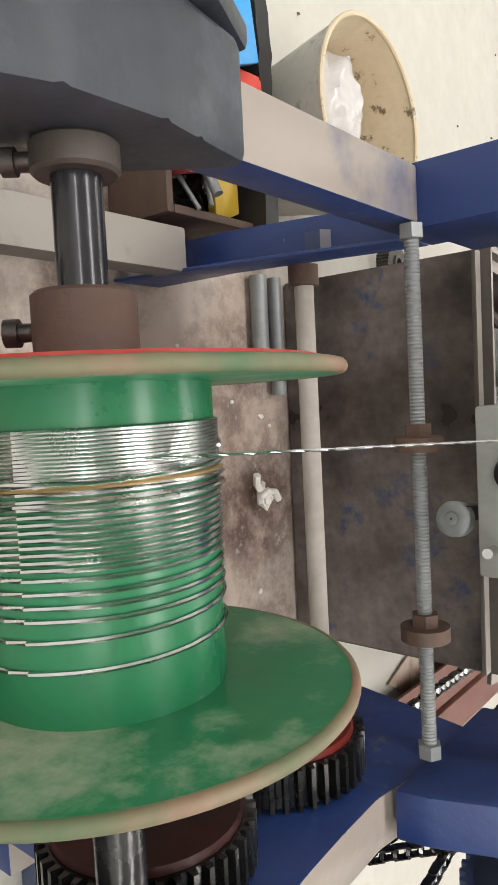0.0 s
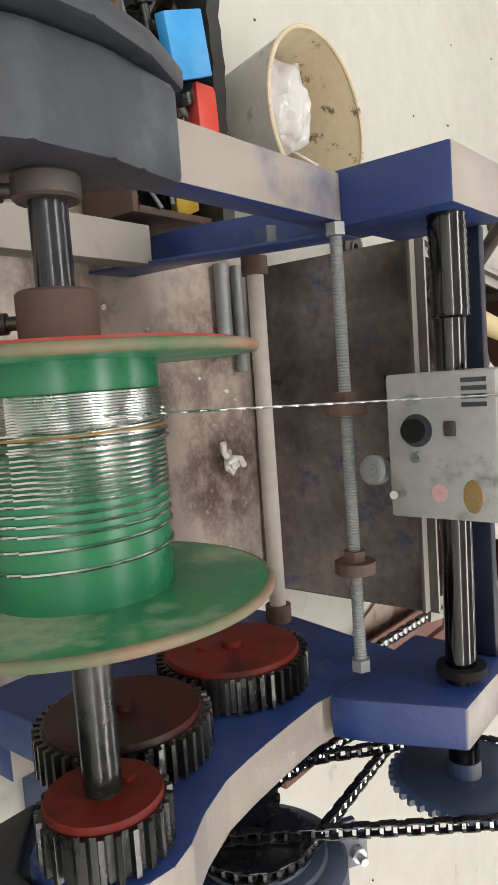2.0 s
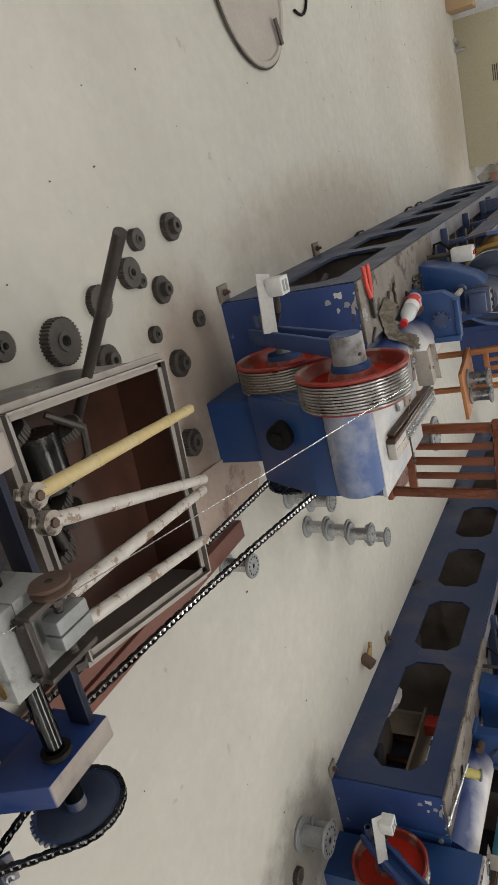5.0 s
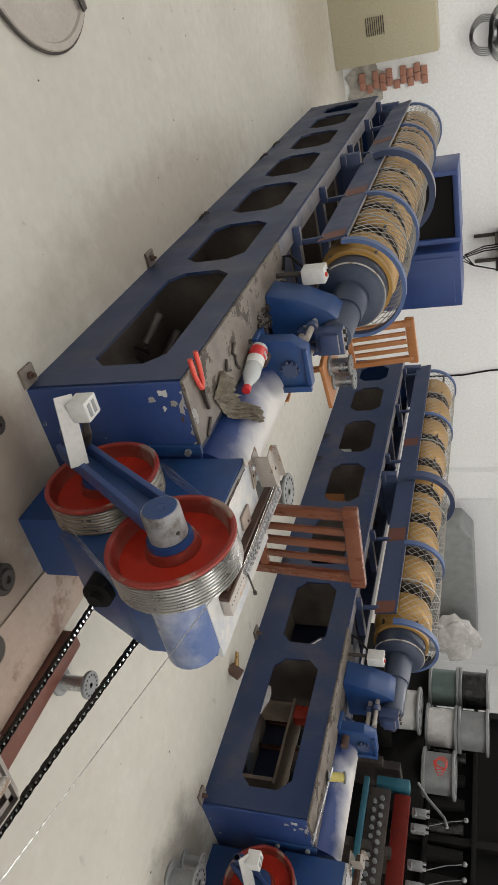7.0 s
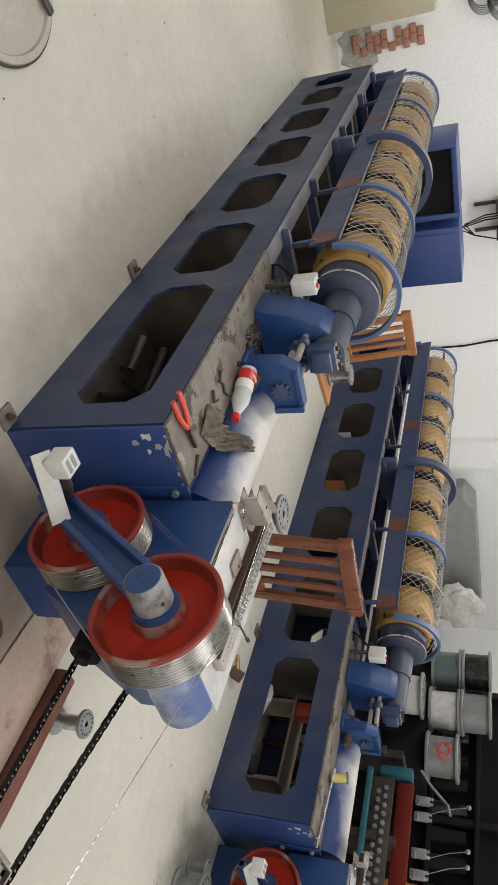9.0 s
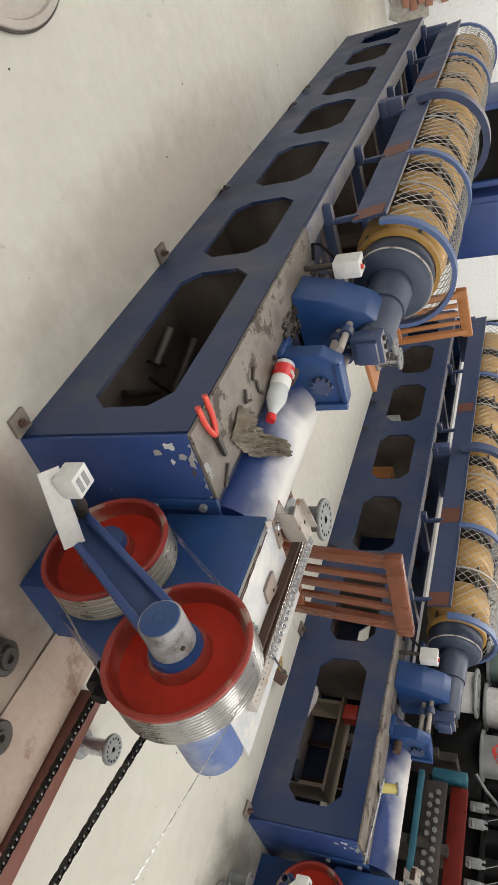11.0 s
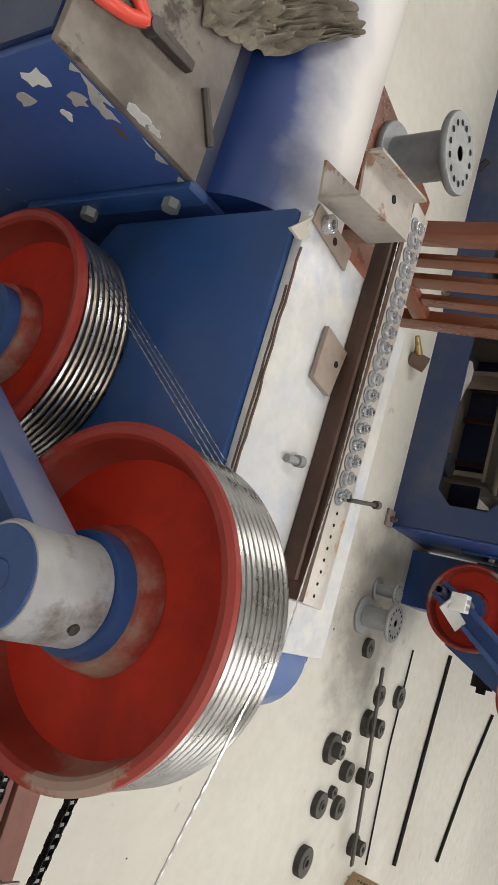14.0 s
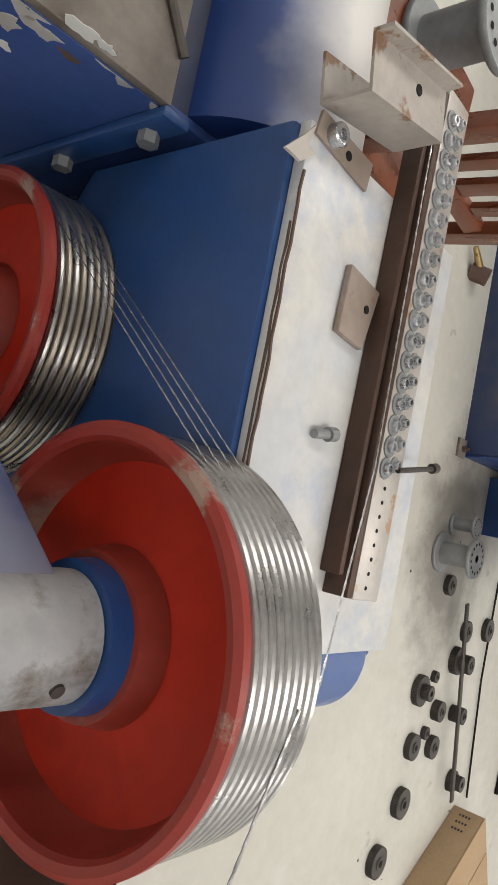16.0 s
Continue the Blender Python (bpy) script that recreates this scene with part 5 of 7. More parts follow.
def cage():
    c = thing("tubular_strander_guard", (TUBE[0], 4.5, 0.5), "half-round wire mesh guard with blue hoops over yellow coils", "machine guard", "stranding machines")
    for y, r, w in ((4.55, 0.216, 0.035), (5.2, 0.214, 0.035), (5.86, 0.25, 0.06), (6.75, 0.2, 0.03), (7.45, 0.2, 0.03)):
        bm = BM()
        half_ring(bm, y, r, w, 0.032 if r > 0.22 else 0.016, *((-70, 186) if y == 4.55 else (-10, 196) if r > 0.22 else (-6, 186)))
        part("hoop", bm, "blue_grey" if r > 0.22 else "blue_hoop", c, "blue painted hoop")
    for y in (4.9, 5.66, 6.4, 7.1):
        bm = BM()
        half_ring(bm, y, 0.204 if y < 6.1 else 0.192, 0.012, 0.004)
        part("thin_hoop", bm, "mesh_wire", c)
    for y0, y1, r in ((4.58, 5.86, 0.2), (5.93, 7.47, 0.188)):
        bm = BM()
        mesh_sleeve(bm, y0, y1, r)
        tagged(part("netting", bm, "mesh_wire", c, "grey diamond wire netting", flat=True), kind="stuff")
    # side plate along the guard's foot, with a bare edge rail
    bm = BM()
    prism(bm, [(0.85, 0.62), (0.858, 0.62), (0.845, 0.735), (0.835, 0.735)], 4.63, 7.55, "y")
    part("side_plate", bm, "blue_grey", c, "faded blue grey side plate")
    bm = BM()
    box(bm, 0.832, 0.848, 4.63, 7.55, 0.736, 0.748, 0.002)
    part("edge_rail", bm, "blue_grey", c)
    bm = BM()
    prism(bm, [(1.202, 0.62), (1.21, 0.62), (1.225, 0.735), (1.215, 0.735)], 4.63, 7.55, "y")
    part("side_plate", bm, "blue_grey", c)
    for y, w in ((4.632, 0.09), (5.24, 0.12), (6.3, 0.1)):
        bm = BM()
        prism(bm, [(0.8485, 0.622), (0.8495, 0.622), (0.8345, 0.733), (0.8335, 0.733)], y, y + w, "y")
        part("primer_patch", bm, "brown_guard", c, "bare red-brown primer patch")
    for y in (4.66, 5.25, 5.85, 6.1, 6.8, 7.4):
        bm = BM()
        box(bm, 0.79, 0.865, y, y + 0.03, 0.513, 0.545, 0.002)
        bar(bm, (0.86, y + 0.015, 0.52), (0.852, y + 0.015, 0.64), 0.02, 0.02, 0.002, up=(0, 1, 0))
        part("hinge_post", bm, "blue_grey", c)
    bm = BM()
    box(bm, 0.79, 1.26, 5.865, 5.915, 0.513, 0.62, 0.003)
    part("saddle", bm, "blue_grey", c)
    bm = BM()
    box(bm, 0.83, 1.24, 7.5, 7.56, 0.513, 0.66, 0.003)
    part("saddle", bm, "blue_grey", c)
    return c


M["blue_hoop"] = surface("blue_hoop_paint", (0.07, 0.12, 0.27), (0.1, 0.15, 0.3), 0.45, 0, 6, 60, 0.2, bump=0.05)


def rotor():
    """The strander's turning tube inside the guard, with coils in its windows."""
    r = thing("strander_tube", (TUBE[0], 4.3, TUBE[1]), "dark strander tube holding yellow wire coils", "rotor", "stranding machines")
    bm = BM()
    for a in (45, 135, 225, 315):
        x, z = TUBE[0] + 0.135 * math.cos(radians(a)), TUBE[1] + 0.135 * math.sin(radians(a))
        bar(bm, (x, 4.6, z), (x, 7.5, z), 0.05, 0.012)
    part("tube_rib", bm, "dark_iron", r)
    for k in range(9):
        y = 4.60 + 0.32 * k
        bm = BM()
        lathe(bm, [(0, 0.03), (0, 0.148), (0.02, 0.148), (0.02, 0.03)], 32, Matrix.Translation((TUBE[0], y, TUBE[1])) @ Matrix.Rotation(radians(90), 4, "Z"))
        part("tube_ring", bm, "dark_iron", r)
        bm = BM()
        lathe(bm, [(0, 0.03), (0.0, 0.13), (0.03, 0.156), (0.08, 0.168), (0.16, 0.166), (0.22, 0.145), (0.24, 0.12), (0.24, 0.03)], 28, Matrix.Translation((TUBE[0], y + 0.03, TUBE[1])) @ Matrix.Rotation(radians(90), 4, "Z"))
        part("wire_coil", bm, "yellow_bobbin", r, "yellow wire coil")
    bm = BM()
    lathe(bm, [(0, 0.03), (0, 0.14), (0.10, 0.14), (0.118, 0.136), (0.13, 0.122), (0.134, 0.078), (0.29, 0.07), (0.295, 0.001)], 56, Matrix.Translation((TUBE[0], 4.60, TUBE[1])) @ Matrix.Rotation(radians(-90), 4, "Z"))
    part("tube_nose", bm, "drum_blue", r, "rounded blue grey tube end")
    bm = BM()
    lathe(bm, [(0, 0.136), (0, 0.1425), (0.006, 0.1425), (0.006, 0.136)], 56, Matrix.Translation((TUBE[0], 4.492, TUBE[1])) @ Matrix.Rotation(radians(90), 4, "Z"))
    part("strap", bm, "white_rod", r, "thin white strap round the tube end")
    bm = BM()
    lathe(bm, [(0, 0.142), (0, 0.158), (0.03, 0.158), (0.03, 0.142)], 48, Matrix.Translation((TUBE[0], 4.61, TUBE[1])) @ Matrix.Rotation(radians(-90), 4, "Z"))
    part("yellow_band", bm, "yellow_bobbin", r)
    return r


def headstock():
    h = thing("headstock", (1.0, 4.15, TOP + 0.012), "blue headstock with guide rods and bolted closing die", "headstock", "stranding machines")
    z = TOP + 0.0125
    bm = BM()
    prism(bm, [(0.87, z), (1.14, z), (1.135, 0.64), (1.115, 0.74), (1.07, 0.785), (1.0, 0.785), (0.95, 0.74), (0.90, 0.64)], 4.15, 4.30, "y", 0.008)
    part("casting", bm, "blue", h, "blue cast stand")
    bm = BM()
    lathe(bm, [(0, 0.001), (0, 0.05), (0.01, 0.06), (0.2, 0.064), (0.2, 0.02)], 44, Matrix.Translation((1.043, 4.115, 0.757)) @ Matrix.Rotation(radians(90), 4, "Z"))
    part("bearing_cap", bm, "drum_blue", h)
    for x, zz in ((0.985, 0.685), (1.01, 0.645), (1.075, 0.67)):
        bm = BM()
        rod(bm, (x, 4.0, zz), (x, 4.151, zz), 0.0115, seg=20)
        gr = part("guide_rod", bm, "pale_pipe", h, "pale steel guide rod")
        bm = BM()
        rod(bm, (x, 4.085, zz), (x, 4.115, zz), 0.021, seg=20)
        part("rod_collar", bm, "blue_grey", gr)
    bm = BM()
    box(bm, 0.99, 1.085, 4.06, 4.114, 0.70, 0.80, 0.004)
    box(bm, 1.0, 1.075, 4.04, 4.06, 0.72, 0.785, 0.003)
    die = part("closing_die", bm, "blue_grey", h, "bolted blue die block")
    bm = BM()
    for x in (1.005, 1.037, 1.07):
        hex_nut(bm, (x, 4.085, 0.80), (x, 4.085, 0.81), 0.009)
    part("die_bolt", bm, "dark_iron", die)
    # switch box on a post
    bm = BM()
    box(bm, 0.845, 0.905, 4.30, 4.37, 0.62, 0.71, 0.004)
    sw = part("switch_box", bm, "white_box", h, "white push button box")
    bm = BM()
    rod(bm, (0.875, 4.32, 0.71), (0.875, 4.32, 0.716), 0.009, seg=14)
    part("red_button", bm, "red_plastic", sw, "red button")
    bm = BM()
    rod(bm, (0.875, 4.35, 0.71), (0.875, 4.35, 0.716), 0.009, seg=14)
    part("black_button", bm, "black", sw)
    bm = BM()
    rod(bm, (0.87, 4.34, z), (0.87, 4.34, 0.62), 0.010, seg=12)
    part("post", bm, "dark_iron", sw)
    bm = BM()
    tube(bm, [(0.87, 4.36, 0.63), (0.82, 4.41, 0.56), (0.83, 4.44, 0.525), (0.88, 4.42, 0.52)], 0.006, 8)
    part("cable", bm, "black", sw)
    return h


def bearing_block():
    h = thing("pillow_stand", (1.05, 3.75, TOP + 0.012), "blue bearing stand with a star knob", "bearing stand", "stranding machines")
    z = TOP + 0.0125
    bm = BM()
    prism(bm, [(0.945, z), (1.14, z), (1.145, 0.695), (0.99, 0.70), (0.95, 0.645)], 3.925, 3.985, "y", 0.005)
    box(bm, 1.125, 1.148, 3.912, 3.93, z, 0.698, 0.003)
    box(bm, 0.985, 1.124, 3.914, 3.93, 0.685, 0.702, 0.003)
    part("casting", bm, "blue", h, "blue box casting with a slanted top")
    bm = BM()
    box(bm, 0.935, 1.15, 3.93, 4.03, z - 0.004, z + 0.016, 0.003)
    part("foot", bm, "blue", h)
    bm = BM()
    gear_mesh(bm, 0.034, 10, -0.012, 0.0, 0.0, 0.25)
    bmesh.ops.transform(bm, matrix=Matrix.Translation((1.057, 3.92, 0.632)) @ Matrix.Rotation(radians(90), 4, "Z"), verts=bm.verts)
    part("star_knob", bm, "blue_grey", h, "blue star knob")
    bm = BM()
    rod(bm, (1.0, 3.87, 0.55), (1.0, 3.926, 0.55), 0.02, seg=20)
    part("pipe_stub", bm, "rust", h, "rusty pipe stub")
    return h


bed_ob = bed()
box_ob = capstan_box()
capstan_ob, wheel_a, wheel_b = capstan()
cage_ob = cage()
rotor_ob = rotor()
head_ob = headstock()
block_ob = bearing_block()
# the second machine stands parallel to the first
DX = Vector((2.18, -0.035, 0))
for ob in (bed_ob, box_ob, cage_ob, rotor_ob, head_ob, block_ob):
    copy_thing(ob, Matrix.Translation(ob.location + DX))
bm = BM()
box(bm, 1.255, 1.2665, Y0 + 0.002, Y1 - 0.002, 0.0205, TOP - 0.013)
part("inner_sheet", bm, "bed_floor", bed_ob, "grimy brown inner sheet")
capstan_two = copy_thing(capstan_ob, Matrix.Translation(capstan_ob.location + DX))
tagged(capstan_two, "pair of red capstan wheels standing still on a blue arm", "capstan")


# ---------- loose things ----------
M["wood_pale"] = surface("pale_dirty_wood", (0.34, 0.28, 0.2), (0.42, 0.35, 0.27), 0.65, 0, 5, 80, 0.2, stretch=(6, 1, 6))
M["rough_plaster"] = surface("rough_dirty_plaster", (0.24, 0.21, 0.18), (0.5, 0.48, 0.44), 0.85, 0, 14, 60, 0.2, bump=0.5)
M["blue_bright"] = surface("bright_blue_paint", (0.018, 0.045, 0.17), (0.026, 0.06, 0.21), 0.4, 0, 4, 60, 0.2)

def trough():
    t = thing("open_steel_box", (0.96, 2.24, 0), "open brown steel box with an angle iron rim beside the winder", "box")
    A, B, C, D = (0.695, 1.995), (0.748, 2.495), (1.295, 2.445), (1.215, 1.99)
    for name, p, q, mat in (("front_sheet", A, D, "sheet"), ("side_sheet", B, A, "sheet"), ("back_sheet", C, B, "trough_in"), ("side_sheet", D, C, "trough")):
        bm = BM()
        bar(bm, (*p, 0.148), (*q, 0.148), 0.006, 0.290)
        part(name, bm, mat, t, "stained steel sheet with blue overspray" if mat == "sheet" else "")
    for p, q in ((A, B), (B, C), (C, D), (D, A)):
        bm = BM()
        bar(bm, (*p, 0.296), (*q, 0.296), 0.034, 0.006, 0.001)
        bar(bm, (*p, 0.305), (*q, 0.305), 0.005, 0.014)
        part("rim", bm, "trough", t, "dusty angle iron rim")
    bm = BM()
    prism(bm, [A, B, C, D], 0.15, 0.156, "z")
    part("bottom", bm, "trough_in", t, "oily dark brown bottom")
    return t


trough()


def box_contents():
    m = thing("old_motor", (0.84, 2.1, 0.156), "dark oily motor with pulleys lying in the box", "motor")
    bm = BM()
    rod(bm, (0.78, 2.12, 0.215), (0.90, 2.12, 0.215), 0.055, seg=28)
    part("casing", bm, "gear_dark", m)
    for x, y, z, r in ((0.93, 2.10, 0.22, 0.05), (0.98, 2.16, 0.2, 0.042), (0.76, 2.06, 0.22, 0.045), (1.03, 2.09, 0.19, 0.055), (0.80, 2.19, 0.24, 0.038)):
        bm = BM()
        gear_mesh(bm, r, 30, -0.01, 0.01, r * 0.2, 0.07)
        bmesh.ops.transform(bm, matrix=Matrix.Translation((x, y, z)) @ Matrix.Rotation(radians(25), 4, "Z"), verts=bm.verts)
        part("pulley", bm, "loose_gear", m)
    bm = BM()
    rod(bm, (0.90, 2.06, 0.245), (1.05, 2.10, 0.23), 0.012, seg=14)
    tube(bm, [(0.75, 2.15, 0.24), (0.80, 2.2, 0.28), (0.86, 2.2, 0.27), (0.9, 2.16, 0.25)], 0.009, 8)
    part("hose", bm, "dark_iron", m)


box_contents()


def levers():
    """Four painted rods that lie over the box, with eye ends."""
    for a, b, mat, lab in (((0.812, 1.92, 0.40), (0.872, 2.487, 0.351), "yellow_rod", "rod wrapped in yellow tape with an eye end"),
                           ((0.868, 1.93, 0.40), (1.05, 2.475, 0.345), "white_rod", "white painted rod with an eye end"),
                           ((0.995, 1.90, 0.41), (1.072, 2.46, 0.345), "white_rod", "white painted rod with an eye end"),
                           ((1.07, 1.90, 0.39), (1.19, 2.43, 0.335), "white_rod", "white painted rod with an eye end")):
        t = thing("lever_rod", a, lab, "rod", "rods over the box")
        va, vb = Vector(a), Vector(b)
        bm = BM()
        rod(bm, va, vb, 0.0145, 0.0112, seg=16)
        for k in (0.3, 0.55, 0.78, 0.93):
            p = va.lerp(vb, k)
            d = (vb - va).normalized()
            rod(bm, p, p + d * 0.022, 0.0152 - 0.0033 * k, 0.0148 - 0.0033 * k, seg=16)
        part("shank", bm, mat, t)
        bm = BM()
        rod(bm, va + Vector((0, -0.005, -0.012)), va + Vector((0, -0.005, 0.012)), 0.022, seg=20)
        bar(bm, va + Vector((-0.014, -0.03, -0.014)), va + Vector((0.012, 0.012, -0.004)), 0.02, 0.012, 0.003)
        e = part("eye_end", bm, "eye_grime", t, "grimy clamp eye")
        bm = BM()
        rod(bm, va + Vector((0, -0.005, 0.012)), va + Vector((0, -0.005, 0.018)), 0.009, seg=6)
        part("pin", bm, "rust", e)


levers()

bm = BM()
rod(bm, (0.83, 2.30, 0.165), (0.446, 2.141, 0.546), 0.0118, seg=20)
solid("steel_bar", bm, "dark_iron", (0.83, 2.30, 0.165), "dark round steel bar leaning out of the box", "bar")


def bucket():
    b = thing("bucket", (0.503, 1.978, 0), "rust-spotted cream enamel bucket with scrap inside", "bucket")
    m = Matrix.Translation((0.503, 1.978, 0)) @ Matrix.Rotation(radians(-90), 4, "Y")
    bm = BM()
    lathe(bm, [(0.0, 0.001), (0.0, 0.088), (0.004, 0.092), (0.168, 0.121)], 64, m)
    part("shell", bm, "bucket_out", b, "grimy outer wall")
    bm = BM()
    lathe(bm, [(0.008, 0.001), (0.008, 0.088), (0.170, 0.1185)], 64, m)
    part("lining", bm, "bucket", b, "cream lining with rust spots")
    bm = BM()
    tube(bm, [(0.503 + 0.1205 * math.cos(a), 1.978 + 0.1205 * math.sin(a), 0.170) for a in [2 * math.pi * k / 64 for k in range(64)]], 0.0035, 8, True)
    part("rolled_rim", bm, "bucket", b)
    bm = BM()
    blob(bm, (0.475, 1.955, 0.10), 0.072, (1, 0.8, 0.8), 0.2, 5, 4)
    solid("plastic_bag", bm, "bag", (0.475, 1.955, 0.05), "crumpled milky plastic bag in the bucket", "bag")
    bm = BM()
    rod(bm, (0.50, 1.97, 0.07), (0.545, 2.045, 0.12), 0.0022, seg=8)
    solid("thin_stick", bm, "white_box", (0.50, 1.97, 0.07), "thin pale stick in the bucket", "stick")
    rnd = random.Random(4)
    for k in range(7):
        a, rr = rnd.uniform(3.6, 6.2), rnd.uniform(0.02, 0.065)
        bm = BM()
        lathe(bm, [(-0.006, 0.006), (-0.006, 0.014), (0.006, 0.014), (0.006, 0.006)], 18, Matrix.Translation((0.57 + 0.4 * rr * math.cos(a), 1.955 + rr * math.sin(a), 0.03 + 0.01 * k)) @ Euler((rnd.random() * 3, rnd.random() * 3, 0)).to_matrix().to_4x4())
        solid("scrap_bearing", bm, "zinc", (0.55, 1.92, 0.03), "small steel bearing in the bucket", "bearing", "scrap in the bucket")
    bm = BM()
    box(bm, 0.415, 0.45, 1.965, 2.005, 0.08, 0.115, 0.006)
    solid("red_packet", bm, "red_dark", (0.455, 2.01, 0.09), "small red packet in the bucket", "packet")


bucket()


def tool_box():
    b = thing("tool_crate", (0.49, 1.72, 0), "dark wooden crate full of tools", "crate")
    x0, x1, y0, y1, h = 0.345, 0.66, 1.672, 1.832, 0.095
    for name, q in (("board", (x0, x1, y0, y0 + 0.01)), ("board", (x0, x1, y1 - 0.01, y1)), ("board", (x0, x0 + 0.01, y0 + 0.0105, y1 - 0.0105)), ("board", (x1 - 0.01, x1, y0 + 0.0105, y1 - 0.0105))):
        bm = BM()
        box(bm, *q, 0.0, h, 0.002)
        part(name, bm, "wood_box", b)
    bm = BM()
    box(bm, x0 + 0.0105, x1 - 0.0105, y0 + 0.0105, y1 - 0.0105, 0.0, 0.03)
    part("bottom", bm, "black_rubber", b)
    bm = BM()
    pts = [(x0 + (x1 - x0) * i / 20, y1 - 0.006 + 0.006 * noise.noise(Vector((i * 0.5, 0, 0))), h + 0.008 + 0.012 * noise.noise(Vector((i * 0.4, 2, 1)))) for i in range(21)]
    lo = [[bm.verts.new((p[0], p[1] + dy, p[2] + dz)) for p in pts] for dy, dz in ((-0.014, -0.075), (-0.014, 0.012), (0.010, 0.012), (0.010, -0.085))]
    for k in range(len(pts) - 1):
        for i in range(4):
            a, c = lo[i], lo[(i + 1) % 4]
            bm.faces.new((a[k], a[k + 1], c[k + 1], c[k]))
    part("rubber_liner", bm, "black_rubber", b, "ragged black rubber liner")
    rnd = random.Random(9)
    for k in range(36):
        x, y, z = rnd.uniform(x0 + 0.05, x1 - 0.05), rnd.uniform(y0 + 0.045, y1 - 0.045), 0.04 + 0.0019 * k
        e = Euler((rnd.uniform(-0.5, 0.5), rnd.uniform(-0.5, 0.5), rnd.uniform(0, 6))).to_matrix().to_4x4()
        bm = BM()
        if k % 2:
            rod(bm, (-0.045, 0, 0), (0.045, 0, 0), 0.006, seg=12)
            rod(bm, (0.03, 0, 0), (0.05, 0, 0), 0.011, seg=12)
        else:
            lathe(bm, [(-0.008, 0.008), (-0.008, 0.02), (0.008, 0.02), (0.008, 0.008)], 20)
        bmesh.ops.transform(bm, matrix=Matrix.Translation((x, y, z)) @ e, verts=bm.verts)
        solid("loose_tool", bm, "steel_dull" if k % 3 == 0 else "gear_dark", (x, y, z), "dark steel tool part lying in the crate", "tool", "tools in the crate")
    for nm, c, sz, rot, mat, lab in (("blue_carton", (0.456, 1.754, 0.122), (0.075, 0.064, 0.018), (6, 8, 20), "blue_card", "bright blue carton on top of the tools"),
                                     ("red_case", (0.521, 1.797, 0.105), (0.066, 0.033, 0.026), (8, -6, -4), "red_plastic", "red plastic case in the crate"),
                                     ("red_grip", (0.594, 1.716, 0.098), (0.036, 0.055, 0.03), (0, 10, 14), "red_dark", "ribbed dark red handle in the crate"),
                                     ("yellow_pad", (0.625, 1.772, 0.085), (0.05, 0.045, 0.012), (0, 18, 24), "yellow", "yellow pad in the crate")):
        bm = BM()
        box(bm, -sz[0] / 2, sz[0] / 2, -sz[1] / 2, sz[1] / 2, -sz[2] / 2, sz[2] / 2, 0.002)
        bmesh.ops.transform(bm, matrix=pose(*c, *rot), verts=bm.verts)
        solid(nm, bm, mat, c, lab, nm.split("_")[1])


tool_box()
for a_, b_ in (((0.60, 1.70, 0.075), (0.652, 1.715, 0.10)), ((0.575, 1.742, 0.08), (0.645, 1.735, 0.10)), ((0.37, 1.695, 0.07), (0.50, 1.70, 0.097)), ((0.53, 1.745, 0.095), (0.575, 1.775, 0.1))):
    bm = BM()
    rod(bm, a_, b_, 0.0028, seg=10)
    rod(bm, a_, Vector(a_).lerp(Vector(b_), 0.25), 0.007, seg=12)
    solid("screwdriver", bm, "steel_dull", a_, "thin steel tool lying across the crate", "tool", "tools in the crate")


def floor_gear(x, y, r, h, r2=0.0, h2=0.0, teeth=36, tilt=(0, 0)):
    """A loose change gear lying on the floor, some with a smaller gear on top."""
    t = thing("change_gear", (x, y, 0), "dark oxidised change gear lying on the floor" if not r2 else "dark double change gear lying on the floor", "gear", "gears on the floor")
    up = Matrix.Translation((x, y, 0)) @ Matrix.Rotation(radians(-90), 4, "Y")
    bm = BM()
    gear_mesh(bm, r, teeth, 0.0, h, max(0.008, r * 0.22) if not r2 else 0.0, 0.08)
    bmesh.ops.transform(bm, matrix=up, verts=bm.verts)
    part("rim", bm, "loose_gear", t)
    bm = BM()
    if r2:
        gear_mesh(bm, r2, max(12, int(teeth * 0.6)), h, h + h2, r2 * 0.4, 0.1)
    else:
        lathe(bm, [(h - 0.003, r * 0.24), (h + 0.004, r * 0.25), (h + 0.004, r * 0.42), (h - 0.002, r * 0.43)], 24)
    bmesh.ops.transform(bm, matrix=up, verts=bm.verts)
    part("boss", bm, "loose_gear", t)


for g in ((0.474, 3.137, 0.044, 0.02, 0.025, 0.02), (0.484, 2.937, 0.033, 0.022), (0.568, 2.859, 0.045, 0.024), (0.60, 2.905, 0.022, 0.02), (0.647, 3.004, 0.043, 0.016, 0.022, 0.022), (0.615, 2.695, 0.047, 0.02),
          (0.764, 2.906, 0.026, 0.02), (0.781, 3.174, 0.028, 0.018), (0.772, 2.66, 0.046, 0.018, 0.024, 0.02), (1.132, 2.932, 0.045, 0.03, 0.03, 0.012), (1.261, 2.792, 0.042, 0.03), (1.213, 2.689, 0.044, 0.02), (0.672, 2.50, 0.062, 0.03),
          (0.63, 2.31, 0.036, 0.024), (0.882, 2.991, 0.044, 0.02, 0.024, 0.02)):
    floor_gear(*g)
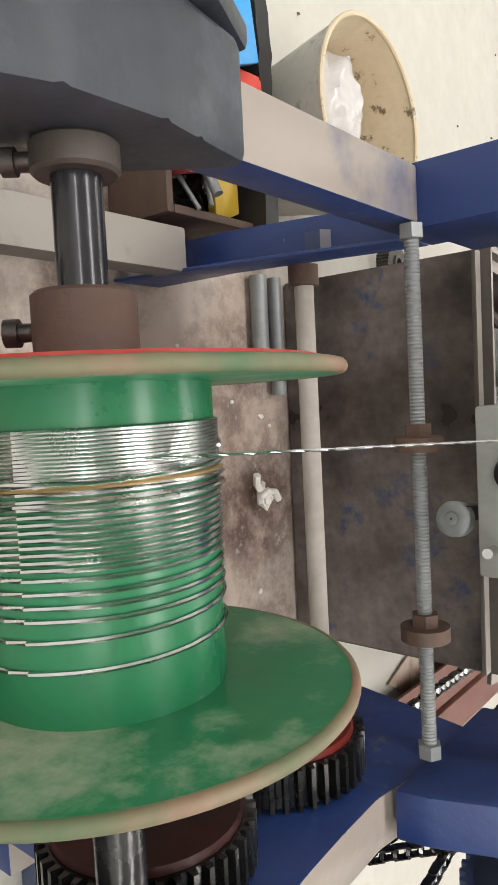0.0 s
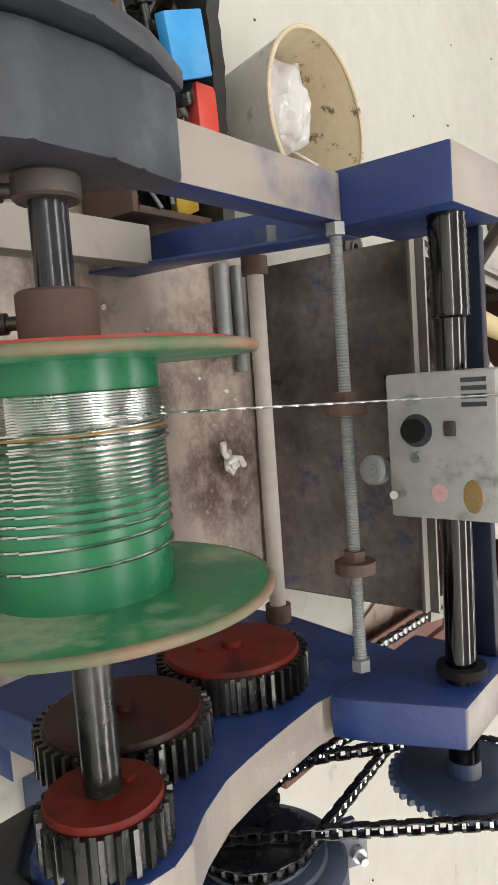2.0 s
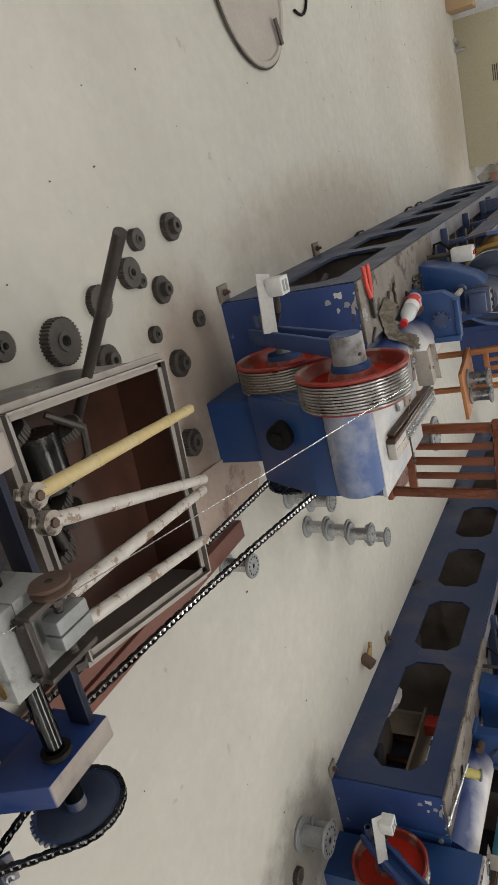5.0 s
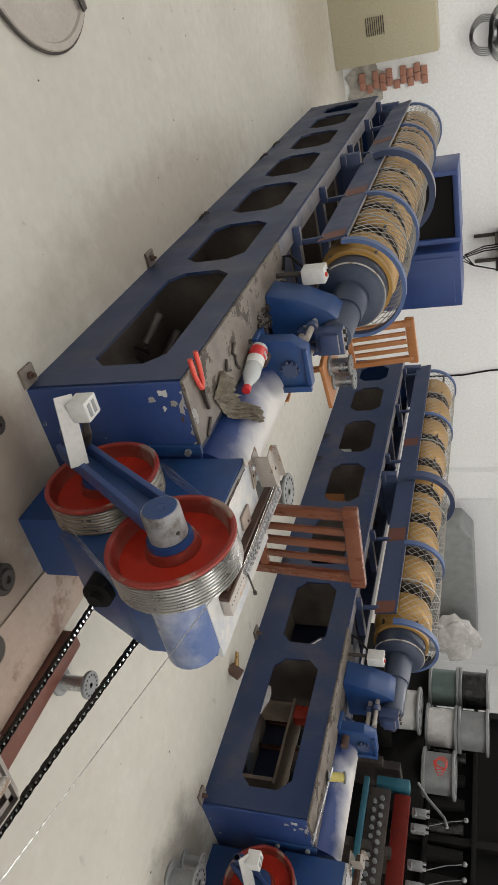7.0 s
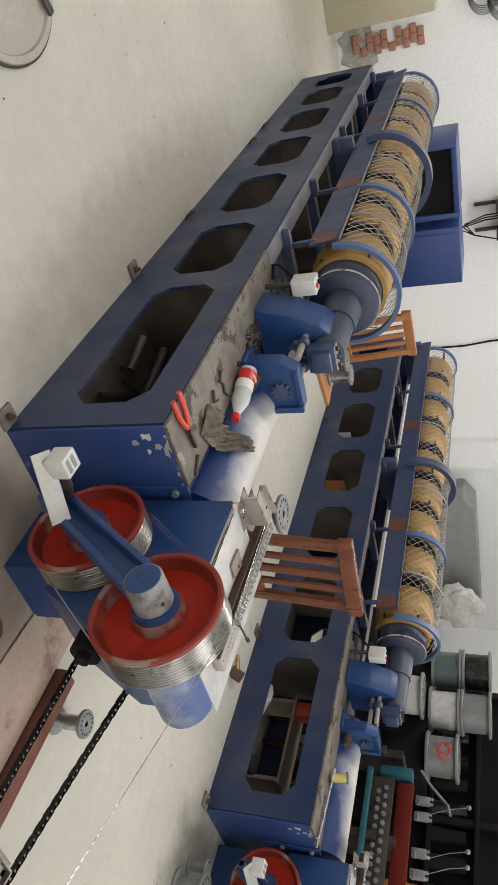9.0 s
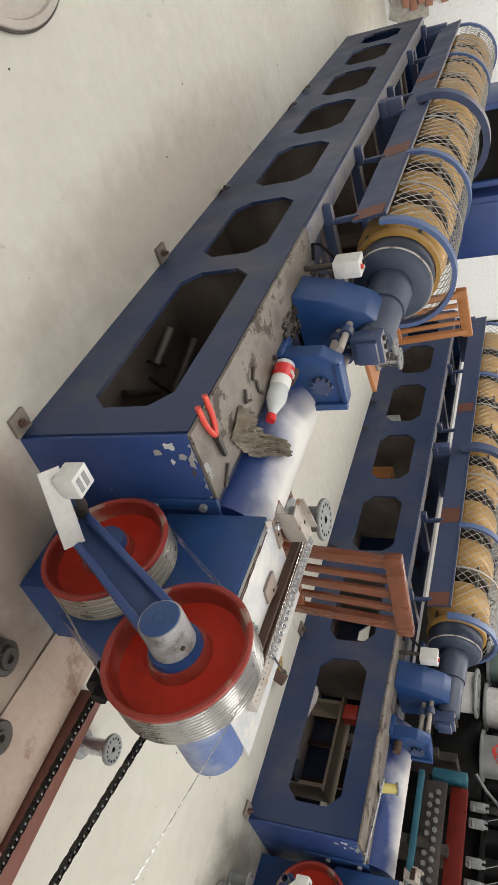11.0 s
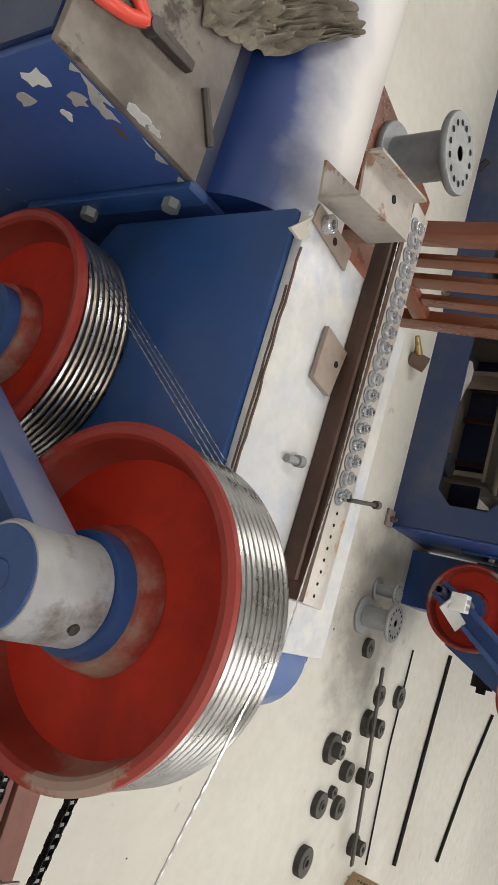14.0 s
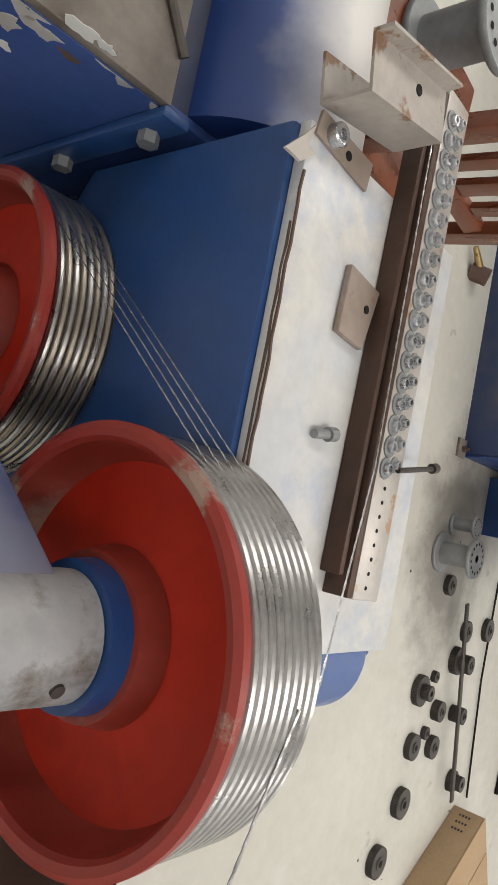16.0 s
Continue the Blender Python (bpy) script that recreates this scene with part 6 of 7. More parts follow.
for g in ((2.784, 1.977, 0.05, 0.024), (2.892, 2.138, 0.05, 0.024), (2.912, 2.318, 0.044, 0.022), (3.079, 2.294, 0.04, 0.022), (3.005, 2.351, 0.022, 0.018), (2.904, 2.506, 0.052, 0.022, 0.026, 0.03), (3.072, 2.422, 0.036, 0.03), (3.011, 2.544, 0.02, 0.018), (3.234, 2.395, 0.03, 0.05), (3.320, 2.135, 0.04, 0.022, 0.028, 0.03), (3.229, 2.698, 0.04, 0.018), (3.447, 2.699, 0.046, 0.02), (3.007, 2.865, 0.036, 0.02), (3.198, 2.586, 0.034, 0.06), (3.175, 2.593, 0.05, 0.025)):
    floor_gear(*g)


def bobbin(x, y, z, r, h, mat="zinc", lab="bright steel bobbin wound with wire standing on the floor", axis=(0, 0, 1), wound=0.55, group="bobbins"):
    t = thing("wire_bobbin", (x, y, z), lab, "bobbin", group)
    q = Matrix.Translation((x, y, z)) @ Vector(axis).to_track_quat("X", "Z").to_matrix().to_4x4()
    for a, b in ((0, 0.1), (0.9, 1.0)):
        bm = BM()
        lathe(bm, [(a * h, r * 0.18), (a * h, r * 0.97), (a * h + 0.02 * h, r), (b * h - 0.02 * h, r), (b * h, r * 0.97), (b * h, r * 0.18)], 40, q)
        f = part("flange", bm, "steel_dull", t)
        if b == 1.0:
            bm = BM()
            for k in range(14):
                c = 2 * math.pi * k / 14
                lathe(bm, [(h + 0.0002, 0.0005), (h + 0.0008, r * 0.085), (h + 0.0009, 0.0005)], 8, q @ Matrix.Translation((0, 0.72 * r * math.cos(c), 0.72 * r * math.sin(c))))
            part("flange_holes", bm, "black", f)
    bm = BM()
    prof = [(0.1 * h, r * 0.3)] + [(0.1 * h + 0.8 * h * k / 24, r * wound * (1 + 0.015 * (k % 2))) for k in range(25)] + [(0.9 * h, r * 0.3)]
    lathe(bm, prof, 40, q)
    part("wire_pack", bm, mat, t, "wound bright wire")
    return t


bobbin(1.605, 2.955, 0, 0.043, 0.115)
for x, y, n in ((1.83, 3.63, 3), (1.63, 3.52, 2), (1.98, 3.86, 2), (2.12, 4.08, 2)):
    for k in range(n):
        bobbin(x + 0.012 * k, y - 0.006 * k, 0.10 * k, 0.048, 0.099)
bobbin(2.90, 2.975, 0, 0.068, 0.13, "steel_dull", "grey steel bobbin standing on the oily floor")
bobbin(2.97, 3.08, 0, 0.04, 0.09, "steel_dull", "small grey bobbin standing on the oily floor")


def wooden_chair(m, mat, lab, group=""):
    """A slat-backed wooden chair, drawn round its own origin: seat 0.26 wide, back at +y."""
    c = thing("wooden_chair", m.translation, lab, "chair", group)
    c.rotation_euler = m.to_euler()

    def piece(name, bm):
        me = bpy.data.meshes.new(name)
        bm.to_mesh(me)
        bm.free()
        smooth(me)
        me.materials.append(M[mat])
        ob = new(name, me)
        ob.parent = c
    for x in (-0.12, 0.12):
        bm = BM()
        bar(bm, (x, 0.12, 0.0), (x, 0.14, 0.46), 0.03, 0.026, 0.003)
        bar(bm, (x, 0.14, 0.46), (x, 0.19, 0.885), 0.034, 0.024, 0.003)
        piece("back_post", bm)
        bm = BM()
        bar(bm, (x, -0.14, 0.0), (x, -0.14, 0.44), 0.03, 0.03, 0.003)
        piece("leg", bm)
        bm = BM()
        bar(bm, (x, -0.125, 0.2), (x, 0.12, 0.2), 0.016, 0.024, 0.002)
        piece("side_rail", bm)
    bm = BM()
    box(bm, -0.15, 0.15, -0.165, 0.16, 0.441, 0.462, 0.004)
    piece("seat", bm)
    bm = BM()
    bar(bm, (-0.15, 0.192, 0.875), (0.15, 0.192, 0.875), 0.03, 0.05, 0.006)
    piece("top_rail", bm)
    bm = BM()
    bar(bm, (-0.104, 0.15, 0.545), (0.104, 0.15, 0.545), 0.02, 0.03, 0.003)
    piece("lower_rail", bm)
    for x in (-0.055, 0.0, 0.055):
        bm = BM()
        bar(bm, (x, 0.152, 0.562), (x, 0.187, 0.848), 0.03 if x == 0 else 0.024, 0.012, 0.002)
        piece("slat", bm)
    return c


wooden_chair(pose(1.50, 3.66, 0, 0, 0, 172), "chair_wood", "red-brown varnished wooden chair with a slatted back")
wooden_chair(pose(1.72, 5.15, 0, 0, 0, 12), "rack_wood", "orange varnished wooden chair with a slatted back")
bobbin(1.47, 3.75, 0.4625, 0.07, 0.13, "steel_dull", "grey steel bobbin standing on the chair's seat", (0, 0, 1), 0.6)
bobbin(1.68, 5.10, 0.4625, 0.055, 0.12, "zinc", "bright steel bobbin standing on the orange chair", (0, 0, 1), 0.7)
bobbin(1.79, 5.14, 0.4625, 0.055, 0.12, "zinc", "bright steel bobbin standing on the orange chair", (0, 0, 1), 0.7)


def guard_and_long_chain():
    g = thing("chain_guard", (1.38, 2.6, 0), "red-brown sheet metal chain guard lying under the long chain", "chain guard")
    bm = BM()
    prism(bm, [(1.40, 1.95), (1.48, 1.95), (1.48, 2.60), (1.41, 2.62)], 0.03, 0.036, "z")
    part("base_sheet", bm, "brown_guard", g)
    bm = BM()
    prism(bm, [(1.95, 0.0), (3.06, 0.0), (3.06, 0.045), (1.95, 0.045)], 1.485, 1.55, bevel=0.004)
    part("side_sheet", bm, "brown_guard", g)
    bm = BM()
    prism(bm, [(1.268, 3.123), (1.235, 2.669), (1.39, 2.25), (1.482, 2.4), (1.482, 3.28), (1.42, 3.35), (1.26, 3.30)], 0.002, 0.006, "z")
    part("primer_sheet", bm, "pink_guard", g)
    chain("long_chain", winder_ob, ((1.62, 0.118, 0.04), (3.14, 0.270, 0.116)), 1.37, 0.0175, 1.45, 0.024)
    bm = BM()
    gear_mesh(bm, 0.114, 42, -0.003, 0.003, 0, 0.06)
    rod(bm, (-0.115, 0, 0), (0.01, 0, 0), 0.02, seg=18)
    bmesh.ops.transform(bm, matrix=Matrix.Translation((1.37, 3.14, 0.270)), verts=bm.verts)
    part("chain_wheel", bm, "gear_dark", box_ob, "black chain wheel")


guard_and_long_chain()


def bed_top_things():
    z = TOP + 0.0125
    # pliers
    p = thing("pliers", (0.85, 3.437, z), "pliers with red plastic handles on the dusty bed top", "pliers")
    for s, ey in ((1, 3.455), (-1, 3.408)):
        bm = BM()
        tube(bm, [(0.848, 3.437 - s * 0.003, z + 0.009), (0.825, 3.437 + s * 0.013, z + 0.009), (0.79, 3.434 + s * 0.022, z + 0.009), (0.735, ey, z + 0.009)], 0.0075, 10)
        part("handle", bm, "red_plastic", p, "red plastic handle")
        bm = BM()
        bar(bm, (0.84, 3.438 + s * 0.004, z + 0.009), (0.916, 3.445 + s * 0.002, z + 0.009), 0.009, 0.012, 0.002)
        part("jaw", bm, "dark_iron", p)
    bm = BM()
    rod(bm, (0.853, 3.438, z + 0.003), (0.853, 3.438, z + 0.018), 0.009, seg=16)
    part("pivot", bm, "dark_iron", p)
    # bottle on its side
    a, b = Vector((1.005, 3.69, z + 0.032)), Vector((0.957, 3.90, z + 0.032))
    d = (b - a).normalized()
    q = Matrix.Translation(a) @ d.to_track_quat("X", "Z").to_matrix().to_4x4()
    bt = thing("drink_bottle", a, "clear drink bottle with red cap and label lying on its side", "bottle")
    bm = BM()
    lathe(bm, [(0.018, 0.012), (0.03, 0.0125), (0.05, 0.02), (0.075, 0.029), (0.095, 0.0305), (0.11, 0.029), (0.125, 0.030), (0.185, 0.030), (0.2, 0.031), (0.213, 0.029), (0.217, 0.02), (0.215, 0.001)], 36, q)
    part("body", bm, "clear", bt, "clear plastic body")
    bm = BM()
    lathe(bm, [(0.0, 0.001), (0.0, 0.0135), (0.002, 0.0145), (0.02, 0.0145), (0.02, 0.011)], 28, q)
    part("cap", bm, "label", bt, "red screw cap")
    bm = BM()
    lathe(bm, [(0.155, 0.0312), (0.198, 0.0316)], 36, q)
    part("red_label", bm, "label", bt, "red label")
    bm = BM()
    lathe(bm, [(0.12, 0.0303), (0.1545, 0.0311)], 36, q)
    part("white_label", bm, "white", bt, "white label")
    bm = BM()
    for k in range(5):
        for off in (0, 0.008):
            box(bm, 0.168 + off, 0.173 + off, -0.014 + 0.006 * k, -0.010 + 0.006 * k, 0.0285, 0.0325)
    bmesh.ops.transform(bm, matrix=q, verts=bm.verts)
    part("print_bars", bm, "white", bt)
    # rag, thrown over the cover tube, in folds
    bm = BM()
    r = bmesh.ops.create_grid(bm, x_segments=90, y_segments=44, size=0.5)
    near = ((0, 3.60), (0.17, 3.504), (0.39, 3.526), (0.65, 3.554), (1, 3.632))
    far = ((0, 3.605), (0.13, 3.62), (0.38, 3.642), (0.70, 3.658), (1, 3.64))

    def along(line, u):
        for (a, p), (b, q) in zip(line, line[1:]):
            if u <= b:
                return p + (q - p) * (u - a) / (b - a)
        return line[-1][1]
    for v in r["verts"]:
        u, w = v.co.x + 0.5, v.co.y + 0.5
        x = 0.88 + 0.21 * u
        jag = 0.012 * noise.noise(Vector((u * 9, w * 2, 1)))
        y = along(near, u) + (along(far, u) - along(near, u)) * w + jag
        fold = abs(noise.noise(Vector((u * 4.5 + w * 2, w * 5 + u * 3, 3)))) + 0.6 * abs(noise.noise(Vector((u * 10 - w * 4, w * 11, 7)))) + 0.2 * noise.noise(Vector((u * 25, w * 22, 2)))
        base = z + 0.001
        if abs(x - 1.14) < 0.125:
            base = max(base, 0.47 + math.sqrt(0.1275 ** 2 - (x - 1.14) ** 2))
        v.co = Vector((x, y, base + 0.004 + 0.058 * fold * min(1, 6 * min(w, 1 - w) + 0.15) * min(1, 3 * (1 - u) + 0.25, 6 * u + 0.2)))
    bmesh.ops.solidify(bm, geom=bm.faces, thickness=0.002)
    solid("rag", bm, "rag", (0.985, 3.56, z), "crumpled oily grey rag thrown over the cover tube", "rag")
    # hooks of wire and nuts
    for pts in ([(0.86, 3.75, z + 0.005), (0.88, 3.72, z + 0.006), (0.90, 3.74, z + 0.005), (0.93, 3.735, z + 0.005), (0.95, 3.75, z + 0.005)], [(0.87, 3.66, z + 0.006), (0.90, 3.64, z + 0.007), (0.915, 3.67, z + 0.006)], [(0.95, 3.45, z + 0.003), (0.985, 3.40, z + 0.003)]):
        bm = BM()
        tube(bm, pts, 0.005, 8)
        solid("iron_hook", bm, "dark_iron", pts[0], "bent dark iron hook on the dusty top", "hook", "hooks on the bed")
    bm = BM()
    lathe(bm, [(0, 0.004), (0, 0.009), (0.008, 0.009), (0.008, 0.004)], 16, Matrix.Translation((0.93, 3.9, z)) @ Matrix.Rotation(radians(-90), 4, "Y"))
    solid("steel_nut", bm, "dark_iron", (0.93, 3.9, z), "dark steel nut on the bed top", "nut")
    rnd = random.Random(3)
    bm = BM()
    for k in range(60):
        x, y = rnd.uniform(0.90, 0.99), rnd.uniform(4.0, 4.5)
        blob(bm, (x, y, z + 0.006), rnd.uniform(0.004, 0.014), (1, 1, 0.7), 0.4, 5, 1)
    solid("grease_crumbs", bm, "dark_iron", (0.95, 4.2, z), "crumbs of grease and swarf on the bed top", "swarf", kind="stuff")


bed_top_things()


def second_bed_things():
    z = TOP + 0.0125
    bx, by = DX.x, DX.y
    bobbin(3.10, 3.62, z, 0.028, 0.09, "yellow_spool", "pale yellow plastic spool on the second bed", (0.3, 0.25, 0.9), 0.75)
    bm = BM()
    rod(bm, (3.06, 3.28, z + 0.005), (3.09, 3.66, z + 0.02), 0.006, seg=12)
    solid("thin_rod", bm, "zinc", (3.06, 3.28, z), "thin bright steel rod on the second bed", "rod")
    # scraps seen inside the bed through its openings
    bm = BM()
    box(bm, 3.22, 3.29, 3.99, 4.07, 0.2355, 0.31, 0.003)
    solid("red_carton", bm, "red_plastic", (3.25, 4.03, 0.2355), "red carton standing on a board inside the bed", "carton")
    bm = BM()
    box(bm, 3.2, 3.4, 3.6, 4.1, 0.22, 0.235, 0.002)
    for y in (3.62, 4.06):
        box(bm, 3.22, 3.38, y, y + 0.02, 0.021, 0.22)
    solid("board", bm, "wood_pale", (3.3, 3.85, 0.021), "pale wooden board on two battens inside the bed", "board")
    bm = BM()
    blob(bm, (3.06, 3.98, 0.07), 0.075, (0.8, 1.4, 0.65), 0.55, 7, 3)
    solid("plastic_bag", bm, "bag", (3.06, 3.98, 0.021), "crumpled clear plastic bag inside the bed", "bag")
    bm = BM()
    rod(bm, (3.08, 3.62, 0.021), (3.08, 3.62, 0.13), 0.045, 0.05, seg=28)
    solid("grey_pot", bm, "grey_cast", (3.08, 3.62, 0.021), "dark grey pot inside the bed", "pot")
    for y, h, mat, nm, lab in ((5.72, 0.2, "rack_wood", "wood_block", "pale wooden block inside the bed"), (6.3, 0.16, "white_box", "white_drum", "white drum inside the bed")):
        bm = BM()
        box(bm, 3.15, 3.27, y, y + 0.12, 0.021, 0.021 + h, 0.004)
        solid(nm, bm, mat, (3.2, y, 0.021), lab, nm.split("_")[1])
    # scrap inside the first bed
    rnd = random.Random(12)
    for k in range(7):
        x, y = rnd.uniform(0.86, 1.05), rnd.uniform(3.6, 4.15)
        bm = BM()
        rod(bm, (x, y, 0.035 + 0.02 * k), (x + rnd.uniform(-0.1, 0.15), y + rnd.uniform(0.05, 0.2), 0.04 + 0.025 * k), rnd.uniform(0.006, 0.02), seg=14)
        solid("scrap_rod", bm, "dark_iron", (x, y, 0.03), "dark scrap rod inside the bed", "rod", "scrap inside the bed")


second_bed_things()


def beyond():
    # beige cabinet at the back wall, exposed brick behind it
    c = thing("control_cabinet", (0.3, 8.85, 0), "beige metal control cabinet with vent slots", "cabinet")
    bm = BM()
    box(bm, -0.62, 0.68, 8.72, 9.04, 0.0, 0.88, 0.005)
    part("body", bm, "beige", c)
    for cx in (-0.1, 0.4):
        for k in range(9):
            bm = BM()
            box(bm, cx - 0.07, cx + 0.07, 8.716, 8.7195, 0.30 + 0.018 * k, 0.307 + 0.018 * k)
            part("vent_slot", bm, "dark_iron", c)
    bm = BM()
    for r in range(2, 12):
        for k in range(2):
            off = 0.06 if r % 2 else 0
            x = 0.775 + 0.075 * k + 0.5 * off + 0.03 * noise.noise(Vector((r, k, 2)))
            if noise.noise(Vector((r * 0.8, k * 0.9, 5))) > -0.25:
                box(bm, x, x + 0.072, 9.03, 9.06, 0.02 + 0.062 * r, 0.074 + 0.062 * r, 0.003)
    part("broken_bricks", bm, "brick", None, "")
    tagged(bpy.data.objects["broken_bricks"], "patch of broken red brick at the foot of the wall", "brick patch", kind="structure")
    rnd = random.Random(31)
    bm = BM()
    prism(bm, [(0.88 + 0.22 * q * math.cos(a), 0.2 + 0.2 * q * math.sin(a)) for a, q in [(2 * math.pi * i / 22, rnd.uniform(0.75, 1.05)) for i in range(22)]], 9.042, 9.0498, "y")
    tagged(part("plaster_patch", bm, "rough_plaster"), "rough dirty grey plaster patch at the wall's foot", "plaster patch", kind="structure")
    bm = BM()
    box(bm, -0.92, -0.66, 8.45, 8.7, 0.0, 0.22, 0.004)
    solid("cardboard_box", bm, "card", (-0.79, 8.57, 0), "brown cardboard box on the floor by the cabinet", "box")
    bm = BM()
    rod(bm, (-0.45, 8.62, 0.02), (-0.42, 8.70, 0.02), 0.02, seg=14)
    rod(bm, (-0.36, 8.66, 0.0), (-0.36, 8.66, 0.09), 0.016, seg=12)
    solid("pipe_end", bm, "zinc", (-0.43, 8.66, 0), "short pipe end on the floor by the cabinet", "pipe")
    # blue electric cabinet behind the first machine
    c = thing("blue_cabinet", (2.12, 7.5, 0), "dark blue electric cabinet with an open top panel", "cabinet")
    bm = BM()
    box(bm, 1.9, 2.35, 7.25, 7.75, 0.0, 1.05, 0.006)
    part("body", bm, "blue_bright", c)
    bm = BM()
    box(bm, 1.94, 2.31, 7.24, 7.249, 0.1, 1.0, 0.003)
    part("door", bm, "blue_bright", c)
    # open-fronted half of the cabinet: frame and a black block for its shaded inside
    c2 = thing("open_cabinet", (1.56, 7.5, 0), "blue cabinet frame round a black block standing in for its shaded inside", "cabinet")
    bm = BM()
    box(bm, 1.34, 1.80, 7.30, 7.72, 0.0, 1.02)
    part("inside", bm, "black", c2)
    for q in ((1.30, 1.339, 7.27, 7.74, 0.0, 1.06), (1.801, 1.84, 7.27, 7.74, 0.0, 1.06), (1.3395, 1.8005, 7.27, 7.74, 1.0205, 1.06), (1.3395, 1.8005, 7.27, 7.299, 0.40, 0.44)):
        bm = BM()
        box(bm, *q, 0.003)
        part("frame_bar", bm, "blue_bright", c2)
    # cable loops on the wall
    for x, z, r in ((0.66, 1.25, 0.1), (0.72, 1.42, 0.12), (0.62, 1.45, 0.14)):
        bm = BM()
        for k in range(5):
            tube(bm, [(x + (r + 0.014 * k) * math.cos(a), 9.02 - 0.012 * k, z + (r + 0.006 * k) * math.sin(a)) for a in [2 * math.pi * i / 40 for i in range(40)]], 0.0032, 6, True)
        solid("cable_coil", bm, "black", (x, 9.02, z), "loops of black cable on the wall", "cable", "cables on the wall")
    bm = BM()
    tube(bm, [(3.99, 9.03, 0.0), (3.99, 9.035, 0.93), (3.95, 9.035, 1.2), (3.93, 9.035, 1.6), (3.96, 9.035, 2.4)], 0.01, 6)
    solid("wall_cable", bm, "black", (3.99, 9.03, 0.0), "black cable rising to the wall", "cable")
    # wall pilaster
    bm = BM()
    box(bm, 5.3, 5.7, 8.95, 9.049, 0, ZC)
    tagged(part("pilaster", bm, "wall"), "white plastered pilaster", "pilaster", kind="structure")
    # stack of large wire spools on a dark stand beyond the second machine
    for x, y, z, h, mat in ((4.42, 5.17, 0.80, 0.21, "teal_wire"), (4.42, 5.17, 1.012, 0.20, "gear_dark"), (4.42, 4.84, 0.80, 0.21, "bag"), (4.42, 4.84, 1.012, 0.20, "steel_dull"), (4.42, 4.50, 0.80, 0.21, "steel_dull"), (4.20, 4.80, 0.5905, 0.19, "white_box")):
        bobbin(x, y, z, 0.155, h, mat, "large wire spool stacked on the dark stand", (0, 0, 1), 0.82, "stacked spools")
    # Base, posts and sheets are black to stand in for the dim light here.
    s = thing("machine_stand", (4.5, 4.2, 0), "cluttered twisting machine, coloured black for the dim light, with thread guides and spindles", "twisting machine")
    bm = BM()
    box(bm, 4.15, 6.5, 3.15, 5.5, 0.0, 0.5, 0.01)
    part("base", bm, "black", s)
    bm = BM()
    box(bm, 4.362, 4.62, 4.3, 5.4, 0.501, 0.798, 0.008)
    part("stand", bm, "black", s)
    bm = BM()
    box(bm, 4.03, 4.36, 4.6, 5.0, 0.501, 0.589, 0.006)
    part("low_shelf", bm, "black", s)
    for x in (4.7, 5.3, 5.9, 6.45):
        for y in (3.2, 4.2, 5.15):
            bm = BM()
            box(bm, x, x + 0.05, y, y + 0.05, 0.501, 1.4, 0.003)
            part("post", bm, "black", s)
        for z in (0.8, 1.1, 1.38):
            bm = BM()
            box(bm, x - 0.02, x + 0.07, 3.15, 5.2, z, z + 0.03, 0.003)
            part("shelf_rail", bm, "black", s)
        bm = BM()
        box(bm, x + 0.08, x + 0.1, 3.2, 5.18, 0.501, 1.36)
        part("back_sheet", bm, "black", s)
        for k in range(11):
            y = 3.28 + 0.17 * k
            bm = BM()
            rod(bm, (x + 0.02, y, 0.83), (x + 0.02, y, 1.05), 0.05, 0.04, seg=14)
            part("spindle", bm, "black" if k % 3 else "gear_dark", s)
    bm = BM()
    box(bm, 3.985, 4.03, 3.15, 4.08, 0.70, 0.79, 0.003)
    part("red_rail", bm, "gear_face", s, "dark red channel rail")
    bm = BM()
    box(bm, 3.93, 3.96, 3.15, 4.07, 0.565, 0.685, 0.003)
    pp = part("roller_plate", bm, "dark_iron", s, "dark plate with two rows of bright rollers")
    for k in range(11):
        for z, dy in ((0.605, 0.0), (0.645, 0.025)):
            bm = BM()
            y = 3.48 + 0.05 * k + dy
            rod(bm, (3.93, y, z), (3.915, y, z), 0.013, seg=14)
            rod(bm, (3.915, y, z), (3.908, y, z), 0.006, seg=10)
            part("roller", bm, "steel_dull", pp)
    bm = BM()
    box(bm, 3.86, 3.9, 3.4, 4.09, 0.535, 0.565, 0.003)
    part("teal_rail", bm, "teal", s, "teal channel")
    bm = BM()
    box(bm, 3.94, 4.02, 4.095, 4.15, 0.595, 0.785, 0.003)
    part("teal_block", bm, "teal", s, "teal cross piece")
    # paired wire clamps with their tension arms
    for y in (3.62, 3.73, 3.93, 4.02):
        bm = BM()
        box(bm, 4.035, 4.075, y - 0.022, y + 0.022, 0.80, 0.88, 0.004)
        rod(bm, (4.03, y, 0.82), (3.99, y - 0.05, 0.83), 0.006, seg=10)
        cl = part("wire_clamp", bm, "steel_dull", s, "grey wire clamp")
        bm = BM()
        for dy in (-0.015, 0.015):
            rod(bm, (4.05, y + dy, 0.88), (4.05, y + dy, 0.90), 0.009, seg=10)
        part("clamp_knob", bm, "zinc", cl)
    for y, z in ((3.68, 1.1), (3.76, 1.1), (4.0, 1.1)):
        bm = BM()
        tube(bm, [(4.05, y - 0.05, 0.89), (4.06, y, 1.0), (4.05, y + 0.02, z)], 0.0025, 6)
        bmesh.ops.create_icosphere(bm, subdivisions=2, radius=0.014, matrix=Matrix.Translation((4.05, y + 0.02, z)))
        part("tension_arm", bm, "steel_dull", s, "thin tension arm with a round end")
    bm = BM()
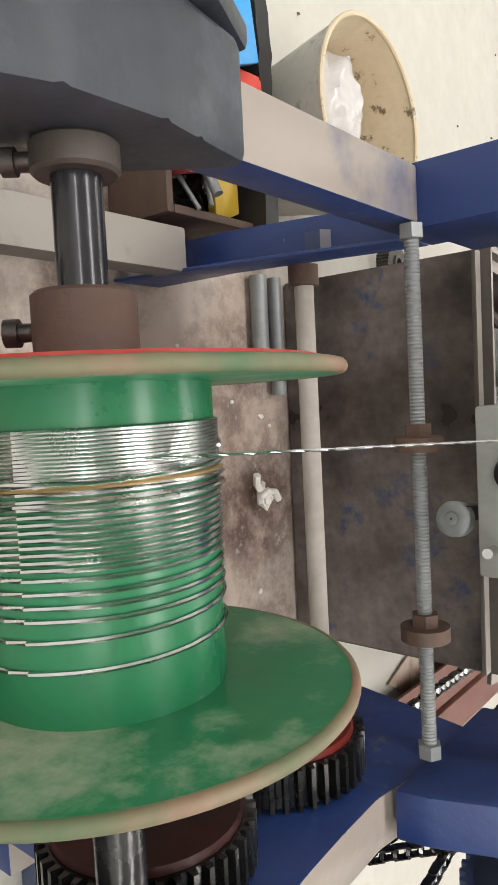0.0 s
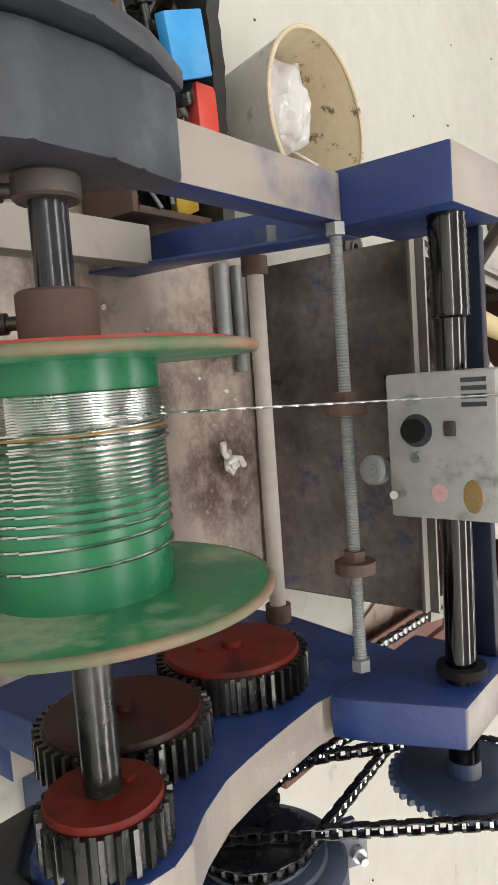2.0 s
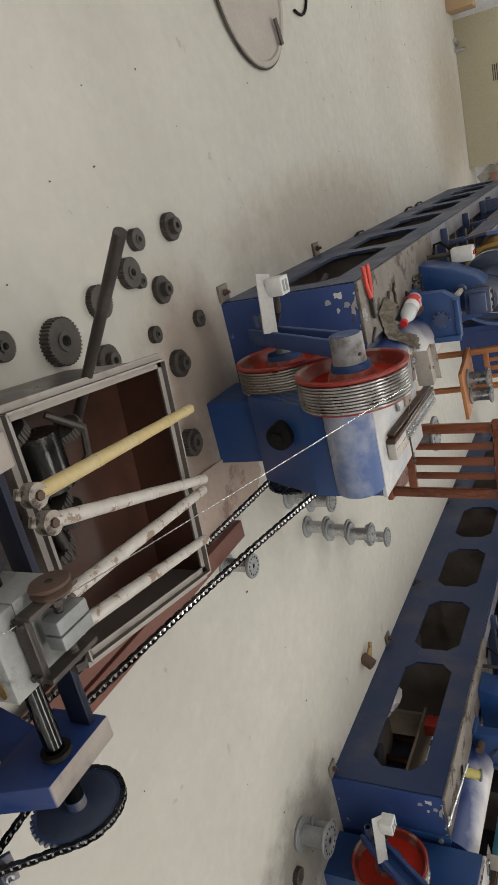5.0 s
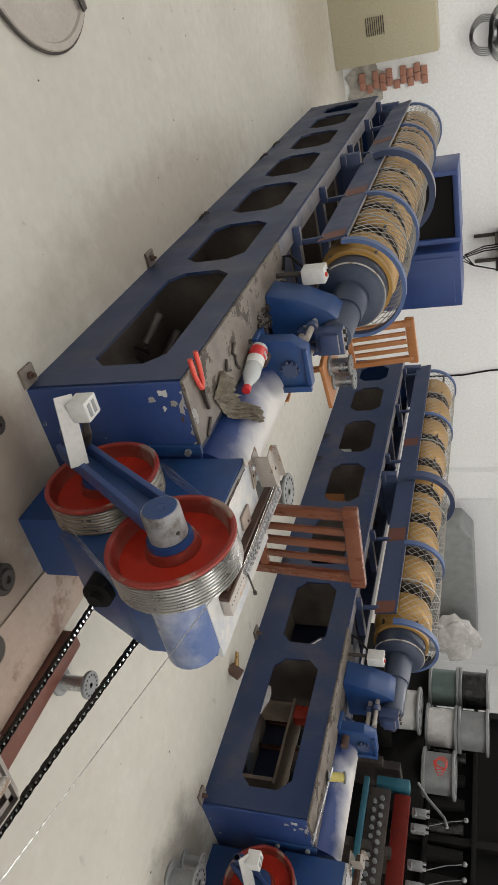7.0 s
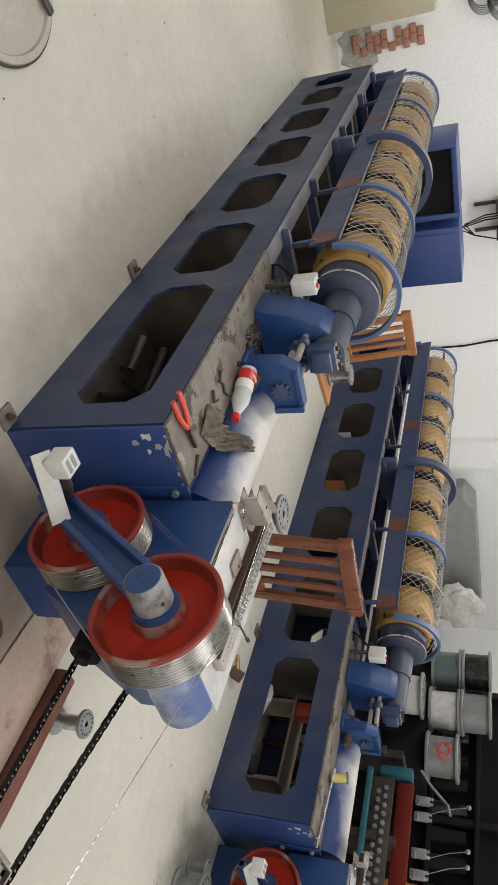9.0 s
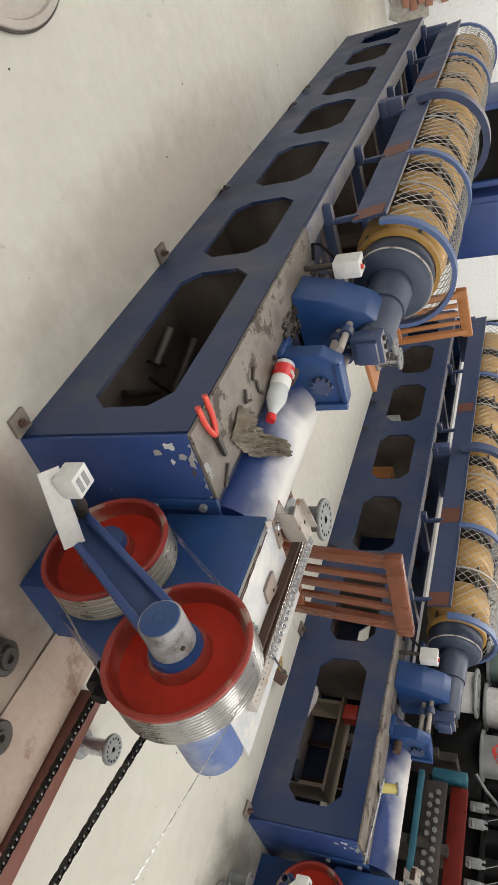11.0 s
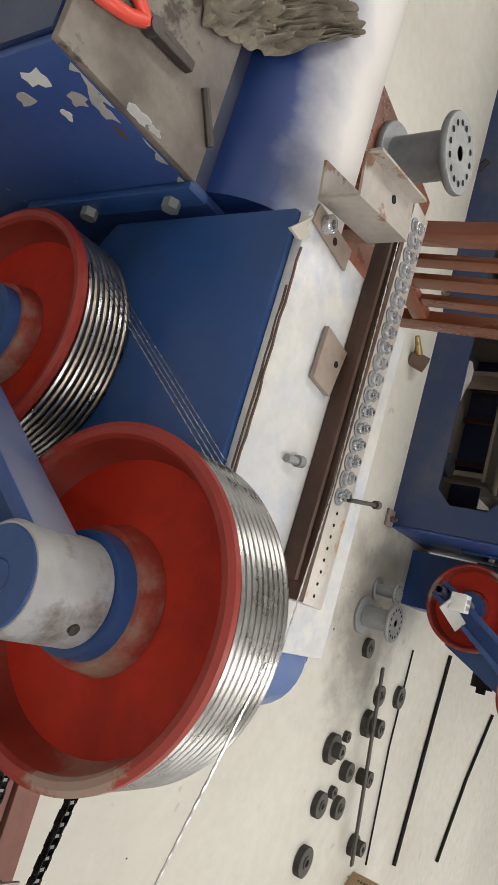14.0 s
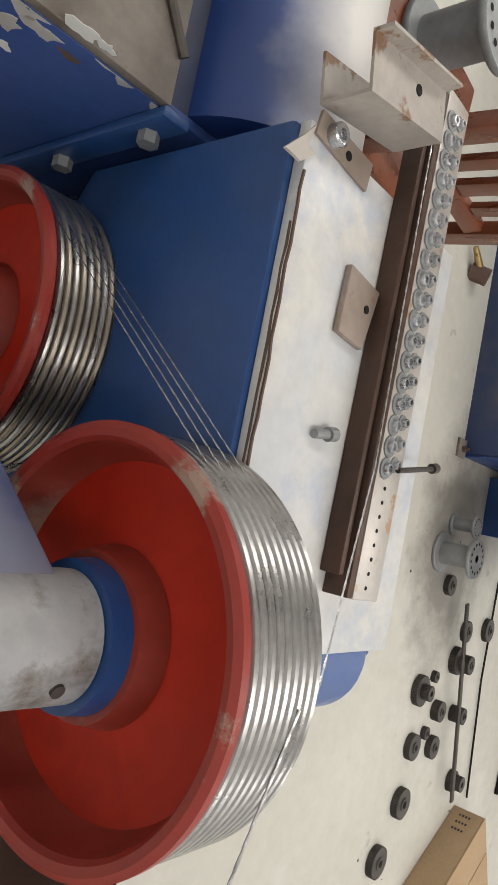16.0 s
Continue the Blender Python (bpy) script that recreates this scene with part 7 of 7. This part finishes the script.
    tube(bm, [(4.05, 4.2, 0.82), (4.06, 4.12, 0.88), (4.06, 4.02, 0.98), (4.05, 3.96, 1.0)], 0.009, 8)
    part("bent_pipe", bm, "steel_dull", s, "bent grey pipe")
    bm = BM()
    for k in range(5):
        tube(bm, [(4.16 + 0.012 * k, 4.42 + (0.03 + 0.006 * k) * math.cos(a) + 0.01 * math.sin(2 * a + k), 0.93 + (0.045 - 0.004 * k) * math.sin(a)) for a in [2 * math.pi * e / 22 for e in range(22)]], 0.0025, 5, True)
    part("red_cable", bm, "red_plastic", s, "tangle of red cable")
    bm = BM()
    box(bm, 4.3, 4.36, 3.6, 3.66, 0.501, 1.2, 0.003)
    part("orange_post", bm, "rack_wood", s, "rusty orange post")
    for y in (3.17, 3.7, 4.2):
        bm = BM()
        box(bm, 3.9, 4.149, y, y + 0.05, 0.0, 0.62)
        box(bm, 3.94, 4.149, y, y + 0.05, 0.62, 0.72)
        part("leg", bm, "dark_iron", s)
    # cardboard box on wall brackets
    bm = BM()
    box(bm, 2.35, 2.72, 8.8, 9.04, 1.332, 1.6, 0.005)
    solid("cardboard_box", bm, "card", (2.53, 8.92, 1.332), "brown cardboard box on a wall bracket", "box")
    wb = thing("wall_bracket", (2.53, 9.05, 1.3), "dark steel wall bracket holding a box and cables", "bracket")
    for x in (2.4, 2.66):
        bm = BM()
        box(bm, x, x + 0.03, 8.75, 9.048, 1.3, 1.331, 0.002)
        box(bm, x, x + 0.03, 9.02, 9.048, 1.1, 1.299, 0.002)
        part("arm", bm, "dark_iron", wb)
    bm = BM()
    for k in range(3):
        tube(bm, [(2.415 + 0.02 * k, 8.74 - 0.008 * k, 1.34), (2.42 + 0.02 * k, 8.74 - 0.008 * k, 1.2), (2.5 + 0.02 * k, 8.78, 1.02 - 0.03 * k), (2.62, 8.78, 1.1), (2.675, 8.74, 1.34)], 0.007, 6)
    part("hung_cable", bm, "black", wb, "loops of black cable")
    bm = BM()
    tube(bm, [(-0.38 + 0.09 * math.cos(a) + 0.02 * math.sin(3 * a), 4.62 + 0.2 * math.sin(a), 0.008) for a in [2 * math.pi * i / 40 for i in range(34)]], 0.007, 6)
    solid("cable_loop", bm, "black", (-0.3, 4.6, 0), "loop of black cable on the floor", "cable")
    # duct and tarpaulin by the wall
    bm = BM()
    prism(bm, [(5.85, 0.0), (8.1, 0.0), (8.15, 0.8), (7.95, 0.98), (6.0, 0.98), (5.8, 0.85)], 8.5, 8.9, "y", 0.03)
    solid("grey_duct", bm, "steel_dull", (7.3, 8.7, 0), "large grey sheet metal duct by the wall", "duct")
    bm = BM()
    blob(bm, (7.6, 8.34, 0.72), 0.42, (0.9, 0.3, 0.72), 0.35, 4, 4)
    solid("white_sacking", bm, "bag", (7.6, 8.34, 0.4), "white plastic sacking hung over the duct", "sacking")
    # cardboard box by the second machine
    cb = thing("cardboard_box", (3.299, 1.779, 0), "brown cardboard box with dark printing on its side, closed", "box")
    q = pose(3.299, 1.779, 0, 0, 0, 27.8)
    bm = BM()
    box(bm, -0.22, 0.22, -0.16, 0.16, 0.0, 0.12, 0.004, q)
    part("carton", bm, "card", cb)
    for y0, y1 in ((-0.16, -0.003), (0.003, 0.16)):
        bm = BM()
        box(bm, -0.22, 0.22, y0, y1, 0.1205, 0.1235, 0.001, q)
        part("flap", bm, "card", cb)
    # printing on the side that faces the machine: two signs and two bars of small print
    for k, text in enumerate(("\u516c", "\u65a4")):
        cu = bpy.data.curves.new("print_sign", "FONT")
        cu.body, cu.size, cu.extrude = text, 0.05, 0.0004
        tmp = bpy.data.objects.new("print_sign", cu)
        me = bpy.data.meshes.new_from_object(tmp)
        bpy.data.objects.remove(tmp)
        me.materials.append(M["dark_iron"])
        ob = new("print_sign", me)
        ob.parent = cb
        ob.matrix_world = q @ Matrix.Translation((0.06 - 0.06 * k, 0.1607, 0.035)) @ Matrix.Rotation(radians(180), 4, "Z") @ Matrix.Rotation(radians(90), 4, "X")
    bm = BM()
    for k in range(3):
        for j in range(4):
            box(bm, 0.18 - 0.035 * k, 0.19 - 0.035 * k, 0.1603, 0.161, 0.035 + 0.012 * j, 0.042 + 0.012 * j, 0, q)
    part("print_bars", bm, "dark_iron", cb, "dark printed bars")
    # floor cables and bars between the machines
    for pts, r, mat in (([(3.49, 2.9, 0.008), (3.47, 2.5, 0.008), (3.516, 2.034, 0.008)], 0.004, "black"), ([(4.02, 2.92, 0.01), (3.95, 2.5, 0.01), (3.87, 1.98, 0.01)], 0.009, "black"), ([(5.1, 2.65, 0.01), (4.8, 2.3, 0.01), (4.55, 1.9, 0.01)], 0.009, "black")):
        bm = BM()
        tube(bm, pts, r, 8)
        solid("floor_cable", bm, mat, pts[0], "black cable lying on the floor", "cable", "floor cables")
    bm = BM()
    bar(bm, (3.085, 2.81, 0.052), (3.24, 2.09, 0.052), 0.022, 0.008, 0.001)
    solid("flat_bar", bm, "dark_iron", (3.17, 2.82, 0.014), "flat dark steel bar lying on the floor", "bar")
    # bolt standing on the floor, big lid and cable loop on the floor to the other side
    b = thing("swivel_foot", (2.75, 3.95, 0), "small brassy swivel foot lying on the floor", "foot")
    bm = BM()
    rod(bm, (2.71, 3.99, 0.03), (2.775, 3.93, 0.03), 0.009, 0.015, seg=14)
    part("stem", bm, "copper", b)
    bm = BM()
    rod(bm, (2.765, 3.93, 0.0), (2.79, 3.91, 0.055), 0.03, seg=20)
    part("pad", bm, "rust", b)
    bm = BM()
    lathe(bm, [(0, 0.001), (0, 0.315), (0.014, 0.32), (0.022, 0.315), (0.022, 0.295), (0.014, 0.29), (0.014, 0.001)], 64, Matrix.Translation((-0.345, 4.13, 0)) @ Matrix.Rotation(radians(-90), 4, "Y"))
    lid = thing("round_lid", (-0.345, 4.13, 0), "large round dusty lid with a dark rim lying on the floor", "lid")
    part("plate", bm, "pale_pipe", lid)
    bm = BM()
    tube(bm, [(-0.345 + 0.32 * math.cos(a), 4.13 + 0.32 * math.sin(a), 0.012) for a in [2 * math.pi * i / 72 for i in range(72)]], 0.006, 8, True)
    part("rim_wire", bm, "dark_iron", lid, "dark wire rim")
    bm = BM()
    bar(bm, (-0.222, 4.306, 0.03), (-0.123, 4.339, 0.03), 0.03, 0.008, 0.002)
    solid("iron_strip", bm, "dark_iron", (-0.3, 4.1, 0.02), "dark iron strip lying on the lid", "strip")
    # white rope scrap and rods under the winder
    bm = BM()
    rnd = random.Random(6)
    for k in range(4):
        p = Vector((0.985, 1.905, 0.012))
        pts = [p]
        for i in range(5):
            p = p + Vector((rnd.uniform(-0.02, 0.02), rnd.uniform(-0.012, 0.012), rnd.uniform(-0.004, 0.008)))
            p.z = max(p.z, 0.006)
            pts.append(p)
        tube(bm, pts, 0.005, 6)
    solid("rope_scrap", bm, "thread", (0.985, 1.905, 0), "white knotted rope scrap on the dirty floor", "rope")
    for y, r in ((1.916, 0.012), (1.953, 0.0095)):
        bm = BM()
        rod(bm, (0.69, y, 0.015), (0.825 if y < 1.93 else 0.855, y, 0.015), r, seg=20)
        rod(bm, (0.818 if y < 1.93 else 0.84, y, 0.015), (0.83 if y < 1.93 else 0.856, y, 0.015), r * 1.15, seg=20)
        solid("steel_tube", bm, "steel_dull", (0.72, y, 0.004), "short bright steel tube lying on the floor", "tube", "tubes under the winder")
    for k in range(26):
        x, y = rnd.uniform(0.74, 1.14), rnd.uniform(1.5, 1.95)
        bm = BM()
        blob(bm, (x, y, 0.003), rnd.uniform(0.002, 0.005), (1, 1, 0.8), 0.4, 5, 1)
        solid("paint_flake", bm, "thread", (x, y, 0), "white paint flake on the dirty floor", "flake", "flakes under the winder")


beyond()


def floor_specks():
    """Crumbs of swarf and dirt over the open floor."""
    rnd = random.Random(77)
    bm = BM()
    for k in range(60):
        x, y = rnd.uniform(-0.6, 0.65), rnd.uniform(1.6, 7.5)
        if k % 3 == 0:
            x, y = rnd.uniform(1.6, 3.9), rnd.uniform(1.7, 3.3)
        blob(bm, (x, y, 0.002), rnd.uniform(0.0015, 0.004), (1, rnd.uniform(0.5, 2), 0.6), 0.4, 5, 1)
    solid("swarf_crumbs", bm, "loose_gear", (1, 3, 0), "dark crumbs of swarf and dirt on the floor", "swarf", kind="stuff")


floor_specks()


# ---------- motion ----------
def turning(ob, rate, start=0.0):
    """Rows that turn a thing round its own x axis at rate degrees a second, for 16 s."""
    at = ob.location.copy()
    return [(0.4 * k, Matrix.Translation(at) @ Matrix.Rotation(radians(start + rate * 0.4 * k), 4, "X")) for k in range(41)]


def motions():
    walk(spool_ob, turning(spool_ob, 180.0))
    walk(gear_obs[2], turning(gear_obs[2], 180.0))
    walk(gear_obs[1], turning(gear_obs[1], -180.0 * 26 / 43, 4))
    walk(gear_obs[0], turning(gear_obs[0], 180.0 * 26 / 44))
    walk(spr_ob, turning(spr_ob, 60.0))
    walk(spr2_ob, turning(spr2_ob, 60.0 * 38 / 26))
    walk(wheel_a, turning(wheel_a, 68.0))
    walk(wheel_b, turning(wheel_b, 68.0))


motions()
